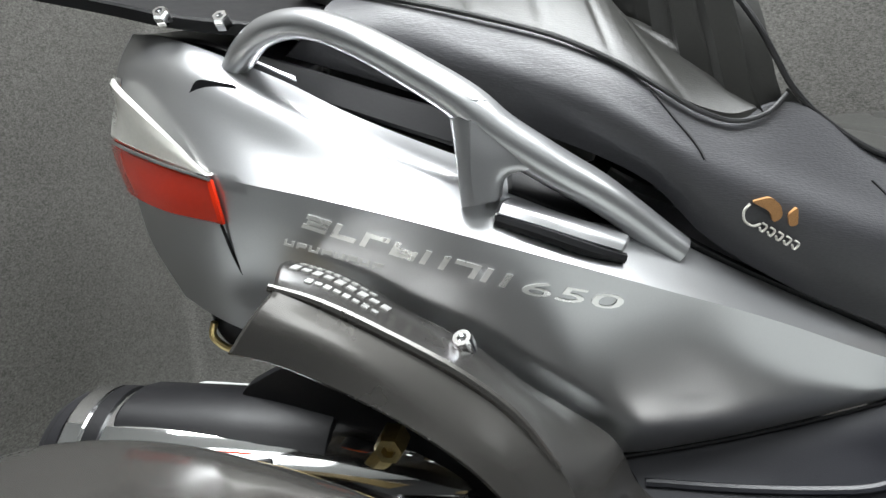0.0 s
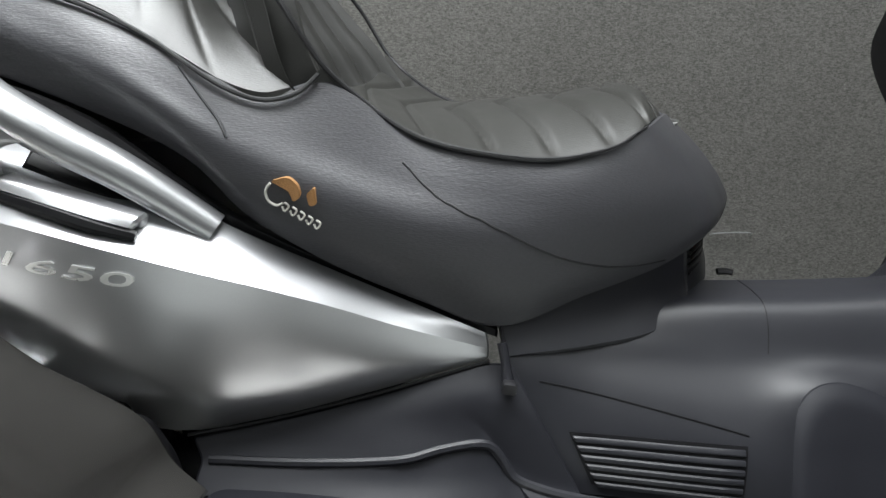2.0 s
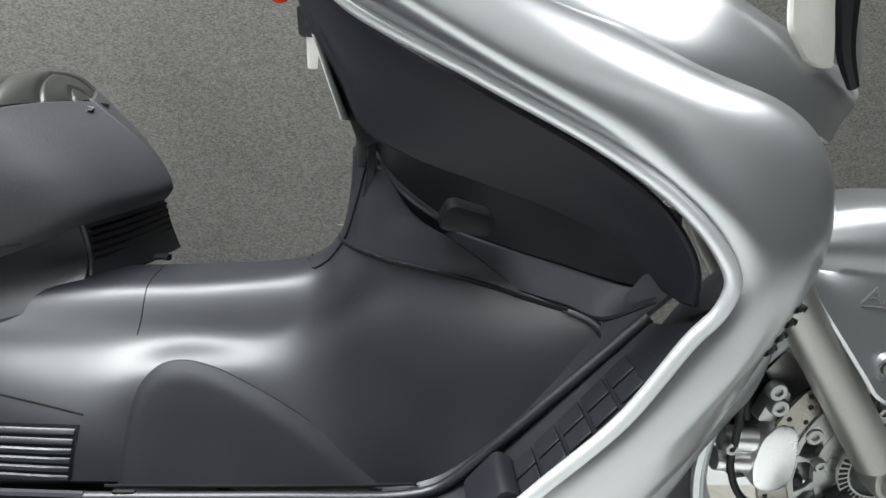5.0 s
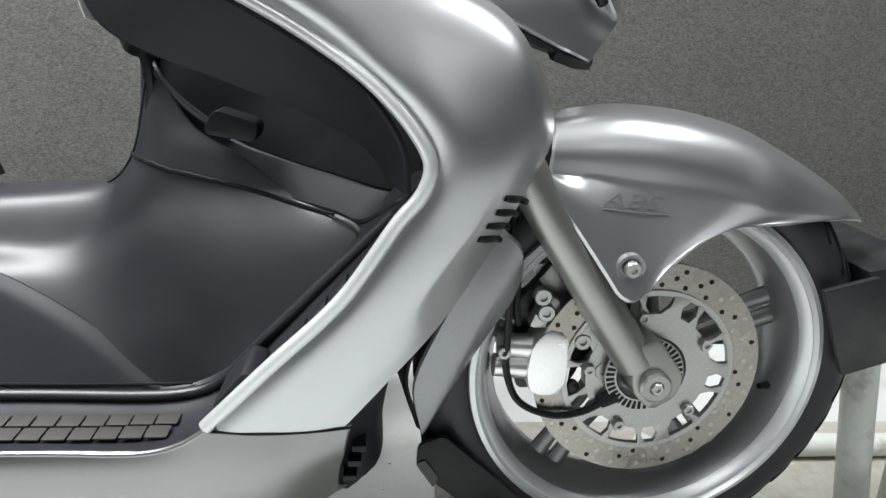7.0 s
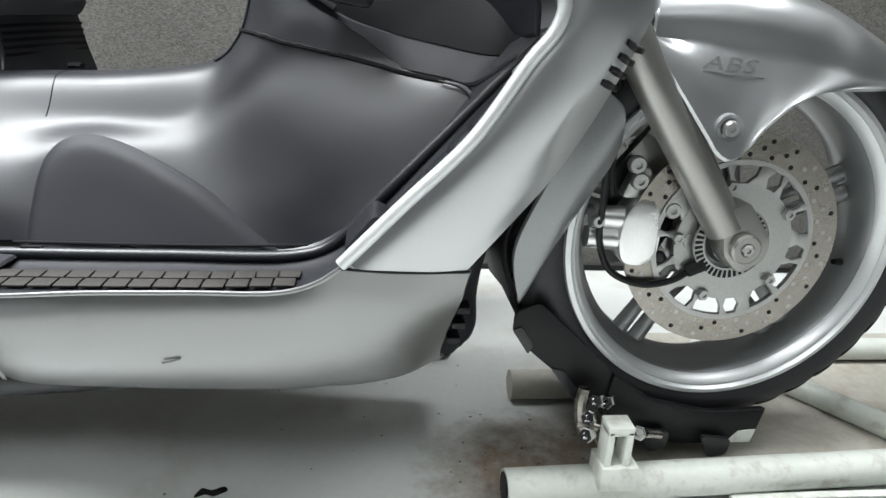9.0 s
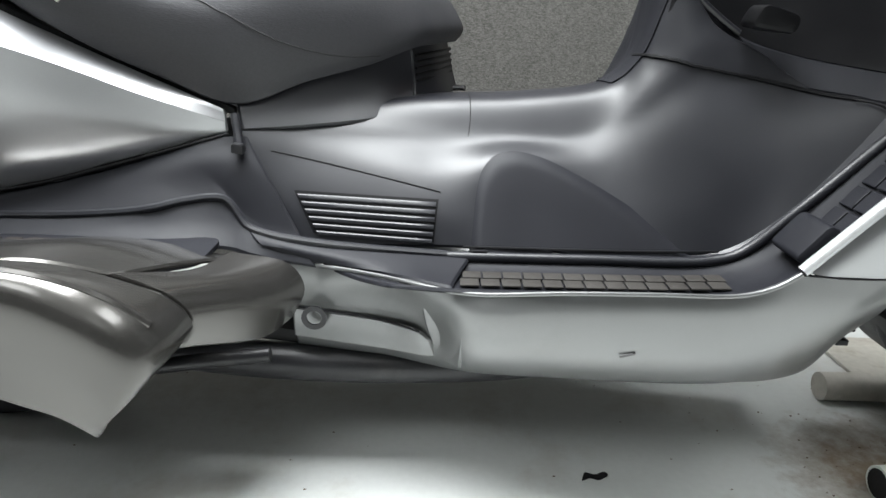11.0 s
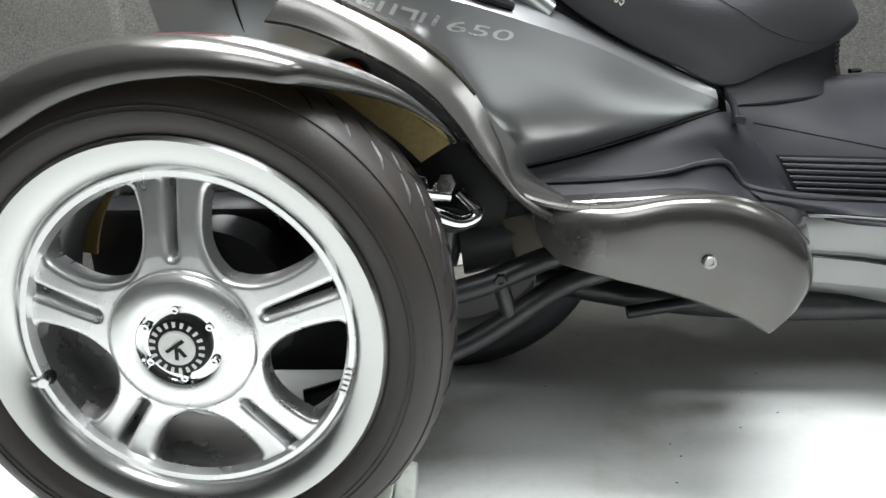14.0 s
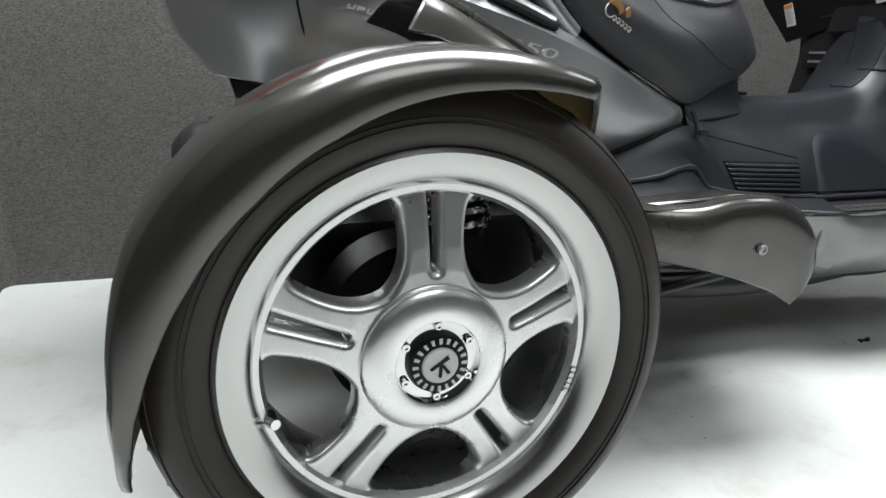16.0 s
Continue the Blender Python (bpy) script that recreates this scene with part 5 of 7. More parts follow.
# lower cowl
cowl = both("lower_cowl", panel([
    [(0.765, -0.020, 0.304), (0.84, -0.041, 0.306), (0.90, -0.065, 0.306), (0.945, -0.090, 0.306), (1.0, -0.109, 0.306), (1.10, -0.114, 0.312), (1.20, -0.118, 0.315), (1.295, -0.124, 0.319), (1.328, -0.128, 0.330), (1.352, -0.131, 0.348), (1.40, -0.132, 0.346), (1.487, -0.115, 0.339)],
    [(0.765, -0.022, 0.286), (0.84, -0.042, 0.288), (0.90, -0.062, 0.288), (0.95, -0.090, 0.288), (1.0, -0.117, 0.288), (1.10, -0.121, 0.292), (1.20, -0.124, 0.293), (1.29, -0.128, 0.294), (1.33, -0.131, 0.296), (1.36, -0.132, 0.298), (1.41, -0.128, 0.298), (1.481, -0.10, 0.298)],
    [(0.775, -0.020, 0.248), (0.84, -0.034, 0.246), (0.90, -0.046, 0.243), (0.95, -0.066, 0.240), (1.0, -0.108, 0.236), (1.10, -0.115, 0.232), (1.20, -0.116, 0.23), (1.29, -0.116, 0.23), (1.34, -0.112, 0.23), (1.37, -0.108, 0.23), (1.42, -0.092, 0.232), (1.474, -0.05, 0.235)],
    [(0.775, -0.014, 0.205), (0.84, -0.022, 0.20), (0.90, -0.030, 0.195), (0.95, -0.044, 0.189), (1.0, -0.068, 0.185), (1.10, -0.074, 0.180), (1.20, -0.074, 0.176), (1.29, -0.072, 0.174), (1.34, -0.066, 0.174), (1.38, -0.06, 0.174), (1.43, -0.042, 0.176), (1.474, -0.005, 0.182)],
    [(0.775, 0.015, 0.155), (0.84, 0.012, 0.152), (0.90, 0.01, 0.150), (0.95, 0.006, 0.147), (1.0, 0.004, 0.143), (1.10, 0.0, 0.146), (1.20, 0.0, 0.151), (1.29, 0.0, 0.155), (1.34, 0.002, 0.157), (1.39, 0.008, 0.158), (1.44, 0.02, 0.157), (1.492, 0.035, 0.157)],
    [(0.775, 0.04, 0.148), (0.84, 0.04, 0.145), (0.90, 0.04, 0.142), (0.95, 0.04, 0.138), (1.0, 0.04, 0.133), (1.10, 0.04, 0.128), (1.20, 0.04, 0.128), (1.29, 0.04, 0.13), (1.34, 0.04, 0.132), (1.39, 0.045, 0.134), (1.44, 0.05, 0.136), (1.492, 0.055, 0.14)]], 76, 30, 0.005), COWL, scooter, "pale metallic lower cowl with scuffs", mid=0.16)
part("bright_edge", tube([(0.775, -0.024, 0.305), (0.84, -0.044, 0.3065), (0.90, -0.068, 0.3065), (0.945, -0.093, 0.3065), (1.0, -0.112, 0.3065), (1.10, -0.118, 0.3125), (1.20, -0.122, 0.3155), (1.295, -0.128, 0.3195), (1.328, -0.131, 0.331), (1.352, -0.133, 0.348)], 0.0026, 8, 70), COWL, cowl)
part("seam", tube([(1.352, -0.134, 0.3475), (1.40, -0.135, 0.345), (1.45, -0.127, 0.342), (1.487, -0.117, 0.340)], 0.0014, 6, 20), BLACK, cowl)
part("recess_panel", panel([[(0.775, -0.026, 0.246), (0.84, -0.040, 0.244), (0.90, -0.053, 0.240), (0.938, -0.066, 0.234), (0.950, -0.066, 0.222)], [(0.775, -0.027, 0.226), (0.84, -0.038, 0.223), (0.90, -0.050, 0.219), (0.942, -0.062, 0.215), (0.955, -0.060, 0.210)], [(0.775, -0.024, 0.203), (0.84, -0.033, 0.199), (0.90, -0.043, 0.196), (0.945, -0.053, 0.194), (0.960, -0.052, 0.194)]], 30, 10, 0.004), COWL, cowl)
part("seam", tube([(0.775, -0.0265, 0.2475), (0.84, -0.0405, 0.2455), (0.90, -0.0535, 0.2415), (0.938, -0.067, 0.2355)], 0.0013, 6, 24), BLACK, cowl)
part("recess_step", panel([[(0.936, -0.084, 0.305), (0.944, -0.074, 0.25), (0.962, -0.052, 0.192)], [(0.955, -0.088, 0.305), (0.966, -0.082, 0.25), (0.972, -0.060, 0.190)], [(0.988, -0.1075, 0.306), (0.990, -0.1105, 0.255), (0.988, -0.0745, 0.188)]], 16, 8, 0.003), COWL, cowl)
for sx, sz in ((1.165, 0.262), (1.17, 0.236)):
    part("scuff", tube([(sx, -0.121, sz), (sx + 0.008, -0.121, sz + 0.002), (sx + 0.018, -0.121, sz + 0.005)], 0.0012, 5, 8), PRINT_GREY, cowl)
under = part("underside", panel([[(0.60, 0.0, 0.20), (0.9, 0.0, 0.165), (1.2, 0.0, 0.135), (1.45, 0.03, 0.14)], [(0.60, 0.2, 0.20), (0.9, 0.2, 0.16), (1.2, 0.2, 0.13), (1.45, 0.17, 0.14)]], 20, 6, 0.02, (0, 0, -1)), BLACK, scooter)
part("exhaust_pipe", tube([(0.42, 0.02, 0.19), (0.62, 0.0, 0.165), (0.8, -0.005, 0.155), (1.0, 0.01, 0.148), (1.2, 0.05, 0.14)], [0.02, 0.024, 0.026, 0.024, 0.02], 12, 30), SATIN, scooter)
# black splash guard behind the front wheel
guard = part("splash_guard", panel([
    [(1.545, -0.03, 0.41), (1.492, -0.06, 0.335), (1.466, -0.035, 0.25), (1.462, -0.012, 0.20), (1.478, 0.018, 0.158)],
    [(1.562, 0.03, 0.39), (1.528, 0.02, 0.32), (1.515, 0.012, 0.26), (1.514, 0.015, 0.20), (1.492, 0.028, 0.165)],
    [(1.565, 0.12, 0.39), (1.535, 0.12, 0.32), (1.520, 0.12, 0.26), (1.517, 0.12, 0.20), (1.497, 0.12, 0.165)]], 24, 12, 0.006, (1, -1, 0)), PLASTIC_ROUGH_SHADE, scooter, "black splash guard")
for k in range(3):
    part("guard_slot", block(1.476 + 0.005 * k, 1.492 + 0.005 * k, -0.034, 0.0, 0.212 + k * 0.020, 0.220 + k * 0.020, 0.001), BLACK, guard)
hugger = part("wheel_hugger", panel([
    [(1.640, -0.022, 0.52), (1.603, -0.024, 0.458), (1.572, -0.018, 0.39), (1.553, -0.008, 0.32), (1.568, 0.0, 0.250)],
    [(1.662, -0.026, 0.50), (1.640, -0.026, 0.45), (1.612, -0.020, 0.38), (1.592, -0.008, 0.31), (1.571, 0.0, 0.253)],
    [(1.670, -0.010, 0.46), (1.660, -0.010, 0.43), (1.645, -0.005, 0.40), (1.612, 0.002, 0.335), (1.574, 0.006, 0.258)]], 24, 12, 0.004), RIM_GREY, scooter, "grey wheel hugger")
part("hugger_inner", panel([[(1.588, 0.0, 0.46), (1.556, 0.005, 0.38), (1.543, 0.01, 0.32), (1.563, 0.012, 0.250)], [(1.575, 0.11, 0.46), (1.540, 0.11, 0.38), (1.528, 0.11, 0.32), (1.550, 0.11, 0.250)]], 18, 8, 0.006, (-1, 0, 0)), BLACK, hugger)

# ---- front fork and wheel ----
AX, AY, AZ = 1.874, 0.085, 0.328
HUB = Vector((1.839, 0.06, 0.338))
SHIFT = Matrix.Translation((-0.024, 0.012, 0.002))
fork = part("fork_leg", tube([(1.655, -0.02, 0.63), (1.70, -0.026, 0.553), (1.78, -0.03, 0.438), (1.835, -0.03, 0.36)], [0.023, 0.023, 0.024, 0.023], 20, 20), FORK, scooter, "grey fork leg")
part("fork_foot", prism(rounded([(1.82, 0.385), (1.85, 0.40), (1.888, 0.352), (1.884, 0.325), (1.855, 0.305), (1.828, 0.33)], 0.012), -0.05, -0.012, "y", 0.006), FORK, fork)
part("axle_nut", bolt((1.852, -0.052, 0.342), 0.019, 0.008, sides=20), FORK, fork)
part("axle_end", bolt((1.852, -0.058, 0.342), 0.008, 0.005), CAST, fork)
part("fork_clip", block(1.787, 1.800, -0.035, -0.005, 0.462, 0.49, 0.003), PLASTIC, fork)
part("fork_leg", tube([(1.67, 0.19, 0.63), (1.715, 0.19, 0.553), (1.795, 0.19, 0.438), (1.85, 0.19, 0.36)], 0.023, 16, 12), FORK, scooter)
SHIFT = Matrix.Identity(4)
MY = HUB.y
fender = part("front_fender", shell(creased([
    [(1.677, -0.024, 0.585), (1.699, -0.032, 0.548), (1.726, -0.04, 0.51), (1.753, -0.047, 0.474), (1.767, -0.051, 0.456), (1.782, -0.052, 0.45), (1.795, -0.049, 0.457), (1.816, -0.044, 0.484), (1.851, -0.036, 0.513), (1.901, -0.0252, 0.53), (1.96, -0.0169, 0.535), (2.027, 0.0079, 0.532), (2.096, 0.044, 0.524)],
    [(1.683, -0.02, 0.582), (1.714, -0.026, 0.562), (1.743, -0.03, 0.54), (1.766, -0.032, 0.522), (1.789, -0.032, 0.512), (1.814, -0.03, 0.517), (1.843, -0.026, 0.53), (1.886, -0.0198, 0.54), (1.93, -0.0188, 0.541), (1.994, -0.0022, 0.538), (2.044, 0.0154, 0.533), (2.098, 0.045, 0.525)],
    [(1.685, -0.012, 0.58), (1.72, -0.013, 0.577), (1.749, -0.014, 0.575), (1.773, -0.014, 0.572), (1.797, -0.014, 0.57), (1.824, -0.014, 0.568), (1.859, -0.013, 0.564), (1.901, -0.0102, 0.557), (1.938, -0.0131, 0.549), (1.999, 0.0038, 0.541), (2.049, 0.0188, 0.535), (2.099, 0.046, 0.526)],
    [(1.687, -0.009, 0.605), (1.722, -0.011, 0.606), (1.749, -0.012, 0.606), (1.775, -0.012, 0.606), (1.801, -0.012, 0.605), (1.83, -0.011, 0.602), (1.865, -0.009, 0.596), (1.905, -0.0061, 0.586), (1.944, -0.0068, 0.571), (2.006, 0.0124, 0.554), (2.054, 0.0265, 0.541), (2.101, 0.05, 0.526)],
    [(1.69, 0.012, 0.627), (1.726, 0.011, 0.632), (1.753, 0.01, 0.635), (1.78, 0.01, 0.636), (1.807, 0.01, 0.634), (1.837, 0.011, 0.631), (1.873, 0.013, 0.624), (1.912, 0.0125, 0.612), (1.954, 0.0123, 0.594), (2.012, 0.0252, 0.568), (2.059, 0.0376, 0.548), (2.103, 0.055, 0.526)],
    [(1.698, MY, 0.636), (1.734, MY, 0.644), (1.762, MY, 0.648), (1.79, MY, 0.649), (1.818, MY, 0.648), (1.85, MY, 0.645), (1.888, MY, 0.638), (1.93, MY, 0.627), (1.976, MY, 0.607), (2.03, MY, 0.580), (2.07, MY, 0.556), (2.105, MY, 0.527)]], 2, 64, (14, 22)), 0.004), SILVER, scooter, "silver front fender")
part("fender_side", mirrored(panel([
    [(1.684, 0.0, 0.585), (1.79, -0.02, 0.49), (1.95, 0.005, 0.533), (2.098, 0.045, 0.524)],
    [(1.694, 0.015, 0.607), (1.81, 0.013, 0.605), (1.96, 0.025, 0.572), (2.101, 0.05, 0.526)],
    [(1.698, MY, 0.635), (1.81, MY, 0.648), (1.976, MY, 0.606), (2.105, MY, 0.526)]], 30, 14, 0.004), MY), SILVER, fender)
part("fender_bolt", bolt((1.777, -0.046, 0.487), 0.009, 0.006, sides=20), CAST, fender, "chrome dome bolt")
part("bolt_ring", lathe([(0.011, -0.002), (0.0155, -0.003), (0.0165, 0.004)], (1.777, -0.0425, 0.487), 24), RIM_GREY, fender)
fender_skin = BVHTree.FromPolygons([v.co for v in fender.data.vertices], [tuple(p.vertices) for p in fender.data.polygons if p.normal.y < 0.1])


def on_fender(geo, cx, cz, wide, high, slope):
    """Flat writing laid on the near flank of the fender."""
    out = []
    for x, y, d in geo[0]:
        px, pz = cx + x * wide, cz + y * high + x * wide * slope
        hit = fender_skin.ray_cast(Vector((px, -0.6, pz)), Vector((0, 1, 0)), 1.0)[0]
        out.append((px, (hit.y if hit is not None else -0.005) - (0.0006 if d > 0 else -0.0004), pz))
    return out, geo[1]


part("letters", on_fender(words("ABS", 0.025, Matrix.Identity(4), 0.0003, 0.3), 1.774, 0.5475, 1.55, 0.85, -0.06), PRINT_GREY, fender, "dark printed letters")
part("letter_line", on_fender(prism([(-0.023, -0.003), (0.026, -0.003), (0.026, -0.0018), (-0.023, -0.0018)], -0.0003, 0.0003, "z"), 1.778, 0.5465, 1.55, 1.0, -0.08), PRINT_GREY, fender)

SHIFT = Matrix.Translation(HUB) @ Matrix.Scale(0.957, 4) @ Matrix.Translation((-AX, -AY, -AZ))
wheel = part("front_wheel", lathe([(0.203, -0.038), (0.214, -0.056), (0.222, -0.062), (0.2285, -0.060), (0.230, -0.054), (0.224, -0.045), (0.215, -0.02), (0.210, 0.0), (0.215, 0.02), (0.224, 0.045), (0.230, 0.056), (0.222, 0.06), (0.203, 0.04), (0.192, 0.015), (0.192, -0.015)], (AX, AY, AZ), 96, closed=True), RIM_GREY, scooter, "grey cast front wheel")
part("rim_lip", lathe([(0.206, -0.047), (0.211, -0.058), (0.216, -0.061), (0.218, -0.059), (0.222, -0.065), (0.2285, -0.063), (0.2295, -0.056), (0.215, -0.045)], (AX, AY, AZ), 96, closed=True), RIM_SILVER, wheel, "bright silver rim lip")
tyre_prof = [(0.222, -0.05), (0.232, -0.058), (0.248, -0.0615), (0.262, -0.058), (0.277, -0.048), (0.290, -0.030), (0.296, 0.0), (0.290, 0.030), (0.277, 0.048), (0.262, 0.062), (0.248, 0.0665), (0.232, 0.062), (0.222, 0.05)]
ftyre = part("tyre", lathe(tyre_prof, (AX, AY, AZ), 96), RUBBER_FRONT, wheel, "black road tyre")
for i in range(36):
    w = radians(i * 10)
    p = [(0.270, -0.0535), (0.280, -0.0445), (0.2895, -0.0305), (0.2945, -0.014)]
    pts = [(AX + (r + 0.0006) * math.cos(w + 0.09 * j), AY + y, AZ + (r + 0.0006) * math.sin(w + 0.09 * j)) for j, (r, y) in enumerate(p)]
    part("tread_groove", tube(pts, 0.0016, 5, 8), BLACK, ftyre)
for i in range(5):
    for s in (-1, 1):
        w = radians(22 + 72 * i)
        c, n = Vector((math.cos(w), 0, math.sin(w))), Vector((-math.sin(w), 0, math.cos(w)))
        o = Vector((AX, AY, AZ))
        part("spoke", tube([o + c * 0.05 + n * s * 0.020, o + c * 0.12 + n * s * 0.015, o + c * 0.197 + n * s * 0.0155 - Vector((0, 0.004, 0))], [0.0085, 0.0065, 0.0085], 10, 14, 1.6), RIM_GREY, wheel)
part("wheel_hub", lathe([(0.0, -0.06), (0.03, -0.06), (0.034, -0.05), (0.06, -0.04), (0.065, 0.04), (0.03, 0.06), (0, 0.06)], (AX, AY, AZ), 32), RIM_GREY, wheel)
vw = radians(-12)
part("valve", tube([(AX + 0.198 * math.cos(vw), AY - 0.02, AZ + 0.198 * math.sin(vw)), (AX + 0.178 * math.cos(vw), AY - 0.03, AZ + 0.178 * math.sin(vw))], [0.006, 0.004], 10, 6), BLACK, wheel)

DX, DY, DZ = 1.874, 0.032, 0.326
disc_profile = [(0.110, -0.0025), (0.147, -0.0025), (0.147, 0.0025), (0.110, 0.0025)]
disc = part("brake_disc", lathe(disc_profile, (DX, DY, DZ), 90, closed=True), STEEL, wheel, "drilled steel brake disc")
for ring, (r, cnt, off) in enumerate(((0.1185, 24, 0), (0.128, 24, 7), (0.1385, 24, 3))):
    for i in range(cnt):
        w = radians(360 / cnt * i + off)
        # solid discs, pale or black for the light and dark seen through the holes
        part("drilled_hole", lathe([(0.0001, -0.0030), (0.0032, -0.0030), (0.0032, 0.0)], (DX + r * math.cos(w), DY, DZ + r * math.sin(w)), 10), BLACK if (i + ring) % 3 == 0 or 3 < i < 11 else CAST, disc)
part("disc_carrier", cat(lathe([(0.050, -0.006), (0.081, -0.006), (0.081, 0.002), (0.050, 0.002)], (DX, DY, DZ), 64, closed=True), lathe([(0.105, -0.005), (0.112, -0.005), (0.112, 0.002), (0.105, 0.002)], (DX, DY, DZ), 64, closed=True)), CAST, disc, "cast disc carrier")
for i in range(15):
    w = radians(i * 24 + 6)
    wide = 0.30 if i % 3 == 0 else 0.10
    thin = 0.05 if i % 3 else 0.16
    lean = 0.08 * (i % 3 - 1)
    pts = [(DX + r * math.cos(w + q), DZ + r * math.sin(w + q)) for r, q in ((0.079, -wide / 2 - 0.04), (0.079, wide / 2 + 0.04), (0.093, thin / 2 + lean / 2), (0.107, thin / 2 + 0.03 + lean), (0.107, -thin / 2 - 0.03 + lean), (0.093, -thin / 2 + lean / 2))]
    part("carrier_spoke", prism(pts, DY - 0.0055, DY + 0.001, "y", 0.001), CAST, disc)
for i in range(5):
    w = radians(i * 72 + 32)
    part("disc_bolt", bolt((DX + 0.079 * math.cos(w), DY - 0.008, DZ + 0.079 * math.sin(w)), 0.0085, 0.006), CAST, disc)
ring = part("sensor_ring", lathe([(0.036, -0.012), (0.050, -0.012), (0.050, -0.008), (0.036, -0.008)], (DX - 0.01, DY - 0.006, DZ + 0.004), 64, closed=True), CAST, disc, "toothed sensor ring")
for i in range(40):
    w = radians(i * 9)
    a, b = 0.0385, 0.049
    part("ring_slot", prism([(DX - 0.01 + r * math.cos(w + q), DZ + 0.004 + r * math.sin(w + q)) for r, q in ((a, -0.045), (b, -0.045), (b, 0.045), (a, 0.045))], DY - 0.0188, DY - 0.0176, "y"), BLACK, ring)

# caliper, hoses
SHIFT = Matrix.Translation((-0.012, 0.034, -0.012))
cal = part("brake_caliper", prism(rounded([(1.706, 0.385), (1.725, 0.405), (1.748, 0.395), (1.756, 0.36), (1.754, 0.325), (1.735, 0.312), (1.708, 0.316), (1.700, 0.345)], 0.014), -0.03, 0.015, "y", 0.007), ALLOY, scooter, "silver brake caliper")
for zz, xx in ((0.372, 1.690), (0.345, 1.686)):
    part("piston_housing", tube([(xx - 0.022, -0.01, zz + 0.002), (xx + 0.02, -0.01, zz)], [0.014, 0.016], 14, 6), ALLOY, cal)
part("bridge", prism(rounded([(1.70, 0.40), (1.715, 0.442), (1.735, 0.438), (1.742, 0.40)], 0.008), -0.02, 0.0, "y", 0.004), CAST, cal)
part("caliper_bracket", prism(rounded([(1.70, 0.47), (1.735, 0.478), (1.80, 0.42), (1.80, 0.375), (1.765, 0.38), (1.74, 0.42)], 0.01), 0.005, 0.02, "y", 0.003), CAST, cal)
part("backing_plate", prism(rounded([(1.69, 0.43), (1.735, 0.455), (1.775, 0.42), (1.79, 0.36), (1.77, 0.31), (1.70, 0.30)], 0.012), 0.012, 0.024, "y", 0.002), SATIN, cal)
part("lower_bracket", prism(rounded([(1.785, 0.36), (1.83, 0.365), (1.84, 0.31), (1.80, 0.295), (1.78, 0.32)], 0.012), -0.012, 0.012, "y", 0.004), CAST, cal)
for bx, bz, br in ((1.711, 0.444, 0.011), (1.717, 0.424, 0.011), (1.765, 0.388, 0.0105), (1.795, 0.35, 0.012), (1.808, 0.318, 0.011), (1.672, 0.372, 0.008)):
    part("bracket_bolt", bolt((bx, -0.024, bz), br, 0.008, sides=16), CAST, cal)
part("bleed_cap", sphere((1.762, -0.018, 0.322), 0.0095), RUBBER_FRONT, cal)
hose = part("brake_hose", tube([(1.664, -0.03, 0.56), (1.668, -0.03, 0.50), (1.672, -0.032, 0.44), (1.674, -0.03, 0.39), (1.678, -0.025, 0.345), (1.695, -0.03, 0.308), (1.735, -0.035, 0.292), (1.775, -0.035, 0.297), (1.80, -0.035, 0.312)], 0.0045, 8, 60), BLACK, scooter, "black brake hose")
part("hose_boot", tube([(1.793, -0.036, 0.31), (1.812, -0.036, 0.322)], [0.008, 0.011], 10, 6), BLACK, hose)
part("second_hose", tube([(1.675, -0.025, 0.55), (1.68, -0.025, 0.49), (1.683, -0.02, 0.43), (1.688, -0.02, 0.405)], 0.0045, 8, 30), BLACK, hose)
part("thin_hose", tube([(1.74, 0.0, 0.50), (1.72, 0.0, 0.47), (1.69, 0.0, 0.43), (1.685, 0.0, 0.41)], 0.003, 6, 20), BLACK, hose)


SHIFT = Matrix.Identity(4)

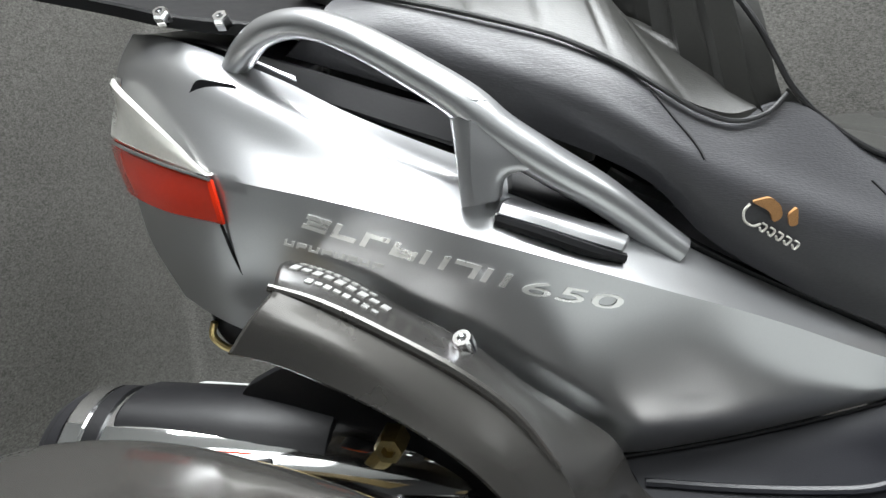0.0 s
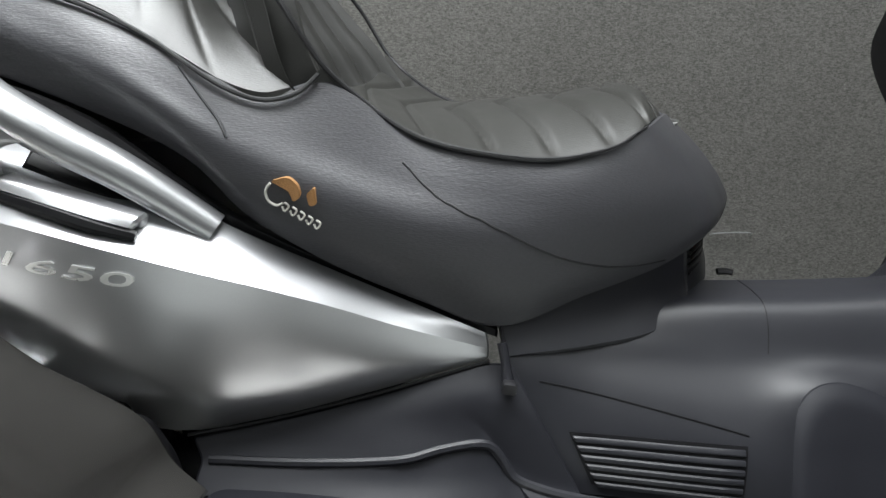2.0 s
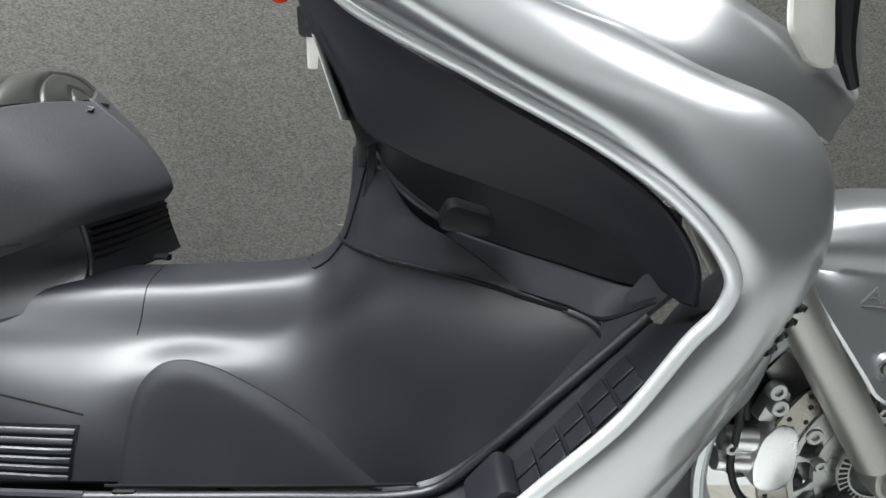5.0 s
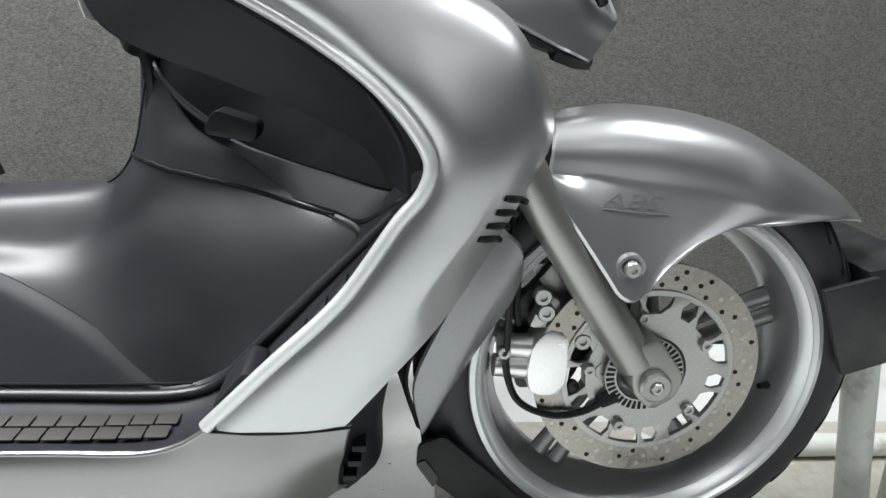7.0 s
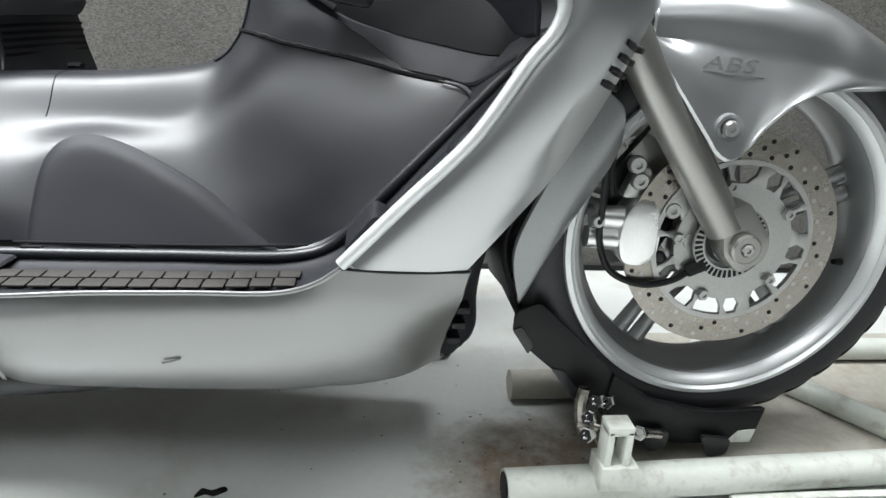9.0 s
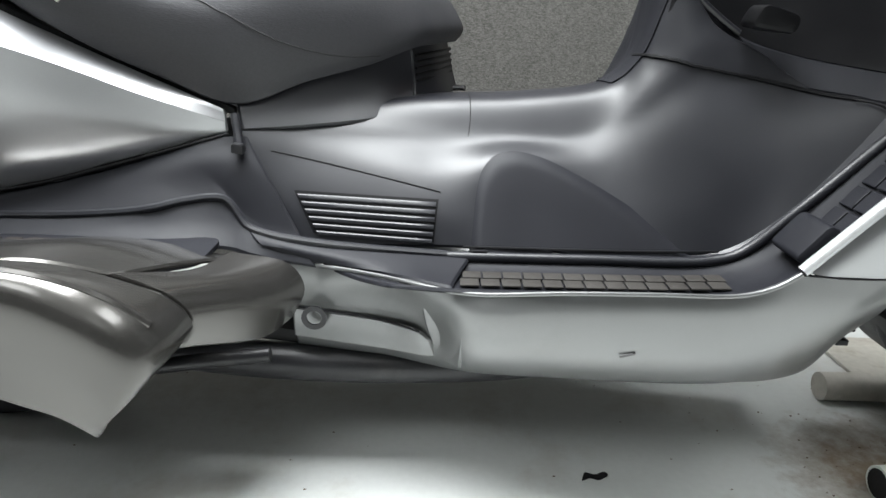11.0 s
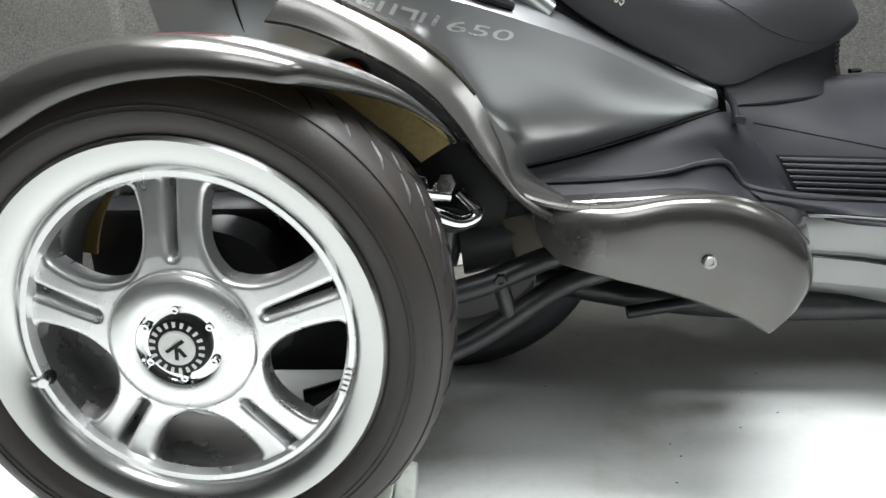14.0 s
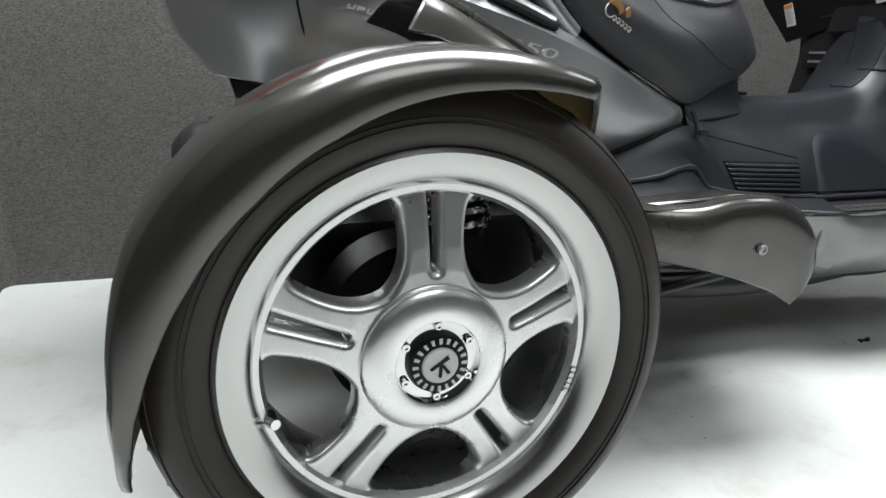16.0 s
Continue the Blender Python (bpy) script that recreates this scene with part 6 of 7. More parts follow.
# ---- outrigger kit: bracket panel with its flap ----
guardp = part("side_guard", shell(creased([
    # inner edge, on the body
    [(0.085, -0.075, 0.600), (0.133, -0.075, 0.585), (0.184, -0.075, 0.557), (0.239, -0.075, 0.529), (0.296, -0.075, 0.487), (0.328, -0.07, 0.466), (0.374, -0.065, 0.432), (0.397, -0.065, 0.388), (0.430, -0.07, 0.36)],
    [(0.095, -0.14, 0.622), (0.140, -0.14, 0.609), (0.188, -0.14, 0.583), (0.243, -0.14, 0.553), (0.295, -0.138, 0.514), (0.327, -0.14, 0.486), (0.364, -0.14, 0.44), (0.387, -0.14, 0.395), (0.430, -0.145, 0.37)],
    [(0.110, -0.188, 0.622), (0.146, -0.186, 0.612), (0.196, -0.184, 0.587), (0.249, -0.182, 0.557), (0.296, -0.182, 0.526), (0.327, -0.186, 0.492), (0.358, -0.191, 0.444), (0.381, -0.199, 0.400), (0.430, -0.210, 0.377)],
    # crest
    [(0.121, -0.214, 0.626), (0.150, -0.212, 0.615), (0.204, -0.211, 0.590), (0.254, -0.211, 0.563), (0.290, -0.212, 0.536), (0.322, -0.217, 0.500), (0.348, -0.226, 0.450), (0.374, -0.24, 0.395), (0.430, -0.246, 0.372)],
    [(0.108, -0.228, 0.609), (0.140, -0.228, 0.601), (0.190, -0.228, 0.578), (0.236, -0.229, 0.551), (0.281, -0.232, 0.518), (0.309, -0.236, 0.485), (0.340, -0.243, 0.437), (0.374, -0.253, 0.388), (0.430, -0.254, 0.358)],
    # outer lower edge
    [(0.092, -0.238, 0.584), (0.128, -0.238, 0.577), (0.176, -0.239, 0.559), (0.222, -0.241, 0.537), (0.264, -0.244, 0.510), (0.297, -0.247, 0.476), (0.33, -0.252, 0.432), (0.372, -0.256, 0.382), (0.43, -0.258, 0.345)]], 3, 60, (16, 14)), 0.005), BRONZE, scooter, "grey fibreglass outrigger guard")
flap = part("guard_flap", panel([
    [(0.385, -0.205, 0.380), (0.47, -0.245, 0.378), (0.54, -0.25, 0.388), (0.61, -0.245, 0.386), (0.665, -0.23, 0.366), (0.705, -0.21, 0.336), (0.718, -0.20, 0.305), (0.705, -0.215, 0.285)],
    [(0.385, -0.228, 0.380), (0.47, -0.275, 0.380), (0.54, -0.282, 0.391), (0.605, -0.28, 0.388), (0.658, -0.27, 0.366), (0.696, -0.258, 0.332), (0.710, -0.25, 0.300), (0.697, -0.255, 0.279)],
    [(0.385, -0.240, 0.368), (0.47, -0.286, 0.370), (0.54, -0.292, 0.380), (0.60, -0.293, 0.376), (0.648, -0.29, 0.355), (0.682, -0.285, 0.326), (0.694, -0.282, 0.290), (0.682, -0.285, 0.264)],
    [(0.392, -0.248, 0.338), (0.47, -0.290, 0.335), (0.53, -0.293, 0.335), (0.58, -0.294, 0.33), (0.62, -0.294, 0.318), (0.65, -0.293, 0.30), (0.668, -0.292, 0.272), (0.664, -0.292, 0.246)],
    [(0.42, -0.265, 0.310), (0.475, -0.288, 0.300), (0.52, -0.288, 0.288), (0.555, -0.288, 0.277), (0.59, -0.288, 0.264), (0.62, -0.287, 0.252), (0.64, -0.287, 0.240), (0.654, -0.288, 0.232)]], 60, 26, 0.005), BRONZE, scooter, "flat grey flap of the outrigger guard")
# roll added on the guard's crest to draw its highlight
part("crest_bead", tube([(0.116, -0.212, 0.625), (0.150, -0.212, 0.6155), (0.204, -0.211, 0.5905), (0.254, -0.211, 0.5635), (0.290, -0.212, 0.5365), (0.322, -0.217, 0.5005)], [0.0030, 0.0042, 0.0046, 0.0046, 0.0042, 0.0022], 8, 60), BRONZE, guardp)
part("crest_bead", tube([(0.307, -0.213, 0.494), (0.335, -0.223, 0.445), (0.363, -0.238, 0.395), (0.42, -0.256, 0.377), (0.47, -0.270, 0.379), (0.54, -0.277, 0.390), (0.605, -0.275, 0.387), (0.66, -0.264, 0.364), (0.698, -0.252, 0.33)], [0.0015, 0.003, 0.0046, 0.0048, 0.0048, 0.0048, 0.0048, 0.0048, 0.0048], 8, 70), BRONZE, guardp)
part("flap_side", panel([[(0.655, -0.23, 0.372), (0.70, -0.21, 0.34), (0.716, -0.198, 0.305), (0.703, -0.205, 0.280)], [(0.70, -0.15, 0.345), (0.755, -0.12, 0.325), (0.78, -0.105, 0.29), (0.765, -0.12, 0.25)], [(0.72, -0.08, 0.34), (0.785, -0.06, 0.318), (0.80, -0.055, 0.285), (0.785, -0.065, 0.25)]], 20, 14, 0.005, (1, -1, 0)), BRONZE, flap)
part("flap_top", panel([[(0.405, -0.222, 0.374), (0.50, -0.24, 0.383), (0.60, -0.24, 0.386), (0.66, -0.225, 0.368)], [(0.405, -0.15, 0.366), (0.50, -0.16, 0.372), (0.60, -0.16, 0.376), (0.70, -0.14, 0.35)], [(0.405, -0.07, 0.345), (0.50, -0.07, 0.345), (0.60, -0.07, 0.35), (0.72, -0.06, 0.325)]], 20, 10, 0.005, (0, 0, 1)), BRONZE, flap)
part("flap_bolt", bolt((0.575, -0.2955, 0.323), 0.0075, 0.004, sides=16), CAST, flap, "polished dome bolt")
part("guard_bolt", bolt((0.245, -0.135, 0.552), 0.009, 0.012, (-0.2, -0.5, 0.8), 16), CHROME, guardp, "polished dome bolt")
guard_tree = BVHTree.FromPolygons([v.co for v in guardp.data.vertices], [tuple(p.vertices) for p in guardp.data.polygons if p.normal.z > 0])


def on_guard(x, y):
    """A point just over the upper face of the guard."""
    q = guard_tree.ray_cast(Vector((x, y, 0.9)), Vector((0, 0, -1)), 0.9)[0]
    return (x, y, (q.z if q is not None else 0.6) + 0.0012)


for x0, x1, yy, n, deep in ((0.106, 0.172, -0.126, 9, 0.004), (0.108, 0.190, -0.150, 9, 0.0065), (0.128, 0.186, -0.172, 8, 0.004)):
    for k in range(n):
        f, g = k / n, (k + 0.66) / n
        part("print_mark", panel([[on_guard(x0 + (x1 - x0) * q, yy + e * (1 - 0.3 * (k % 2))) for q in (f, (f + g) / 2, g)] for e in (-deep, deep)], 3, 3, 0.001, (0, 0, 1), 0), BADGE, guardp, "bright printed mark")
hook = part("flap_ring", lathe([(0.006, -0.0015), (0.010, -0.0015), (0.010, 0.0015), (0.006, 0.0015)], (0, 0, 0), 20, closed=True), SATIN, flap)
hook.matrix_local = Matrix.Translation((0.806, -0.044, 0.240)) @ Matrix.Diagonal((1.6, 1, 1.6, 1))
# black chassis behind the guard
chassis = part("chassis_plate", prism(rounded([(0.02, 0.48), (0.13, 0.545), (0.28, 0.46), (0.37, 0.36), (0.36, 0.31), (0.20, 0.33), (0.06, 0.42)], 0.02), -0.11, -0.09, "y", 0.003), BLACK, scooter, "black outrigger chassis plate")
part("chassis_box", block(0.02, 0.34, -0.09, 0.30, 0.33, 0.43, 0.01), BLACK, chassis)
for bx, bz in ((0.216, 0.49), (0.19, 0.515), (0.235, 0.47)):
    part("chassis_bolt", bolt((bx, -0.118, bz), 0.0075, 0.01), CHROME, chassis)
# two black fillers, added to darken the opening between fender and guard
part("splash_panel", prism(rounded([(0.26, 0.44), (0.37, 0.425), (0.392, 0.385), (0.40, 0.34), (0.30, 0.33)], 0.012), -0.058, -0.05, "y", 0.002), BLACK, chassis)
part("frame_box", block(0.30, 0.60, 0.06, 0.27, 0.27, 0.42, 0.01), BLACK, chassis)
part("brass_nut", bolt((0.18, -0.135, 0.46), 0.014, 0.02), BRASS, chassis)
refl = part("round_reflector", lathe([(0.0, -0.008), (0.012, -0.008), (0.019, -0.005), (0.021, 0.0), (0.021, 0.008)], (0.165, -0.14, 0.518), 28), AMBER_LENS, chassis, "round amber reflector")
part("reflector_cup", lathe([(0.0215, -0.004), (0.024, 0.0), (0.024, 0.03), (0.0, 0.03)], (0.166, -0.138, 0.518), 28), BLACK, refl)
part("chrome_link", tube([(0.20, -0.17, 0.395), (0.255, -0.165, 0.378), (0.29, -0.16, 0.372)], [0.010, 0.012, 0.010], 12, 12), CHROME, chassis)
part("chrome_link", tube([(0.20, -0.17, 0.362), (0.26, -0.165, 0.35), (0.305, -0.16, 0.335), (0.325, -0.155, 0.345), (0.30, -0.155, 0.375)], [0.010, 0.012, 0.012, 0.010, 0.008], 12, 24), CHROME, chassis)
part("link_nut", bolt((0.285, -0.165, 0.39), 0.014, 0.018), CHROME, chassis)
part("link_plate", prism(rounded([(0.17, 0.38), (0.31, 0.35), (0.33, 0.335), (0.30, 0.318), (0.18, 0.335)], 0.012), -0.155, -0.145, "y", 0.003), SATIN, chassis)
part("suspension_box", block(-0.13, 0.25, -0.27, -0.14, 0.29, 0.385, 0.01), BLACK, chassis)
part("suspension_arm", block(0.0, 0.25, -0.265, -0.15, 0.20, 0.292, 0.01), BLACK, chassis)
chrome_shock = part("chrome_shock", tube([(0.166, -0.235, 0.372), (0.158, -0.228, 0.33), (0.150, -0.222, 0.286)], 0.0175, 24, 16), CHROME, chassis, "chrome shock body")
part("shock_collar", tube([(0.167, -0.235, 0.378), (0.1655, -0.235, 0.368)], 0.021, 24, 4), SATIN, chrome_shock)
part("shock_bolt", bolt((0.192, -0.226, 0.306), 0.011, 0.014), SATIN, chrome_shock)
spring = part("shock_spring", lathe([(0.0, -0.002), (0.030, -0.002), (0.030, 0.085), (0.0, 0.085)], (0.135, -0.29, 0.375), 24, axis="z"), BLACK, chassis, "chrome coil shock absorber")
coil = [(0.135 + 0.034 * math.cos(radians(30 * k)), -0.29 + 0.034 * math.sin(radians(30 * k)), 0.378 + 0.0012 * k) for k in range(66)]
part("coil", tube(coil, 0.0045, 8, 0), CHROME, spring)
# twin tubes that carry the outrigger wheel
arm = part("wheel_arm", tube([(0.12, -0.235, 0.205), (0.20, -0.218, 0.224), (0.27, -0.20, 0.245), (0.34, -0.185, 0.262), (0.40, -0.17, 0.283), (0.50, -0.15, 0.305), (0.56, -0.13, 0.31)], 0.0155, 14, 24), SATIN, scooter, "black steel outrigger arm")
part("lower_tube", tube([(0.10, -0.235, 0.118), (0.18, -0.218, 0.135), (0.25, -0.20, 0.155), (0.32, -0.185, 0.180), (0.38, -0.172, 0.215), (0.44, -0.16, 0.250), (0.52, -0.14, 0.265), (0.60, -0.12, 0.262)], 0.0155, 14, 30), SATIN, arm)
part("strut", tube([(0.352, -0.182, 0.262), (0.366, -0.178, 0.212)], 0.011, 12, 6), SATIN, arm)
part("arm_bolt", bolt((0.353, -0.197, 0.268), 0.009, 0.006), SATIN, arm)
part("axle_beam", tube([(0.056, -0.34, 0.307), (0.056, 0.0, 0.307), (0.056, 0.20, 0.307)], 0.028, 14, 8), BLACK, arm)
part("bracket", block(0.04, 0.22, -0.215, -0.195, 0.15, 0.25, 0.006), BLACK, arm)
part("under_rod", tube([(0.55, -0.06, 0.165), (0.64, -0.06, 0.18), (0.75, -0.05, 0.19)], 0.010, 10, 10), SATIN, arm)

# ---- the scooter's own rear wheel, half hidden ----
RX, RY, RZ = 0.285, 0.13, 0.265
rear = part("rear_wheel", lathe([(0.170, -0.05), (0.184, -0.064), (0.193, -0.066), (0.195, -0.06), (0.186, -0.05), (0.178, 0.0), (0.186, 0.05), (0.195, 0.06), (0.184, 0.064), (0.170, 0.05), (0.165, 0)], (RX, RY, RZ), 72, closed=True), RIM_GREY, scooter, "grey cast rear wheel")
part("tyre", lathe([(0.188, -0.055), (0.20, -0.074), (0.22, -0.08), (0.242, -0.074), (0.26, -0.05), (0.264, 0.0), (0.26, 0.05), (0.242, 0.074), (0.22, 0.08), (0.20, 0.074), (0.188, 0.055)], (RX, RY, RZ), 72), RUBBER_FRONT, rear, "worn black rear tyre")
part("brake_disc", lathe([(0.06, -0.003), (0.12, -0.003), (0.12, 0.003), (0.06, 0.003)], (RX, RY - 0.085, RZ), 48, closed=True), STEEL, rear)
part("caliper", prism(rounded([(0.36, 0.30), (0.42, 0.31), (0.44, 0.25), (0.39, 0.23)], 0.012), -0.02, 0.05, "y", 0.005), CALIPER, rear)
for i in range(3):
    w = radians(20 + 120 * i)
    part("spoke", tube([(RX, RY - 0.03, RZ), (RX + 0.09 * math.cos(w), RY - 0.035, RZ + 0.09 * math.sin(w)), (RX + 0.175 * math.cos(w), RY - 0.04, RZ + 0.175 * math.sin(w))], [0.03, 0.02, 0.022], 10, 10), RIM_GREY, rear)
part("drive_case", tube([(0.30, 0.03, 0.27), (0.42, 0.03, 0.28), (0.56, 0.03, 0.27)], [0.06, 0.045, 0.05], 14, 12, 1.2), BLACK, scooter)

# exhaust
muffler = part("exhaust_muffler", tube([(0.25, -0.06, 0.375), (0.1, -0.10, 0.395), (-0.02, -0.122, 0.406), (-0.118, -0.13, 0.412)], [0.05, 0.063, 0.069, 0.069], 32, 30), CHROME, scooter, "chrome exhaust muffler")
part("muffler_band", tube([(-0.086, -0.128, 0.410), (-0.100, -0.129, 0.4108)], 0.0715, 32, 4), BLACK, muffler)
part("muffler_ring", tube([(-0.104, -0.129, 0.4110), (-0.120, -0.13, 0.412)], 0.0710, 32, 4), CHROME, muffler, "bright chrome ring")
part("muffler_tip", tube([(-0.119, -0.13, 0.412), (-0.136, -0.13, 0.412), (-0.150, -0.13, 0.412), (-0.156, -0.13, 0.412)], [0.067, 0.064, 0.056, 0.040], 32, 10), SATIN, muffler, "dark grey muffler end")
part("outlet", tube([(-0.154, -0.13, 0.400), (-0.164, -0.13, 0.400)], 0.022, 16, 4), BLACK, muffler)
part("heat_shield", panel([[(0.12, -0.142, 0.440), (0.03, -0.160, 0.452), (-0.074, -0.172, 0.458)], [(0.12, -0.120, 0.458), (0.03, -0.138, 0.472), (-0.074, -0.150, 0.479)], [(0.12, -0.09, 0.464), (0.03, -0.106, 0.479), (-0.074, -0.118, 0.4835)], [(0.12, -0.06, 0.455), (0.03, -0.075, 0.470), (-0.074, -0.085, 0.474)]], 16, 12, 0.004), BLACK, muffler, "glossy black heat shield")
# red thread painted on for the tail lamp's reflection at the muffler
part("red_line", tube([(0.10, -0.1455, 0.441), (0.03, -0.1615, 0.4515), (-0.06, -0.1725, 0.4575)], 0.0012, 6, 16), RED_LENS, muffler)

# ---- the outrigger wheel ----
WX, WY, WZ = 0.056, -0.45, 0.307


def star(centre, axis=90.0):
    """Five forked spokes in one dished casting: a polar sheet whose edges round down into the windows and slots."""
    radii, halves = (0.0735, 0.0760, 0.0815, 0.090, 0.101, 0.114, 0.127, 0.139, 0.1450), (0.0, 6.5, 12.5, 17.2, 20.2, 21.8, 22.4, 22.0, 19.0)
    side = list(zip(radii, halves))
    ring = [(r, 36 + h) for r, h in side] + [(0.1500, 36 + h) for h in (14, 6, 0, -6, -14)] + [(r, 36 - h) for r, h in reversed(side[1:])]
    loop = np.array(spline([(r * math.cos(radians(a)), r * math.sin(radians(a)), 0) for r, a in ring + ring[:1]], 120))[:, :2]
    nr, na = 96, 112
    R, A = np.meshgrid(np.linspace(0.0640, 0.1530, nr), np.radians(np.linspace(0, 72, na)), indexing="ij")
    Q = np.stack([R * np.cos(A), R * np.sin(A)], -1).reshape(-1, 2)
    a, b = loop[:-1], loop[1:]

    def gap(q):
        """Distance to the nearest edge, negative in an opening."""
        d = b - a
        k = np.clip(((q[:, None] - a) * d).sum(-1) / (d * d).sum(-1), 0, 1)
        out = np.sqrt((((a + d * k[..., None]) - q[:, None]) ** 2).sum(-1)).min(1)
        x, y, u, v = q[:, 0:1], q[:, 1:2], a, b
        crosses = ((u[:, 1] > y) != (v[:, 1] > y)) & (x < (v[:, 0] - u[:, 0]) * (y - u[:, 1]) / (v[:, 1] - u[:, 1] + 1e-12) + u[:, 0])
        out = np.where(crosses.sum(1) % 2 == 1, -out, out)
        for turn in (0.0, radians(72)):
            along, across = q[:, 0] * math.cos(turn) + q[:, 1] * math.sin(turn), -q[:, 0] * math.sin(turn) + q[:, 1] * math.cos(turn)
            at = np.clip(along, 0.0810, 0.1420)
            out = np.minimum(out, np.hypot(along - at, across) - (0.0030 + 0.0018 * (at - 0.081) / 0.061))
        return out

    g = gap(Q)
    near = (g < 0) & (g > -0.0014)
    e = 1e-5
    slope = np.stack([gap(Q + (e, 0)) - gap(Q - (e, 0)), gap(Q + (0, e)) - gap(Q - (0, e))], -1) / (2 * e)
    Q = np.where(near[:, None], Q - slope * g[:, None], Q)
    keep = (g > -0.0014).reshape(nr, na)
    g = np.maximum(g, 0.0)
    r = np.hypot(Q[:, 0], Q[:, 1])
    back = np.interp(r, (0.0, 0.068, 0.080, 0.10, 0.135, 0.155), (0.0, 0.0, 0.001, 0.004, 0.0115, 0.0155))
    w = np.clip(g / 0.0068, 0, 1)
    depth = back + 0.0085 * (1 - np.sqrt(1 - (1 - w) ** 2)) + np.where(near, 0.0075, 0.0)
    V, F, first = [], [], 0
    for k in range(5):
        t, o = radians(axis + 72 * k), len(V)
        V += [(centre[0] + x * math.cos(t) - z * math.sin(t), centre[1] + y, centre[2] + x * math.sin(t) + z * math.cos(t)) for (x, z), y in zip(Q, depth)]
        for i in range(nr - 1):
            for j in range(na - 1):
                if keep[i, j] and keep[i + 1, j] and keep[i, j + 1] and keep[i + 1, j + 1]:
                    F.append((o + i * na + j, o + i * na + j + 1, o + (i + 1) * na + j + 1, o + (i + 1) * na + j))
        # side walls of the openings, down to the back of the casting
        edges = {}
        for f in F[first:]:
            for p, q in zip(f, f[1:] + f[:1]):
                edges[(p, q)] = edges.get((p, q), 0) + 1
        rim = [(p, q) for p, q in edges if (q, p) not in edges and near[p - o] | (0 < (p - o) % na < na - 1) and near[q - o] | (0 < (q - o) % na < na - 1) and 0 < (p - o) // na < nr - 1 and 0 < (q - o) // na < nr - 1]
        low = {}
        for p, q in rim:
            for v in (p, q):
                if v not in low:
                    low[v] = len(V)
                    V.append((V[v][0], V[v][1] + 0.007, V[v][2]))
        F += [(q, p, low[p], low[q]) for p, q in rim]
        first = len(F)
    used = sorted({v for f in F for v in f})
    place = {v: n for n, v in enumerate(used)}
    return [V[v] for v in used], [tuple(place[v] for v in f) for f in F]


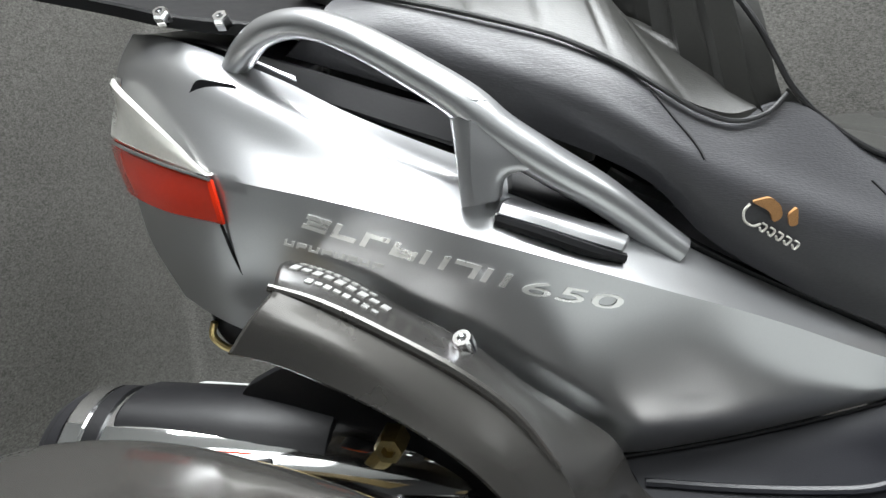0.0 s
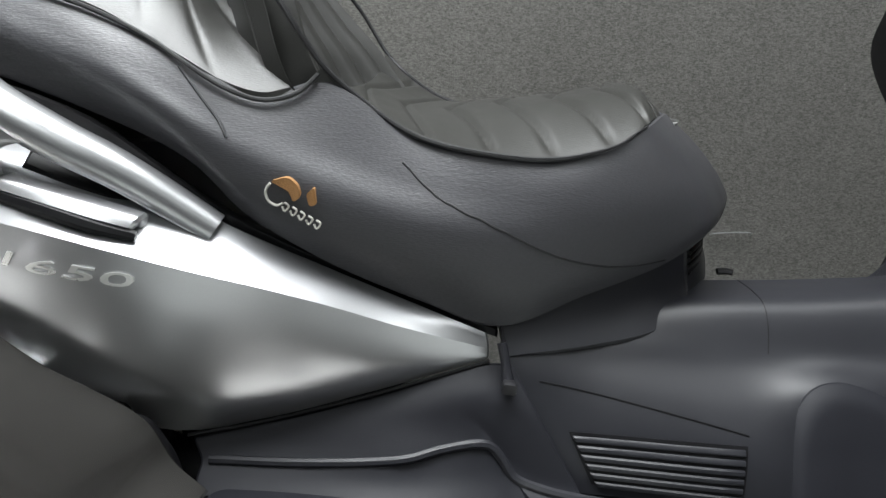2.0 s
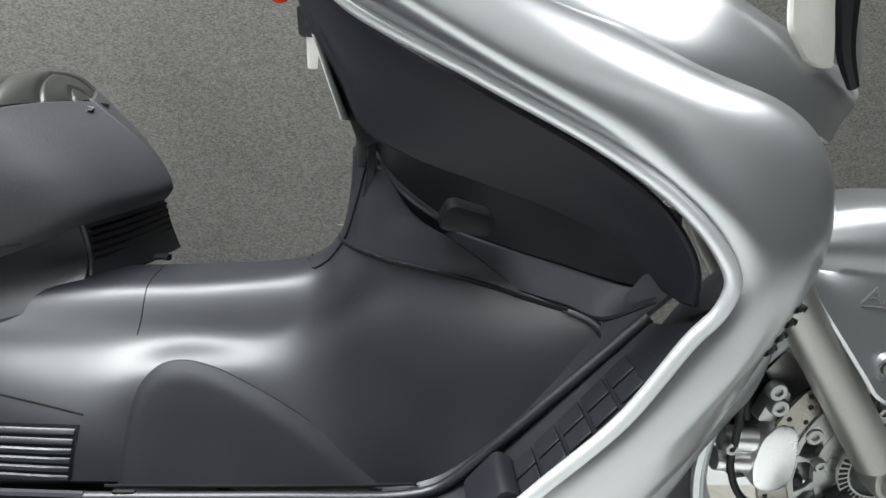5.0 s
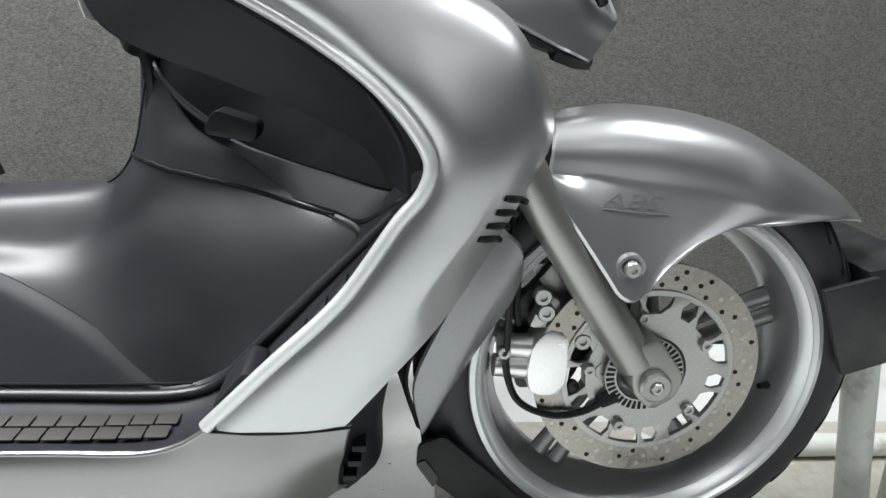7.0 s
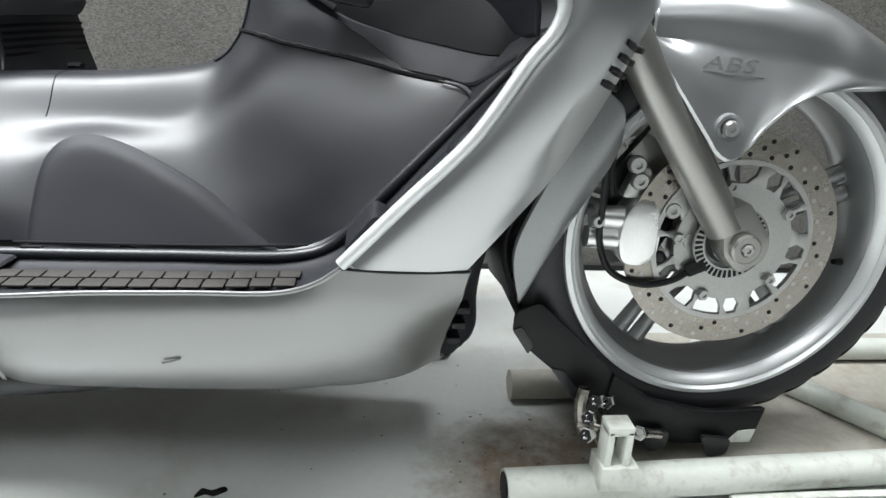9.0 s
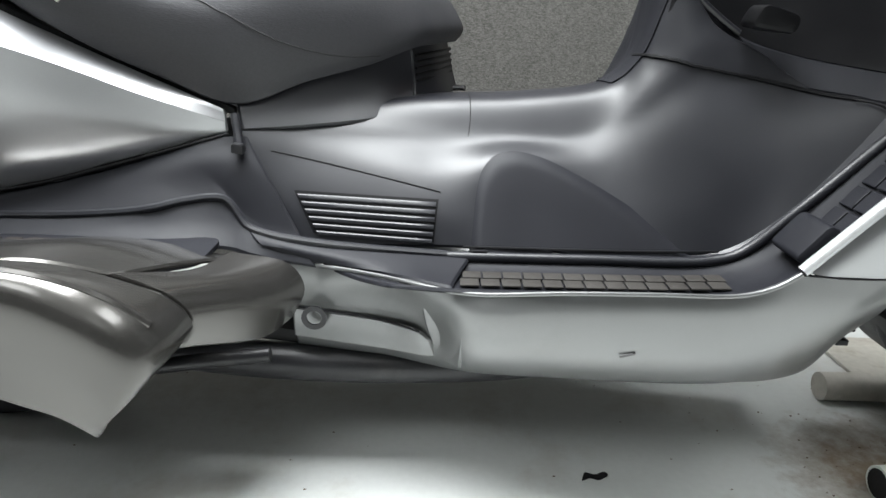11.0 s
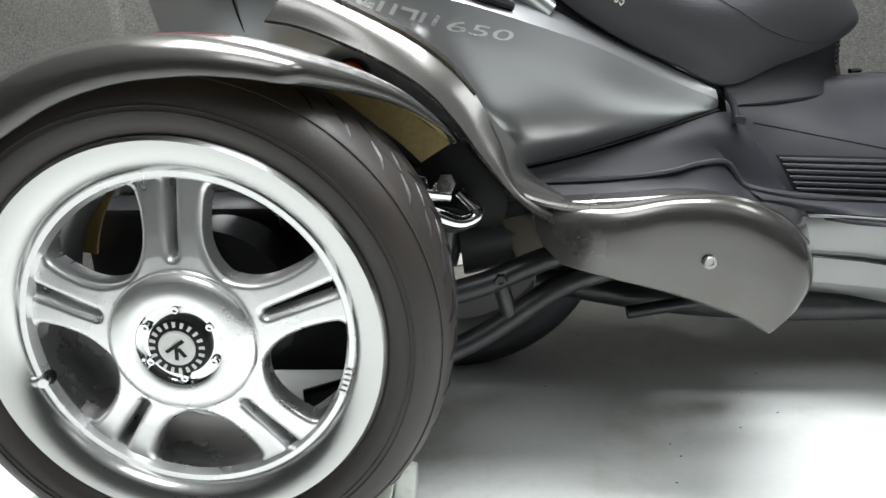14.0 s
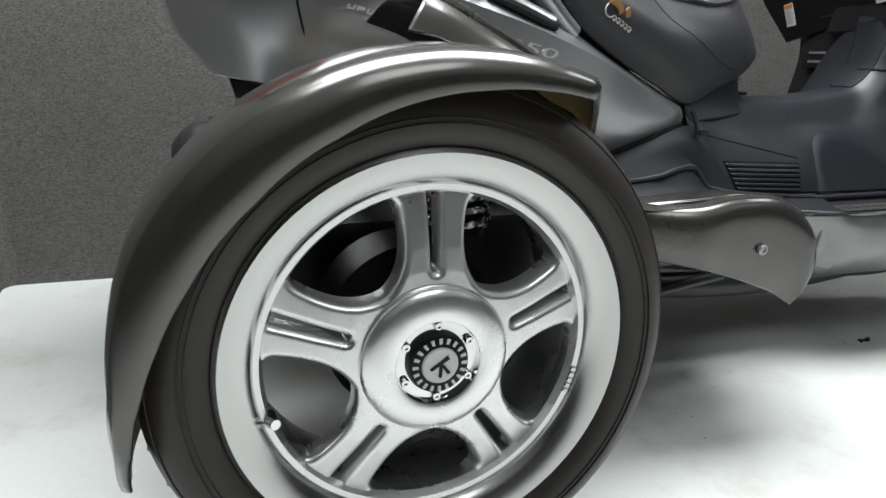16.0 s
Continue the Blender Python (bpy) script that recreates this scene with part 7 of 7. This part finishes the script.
def outrigger():
    """Rim, cap, tyre and lug parts of the wheel, drawn at the near hub."""
    w = part("outrigger_wheel", lathe([(0.1785, -0.012), (0.184, -0.008), (0.1855, 0.0), (0.181, 0.008), (0.168, 0.02), (0.163, 0.06), (0.163, 0.11), (0.172, 0.13), (0.166, 0.13), (0.158, 0.11), (0.1515, 0.06), (0.150, 0.016), (0.155, 0.006)], (WX, WY, WZ), 96, closed=True), ALLOY, scooter, "polished five-spoke alloy wheel")
    part("rim_lip", lathe([(0.1505, 0.012), (0.1525, 0.003), (0.156, -0.004), (0.1615, -0.0085), (0.168, -0.0118), (0.175, -0.0142), (0.1805, -0.0155), (0.1845, -0.012), (0.186, -0.004), (0.183, 0.002), (0.17, 0.006)], (WX, WY, WZ), 96, closed=True), ALLOY_LIP, w, "turned bright rim lip")
    part("rim_step", lathe([(0.144, 0.012), (0.1475, 0.004), (0.1535, 0.003), (0.1535, 0.016)], (WX, WY, WZ), 96, closed=True), ALLOY, w)
    part("spoke_star", star((WX, WY - 0.004, WZ)), ALLOY, w, "five forked cast spokes", 60)
    part("hub_face", lathe([(0.038, -0.008), (0.0385, -0.0155), (0.042, -0.0170), (0.050, -0.0165), (0.058, -0.0148), (0.0645, -0.0120), (0.0672, -0.0080), (0.0678, 0.0), (0.038, 0.0)], (WX, WY, WZ), 96, closed=True), ALLOY_HUB, w, "domed polished hub")
    part("hub_recess", lathe([(0.020, -0.0100), (0.030, -0.0085), (0.0375, -0.0090), (0.0382, -0.0150)], (WX, WY, WZ), 72), CHROME, w, "chrome recess round the cap")
    cap = part("centre_cap", lathe([(0.0, -0.019), (0.020, -0.019), (0.0265, -0.0165), (0.028, -0.012), (0.028, 0.0)], (WX, WY, WZ), 48), BLACK, w, "black ringed centre cap")
    part("cap_disc", lathe([(0.0, -0.0208), (0.0155, -0.0208), (0.0165, -0.0195), (0.0165, -0.018)], (WX, WY, WZ), 40), PRINT_WHITE, cap)
    part("cap_mark", cat(prism([(WX - 0.010, WZ - 0.002), (WX + 0.006, WZ + 0.009), (WX + 0.008, WZ + 0.006), (WX - 0.008, WZ - 0.004)], WY - 0.0216, WY - 0.0206, "y"),
                         prism([(WX - 0.001, WZ + 0.004), (WX + 0.002, WZ + 0.004), (WX + 0.001, WZ - 0.011), (WX - 0.002, WZ - 0.010)], WY - 0.0217, WY - 0.0206, "y"),
                         prism([(WX + 0.003, WZ + 0.001), (WX + 0.009, WZ - 0.007), (WX + 0.006, WZ - 0.008), (WX + 0.001, WZ - 0.001)], WY - 0.0218, WY - 0.0206, "y")), BLACK, cap, "black plain emblem")
    for i in range(20):
        a = radians(18 * i)
        part("ring_mark", prism([(WX + r * math.cos(a + q), WZ + r * math.sin(a + q)) for r, q in ((0.0195, -0.06), (0.0245, -0.06), (0.0245, 0.06), (0.0195, 0.06))], WY - 0.0196, WY - 0.0186, "y"), PRINT_WHITE, cap)
    for i in range(6):
        a = radians(60 * i + 30)
        part("cap_screw", bolt((WX + 0.0330 * math.cos(a), WY - 0.0095, WZ + 0.0330 * math.sin(a)), 0.0040, 0.004, sides=12), CHROME, w)
    va = radians(197)
    part("valve", tube([(WX + 0.150 * math.cos(va), WY + 0.010, WZ + 0.150 * math.sin(va)), (WX + 0.143 * math.cos(va), WY - 0.006, WZ + 0.143 * math.sin(va))], [0.006, 0.0045], 10, 6), CHROME, w)
    part("valve_seat", sphere((WX + 0.149 * math.cos(va), WY + 0.010, WZ + 0.149 * math.sin(va)), 0.008), BLACK, w)
    for k in range(5):
        a = radians(-22 + 2.2 * k)
        part("cast_mark", prism([(WX + r * math.cos(a + q), WZ + r * math.sin(a + q)) for r, q in ((0.1465, -0.012), (0.1515, -0.012), (0.1515, 0.010), (0.1465, 0.010))], WY + 0.0012, WY + 0.004, "y"), ALLOY_LIP, w)
    prof = [(0.180, 0.0), (0.187, -0.014), (0.197, -0.020), (0.212, -0.021), (0.226, -0.014), (0.236, -0.001), (0.2415, 0.012), (0.2435, 0.035), (0.244, 0.06), (0.243, 0.09), (0.2395, 0.122), (0.232, 0.142), (0.21, 0.156), (0.19, 0.15), (0.18, 0.14)]
    ty = part("tyre", lathe(prof, (WX, WY, WZ), 120), RUBBER, w, "worn low-profile tyre")
    for r, y in ((0.204, -0.0212), (0.2085, -0.0214), (0.2325, -0.0062)):
        part("sidewall_rib", lathe([(r - 0.0008, y + 0.001), (r - 0.0004, y - 0.0008), (r + 0.0004, y - 0.0008), (r + 0.0008, y + 0.001)], (WX, WY, WZ), 120), RUBBER, ty)
    for y in (0.034, 0.088):
        part("tread_channel", lathe([(0.2422, y - 0.0035), (0.2433, y - 0.003), (0.2433, y + 0.003), (0.2422, y + 0.0035)], (WX, WY, WZ), 120), BLACK, ty)
    one = None
    for i in range(40):
        a = radians(9 * i)
        for lane, (y0, y1, d) in enumerate(((0.006, 0.030, 0.10), (0.038, 0.058, 0.08), (0.084, 0.06, 0.08), (0.116, 0.092, 0.10))):
            pts = []
            for k in range(4):
                s = k / 3
                y, b = y0 + (y1 - y0) * s, a + d * s + (0.0 if lane % 2 else 0.05)
                r = float(np.interp(y, (0.0, 0.012, 0.035, 0.06, 0.085, 0.112), (0.2358, 0.2408, 0.2428, 0.2433, 0.2425, 0.2397)))
                pts.append((WX + r * math.cos(b), WY + y, WZ + r * math.sin(b)))
            part("tread_groove", tube(pts, [0.0012, 0.0024, 0.0024, 0.0014], 6, 0), BLACK, ty)
    return w


wheel2 = outrigger()
part("brake_drum", lathe([(0.0, 0.05), (0.07, 0.05), (0.085, 0.06), (0.085, 0.12), (0.0, 0.12)], (WX, WY, WZ), 40), BLACK, wheel2)


def outrigger_fender():
    """A channel that wraps over the tyre; its outer lip dips behind and flares in front."""
    angles = [32, 39, 47, 54, 62, 71, 84, 97, 114, 134, 154, 167, 178, 189, 198]
    lips = [0.286, 0.280, 0.272, 0.262, 0.252, 0.242, 0.230, 0.2225, 0.214, 0.210, 0.214, 0.222, 0.232, 0.246, 0.262]
    crest = [0.288, 0.287, 0.285, 0.280, 0.274, 0.269, 0.2645, 0.262, 0.2605, 0.2625, 0.2635, 0.2605, 0.2585, 0.262, 0.2695]
    wide = [0.15, 0.45, 0.65, 0.8, 0.9, 1, 1, 1, 1, 1, 1, 1, 0.97, 0.85, 0.5]
    nu = 90
    P = np.zeros((nu, 17, 3))
    for i in range(nu):
        a = 32 + (198 - 32) * i / (nu - 1)
        lip, top, w = np.interp(a, angles, lips), np.interp(a, angles, crest), np.interp(a, angles, wide)
        prof = [(lip, 0.02 - 0.060 * w), (lip + (top - lip) * 0.45, 0.02 - 0.059 * w), (lip + (top - lip) * 0.82, 0.02 - 0.048 * w), (top - 0.002, 0.02 - 0.026 * w),
                (top, 0.032), (top - 0.001, 0.065), (top - 0.005, 0.10), (top - 0.013 * w, 0.142), (top - 0.030 * w, 0.166)]
        slant = max(0.0, (62 - a) / 30)
        row = spline([(r, y + (0.165 - y) * slant * 0.97, 0) for r, y in prof], 17)
        for j, (r, y, _) in enumerate(row):
            P[i, j] = (WX + r * math.cos(radians(a)), WY + y, WZ + r * math.sin(radians(a)))
    return P


P = outrigger_fender()
rim_c = np.array((WX, 0, WZ))
fen = part("outrigger_fender", shell(P, 0.0035, (0, -1, 0.8), 0.002), BRONZE, scooter, "grey bronze fibreglass fender", 75)
inner = P.copy()
for i in range(inner.shape[0]):
    for j in range(inner.shape[1]):
        d = np.array((inner[i, j, 0] - WX, inner[i, j, 2] - WZ))
        k = 1 - 0.0058 / np.linalg.norm(d)
        inner[i, j, 0], inner[i, j, 2] = WX + d[0] * k, WZ + d[1] * k
        inner[i, j, 1] += 0.004
part("fender_lining", shell(inner[:, 1:-1], 0.002, (0, 1, -0.8), 0), RESIN, fen, "raw yellow fibreglass inside")
part("fender_strut", block(WX - 0.02, WX + 0.02, -0.31, -0.10, 0.43, 0.445, 0.004), BLACK, fen)
tilted = part("red_reflector", panel([[(-0.045, -0.385, 0.5395), (-0.015, -0.385, 0.5525)], [(-0.045, -0.355, 0.5385), (-0.015, -0.355, 0.5515)]], 6, 5, 0.004, (0, 0, 1), 0.001), RED_LENS, fen, "small red reflector")
skirt = [[(WX + r * math.cos(radians(a)), -0.287, WZ + r * math.sin(radians(a))) for r in (float(np.interp(a, (32, 55, 80, 130, 170), (0.284, 0.252, 0.231, 0.228, 0.228))), float(np.interp(a, (32, 55, 80, 170), (0.264, 0.240, 0.228, 0.222))), float(np.interp(a, (32, 51, 70, 95, 110, 170), (0.243, 0.229, 0.220, 0.20, 0.168, 0.168))))] for a in range(32, 171, 3)]
part("inner_skirt", shell(np.array(skirt), 0.004, (0, -1, 0), 0), RESIN, fen, "raw yellow fibreglass inside")


# ---- wheel chock stand ----
stand = thing("wheel_chock", (1.9, 0.1, 0.0), "black cradle wheel chock on pale green pipe frame", "wheel chock")


def pipe(pts, r, label=""):
    return part("frame_pipe", tube(pts, r, 20, 12), PIPE_PAINT, stand, label)


side_pipe = pipe([(1.556, -0.070, 0.026), (1.8, -0.060, 0.026), (2.1, -0.047, 0.026), (2.7, -0.022, 0.026)], 0.024, "pale painted side pipe with chips")
part("pipe_mouth", lathe([(0.0, 0.0), (0.020, 0.0), (0.020, 0.02)], (1.5545, -0.070, 0.026), 20, axis="x"), BLACK, side_pipe)
part("frame_stub", tube([(1.612, 0.178, 0.026), (1.75, 0.178, 0.026), (1.95, 0.178, 0.026)], 0.024, 20, 12), DUSTY, stand, "dusty bare pipe end")
pipe([(2.05, 0.29, 0.03), (2.3, 0.29, 0.03), (2.6, 0.29, 0.03)], 0.021)
pipe([(2.262, 0.10, 0.0), (2.235, 0.10, 0.13), (2.205, 0.10, 0.28), (2.178, 0.10, 0.42)], 0.0235, "pale painted upright post")
pipe([(2.312, 0.08, 0.0), (2.300, 0.08, 0.2), (2.290, 0.08, 0.5)], 0.026)
pipe([(1.99, 0.31, 0.026), (2.06, 0.23, 0.026), (2.135, 0.12, 0.026), (2.21, 0.0, 0.026), (2.245, -0.05, 0.026)], 0.019)
part("pipe_plate", block(1.86, 2.75, -0.088, -0.075, 0.001, 0.012, 0.002), PIPE_PAINT, side_pipe)
# thin black sheet in place of the shadow below the platform's edge
part("base_edge", block(1.93, 2.75, -0.30, -0.092, 0.001, 0.005, 0.001), BLACK, stand)
part("base_plate", block(1.72, 2.75, -0.04, 0.40, 0.001, 0.008, 0.002), DUSTY, stand, "dusty plate with rust")
cradle = part("rear_cradle_plate", prism(rounded([(1.563, 0.245), (1.594, 0.258), (1.704, 0.157), (1.697, 0.098), (1.648, 0.122), (1.624, 0.158), (1.586, 0.190), (1.562, 0.216)], 0.008), -0.012, -0.005, "y", 0.002), BLACK, stand, "black cradle side plate")
part("cradle_floor", panel([[(1.568, -0.006, 0.230), (1.64, -0.006, 0.145), (1.70, -0.006, 0.105)], [(1.568, 0.16, 0.230), (1.64, 0.16, 0.145), (1.70, 0.16, 0.105)]], 10, 5, 0.008, (0, 0, -1)), BLACK, cradle)
part("worn_corner", prism(rounded([(1.561, 0.220), (1.584, 0.186), (1.590, 0.200), (1.572, 0.226)], 0.004), -0.014, -0.006, "y", 0.001), SATIN, cradle)
part("worn_corner", prism(rounded([(1.616, 0.166), (1.648, 0.121), (1.656, 0.134), (1.634, 0.162)], 0.004), -0.014, -0.006, "y", 0.001), SATIN, cradle)
front = part("front_cradle_plate", prism(rounded([(1.702, 0.158), (1.757, 0.120), (1.84, 0.101), (1.926, 0.104), (1.915, 0.048), (1.82, 0.050), (1.725, 0.060), (1.694, 0.100)], 0.006), -0.016, -0.010, "y", 0.002), BLACK, stand, "black cradle side plate")
part("cradle_floor", panel([[(1.705, -0.012, 0.072), (1.80, -0.012, 0.046), (1.915, -0.012, 0.044)], [(1.705, 0.16, 0.072), (1.80, 0.16, 0.046), (1.915, 0.16, 0.044)]], 10, 5, 0.008, (0, 0, -1)), BLACK, front)
part("plate_edge", tube([(1.703, -0.0165, 0.157), (1.757, -0.0165, 0.1195), (1.84, -0.0165, 0.1005), (1.924, -0.0165, 0.1035)], 0.0012, 6, 24), SATIN, front)
part("worn_corner", prism([(1.878, 0.0495), (1.913, 0.0495), (1.918, 0.070), (1.893, 0.068)], -0.0175, -0.010, "y"), PIPE_PAINT, front)
for ax, bz in ((1.742, 0.046), (1.832, 0.034)):
    part("tab", prism(rounded([(ax, bz + 0.035), (ax + 0.045, bz + 0.03), (ax + 0.042, bz + 0.005), (ax + 0.015, bz)], 0.008), -0.030, -0.023, "y", 0.002), SATIN, front)
SHIFT = Matrix.Translation((-0.016, 0.004, 0.0))
pivot = part("pivot_bracket", cat(block(1.688, 1.697, -0.10, -0.07, 0.05, 0.125, 0.002), block(1.712, 1.721, -0.10, -0.07, 0.05, 0.125, 0.002), block(1.688, 1.721, -0.10, -0.07, 0.118, 0.130, 0.002), block(1.684, 1.733, -0.105, -0.06, 0.04, 0.075, 0.004)), PIPE_PAINT, stand, "pale painted clevis")
part("pivot_pin", tube([(1.665, -0.05, 0.105), (1.71, -0.06, 0.10), (1.78, -0.05, 0.085)], 0.006, 10, 10), STEEL, pivot)
for bx, by, bz in ((1.672, -0.075, 0.105), (1.690, -0.045, 0.135), (1.678, -0.06, 0.12), (1.706, -0.04, 0.13), (1.745, -0.065, 0.10)):
    part("nut", bolt((bx, by, bz), 0.010, 0.012, (-0.6, -0.7, 0.3)), CHROME, pivot)
part("chain_link", tube([(1.672, -0.04, 0.15), (1.668, -0.045, 0.125), (1.675, -0.05, 0.09)], 0.008, 8, 8), STEEL, pivot)
SHIFT = Matrix.Translation((-0.034, 0.0, 0.0))
stop = part("front_stop_plate", prism(rounded([(2.058, 0.455), (2.124, 0.474), (2.171, 0.366), (2.108, 0.345)], 0.004), -0.018, -0.010, "y", 0.002), SATIN, stand, "dull black wheel stop plate")
part("stop_wing", prism([(2.122, 0.474), (2.20, 0.49), (2.24, 0.40), (2.17, 0.366)], 0.0, 0.2, "y", 0.002), SATIN, stop)
part("stop_arm", block(2.15, 2.27, 0.08, 0.12, 0.37, 0.41, 0.004), SATIN, stop)
SHIFT = Matrix.Translation((-0.03, 0.0, 0.0))
hinge = part("hinge_bracket", prism(rounded([(2.20, 0.10), (2.27, 0.12), (2.33, 0.05), (2.26, 0.0)], 0.012), -0.02, 0.04, "y", 0.004), PIPE_PAINT, stand)
for bx, bz in ((2.235, 0.07), (2.265, 0.05), (2.215, 0.10)):
    part("nut", bolt((bx, -0.024, bz), 0.012, 0.010), STEEL, hinge)

SHIFT = Matrix.Identity(4)

# ---- small things on the floor, and the ramp under the outrigger wheel ----
ramp = thing("wheel_ramp", (WX, -0.37, 0.0), "low grey steel ramp under the outrigger wheel", "ramp")
part("top_plate", block(-0.20, 0.22, -0.50, -0.24, 0.05, 0.0615, 0.002), PIPE_PAINT, ramp)
part("side_skirt", block(-0.19, 0.21, -0.49, -0.25, 0.001, 0.05, 0.002), surface("grey_ramp_paint", (0.30, 0.31, 0.31), 0.5, 0.1, 120, 0.1, 6, 0.1), ramp)
part("ramp_bar", block(0.221, 0.245, -0.48, -0.26, 0.02, 0.045, 0.003), PIPE_PAINT, ramp)
solid("floor_scrap", prism(rounded([(1.165, -0.045), (1.178, -0.038), (1.19, -0.043), (1.206, -0.032), (1.20, -0.026), (1.186, -0.034), (1.172, -0.028)], 0.004), 0.0005, 0.003, "z", 0), BLACK, "small dark scrap lying on the pale floor", "scrap")


def specks():
    """Rust crumbs and grit scattered in front of the chock."""
    rng = random.Random(4)
    out = []
    for k in range(90):
        x, y = rng.gauss(1.62, 0.12), rng.gauss(0.0, 0.10)
        s = rng.uniform(0.0005, 0.0020)
        a = rng.uniform(0, 3.1)
        pts = [(x + s * math.cos(a + q), y + s * 0.7 * math.sin(a + q)) for q in (0, 1.6, 3.0, 4.4)]
        out.append(prism(pts, 0.0003, 0.0003 + s * 0.5, "z"))
    for k in range(60):
        x, y = rng.uniform(0.4, 1.6), rng.uniform(-0.4, 0.6)
        s = rng.uniform(0.0005, 0.0014)
        pts = [(x + s * 1.6 * math.cos(q), y + s * math.sin(q)) for q in (0, 1.6, 3.0, 4.4)]
        out.append(prism(pts, 0.0003, 0.0003 + s * 0.4, "z"))
    return cat(*out)


solid("floor_grit", specks(), surface("rusty_grit", (0.14, 0.10, 0.07), 0.9, 0, 500, 0.3, 40), "scattered rust crumbs and grit", "grit", kind="stuff")
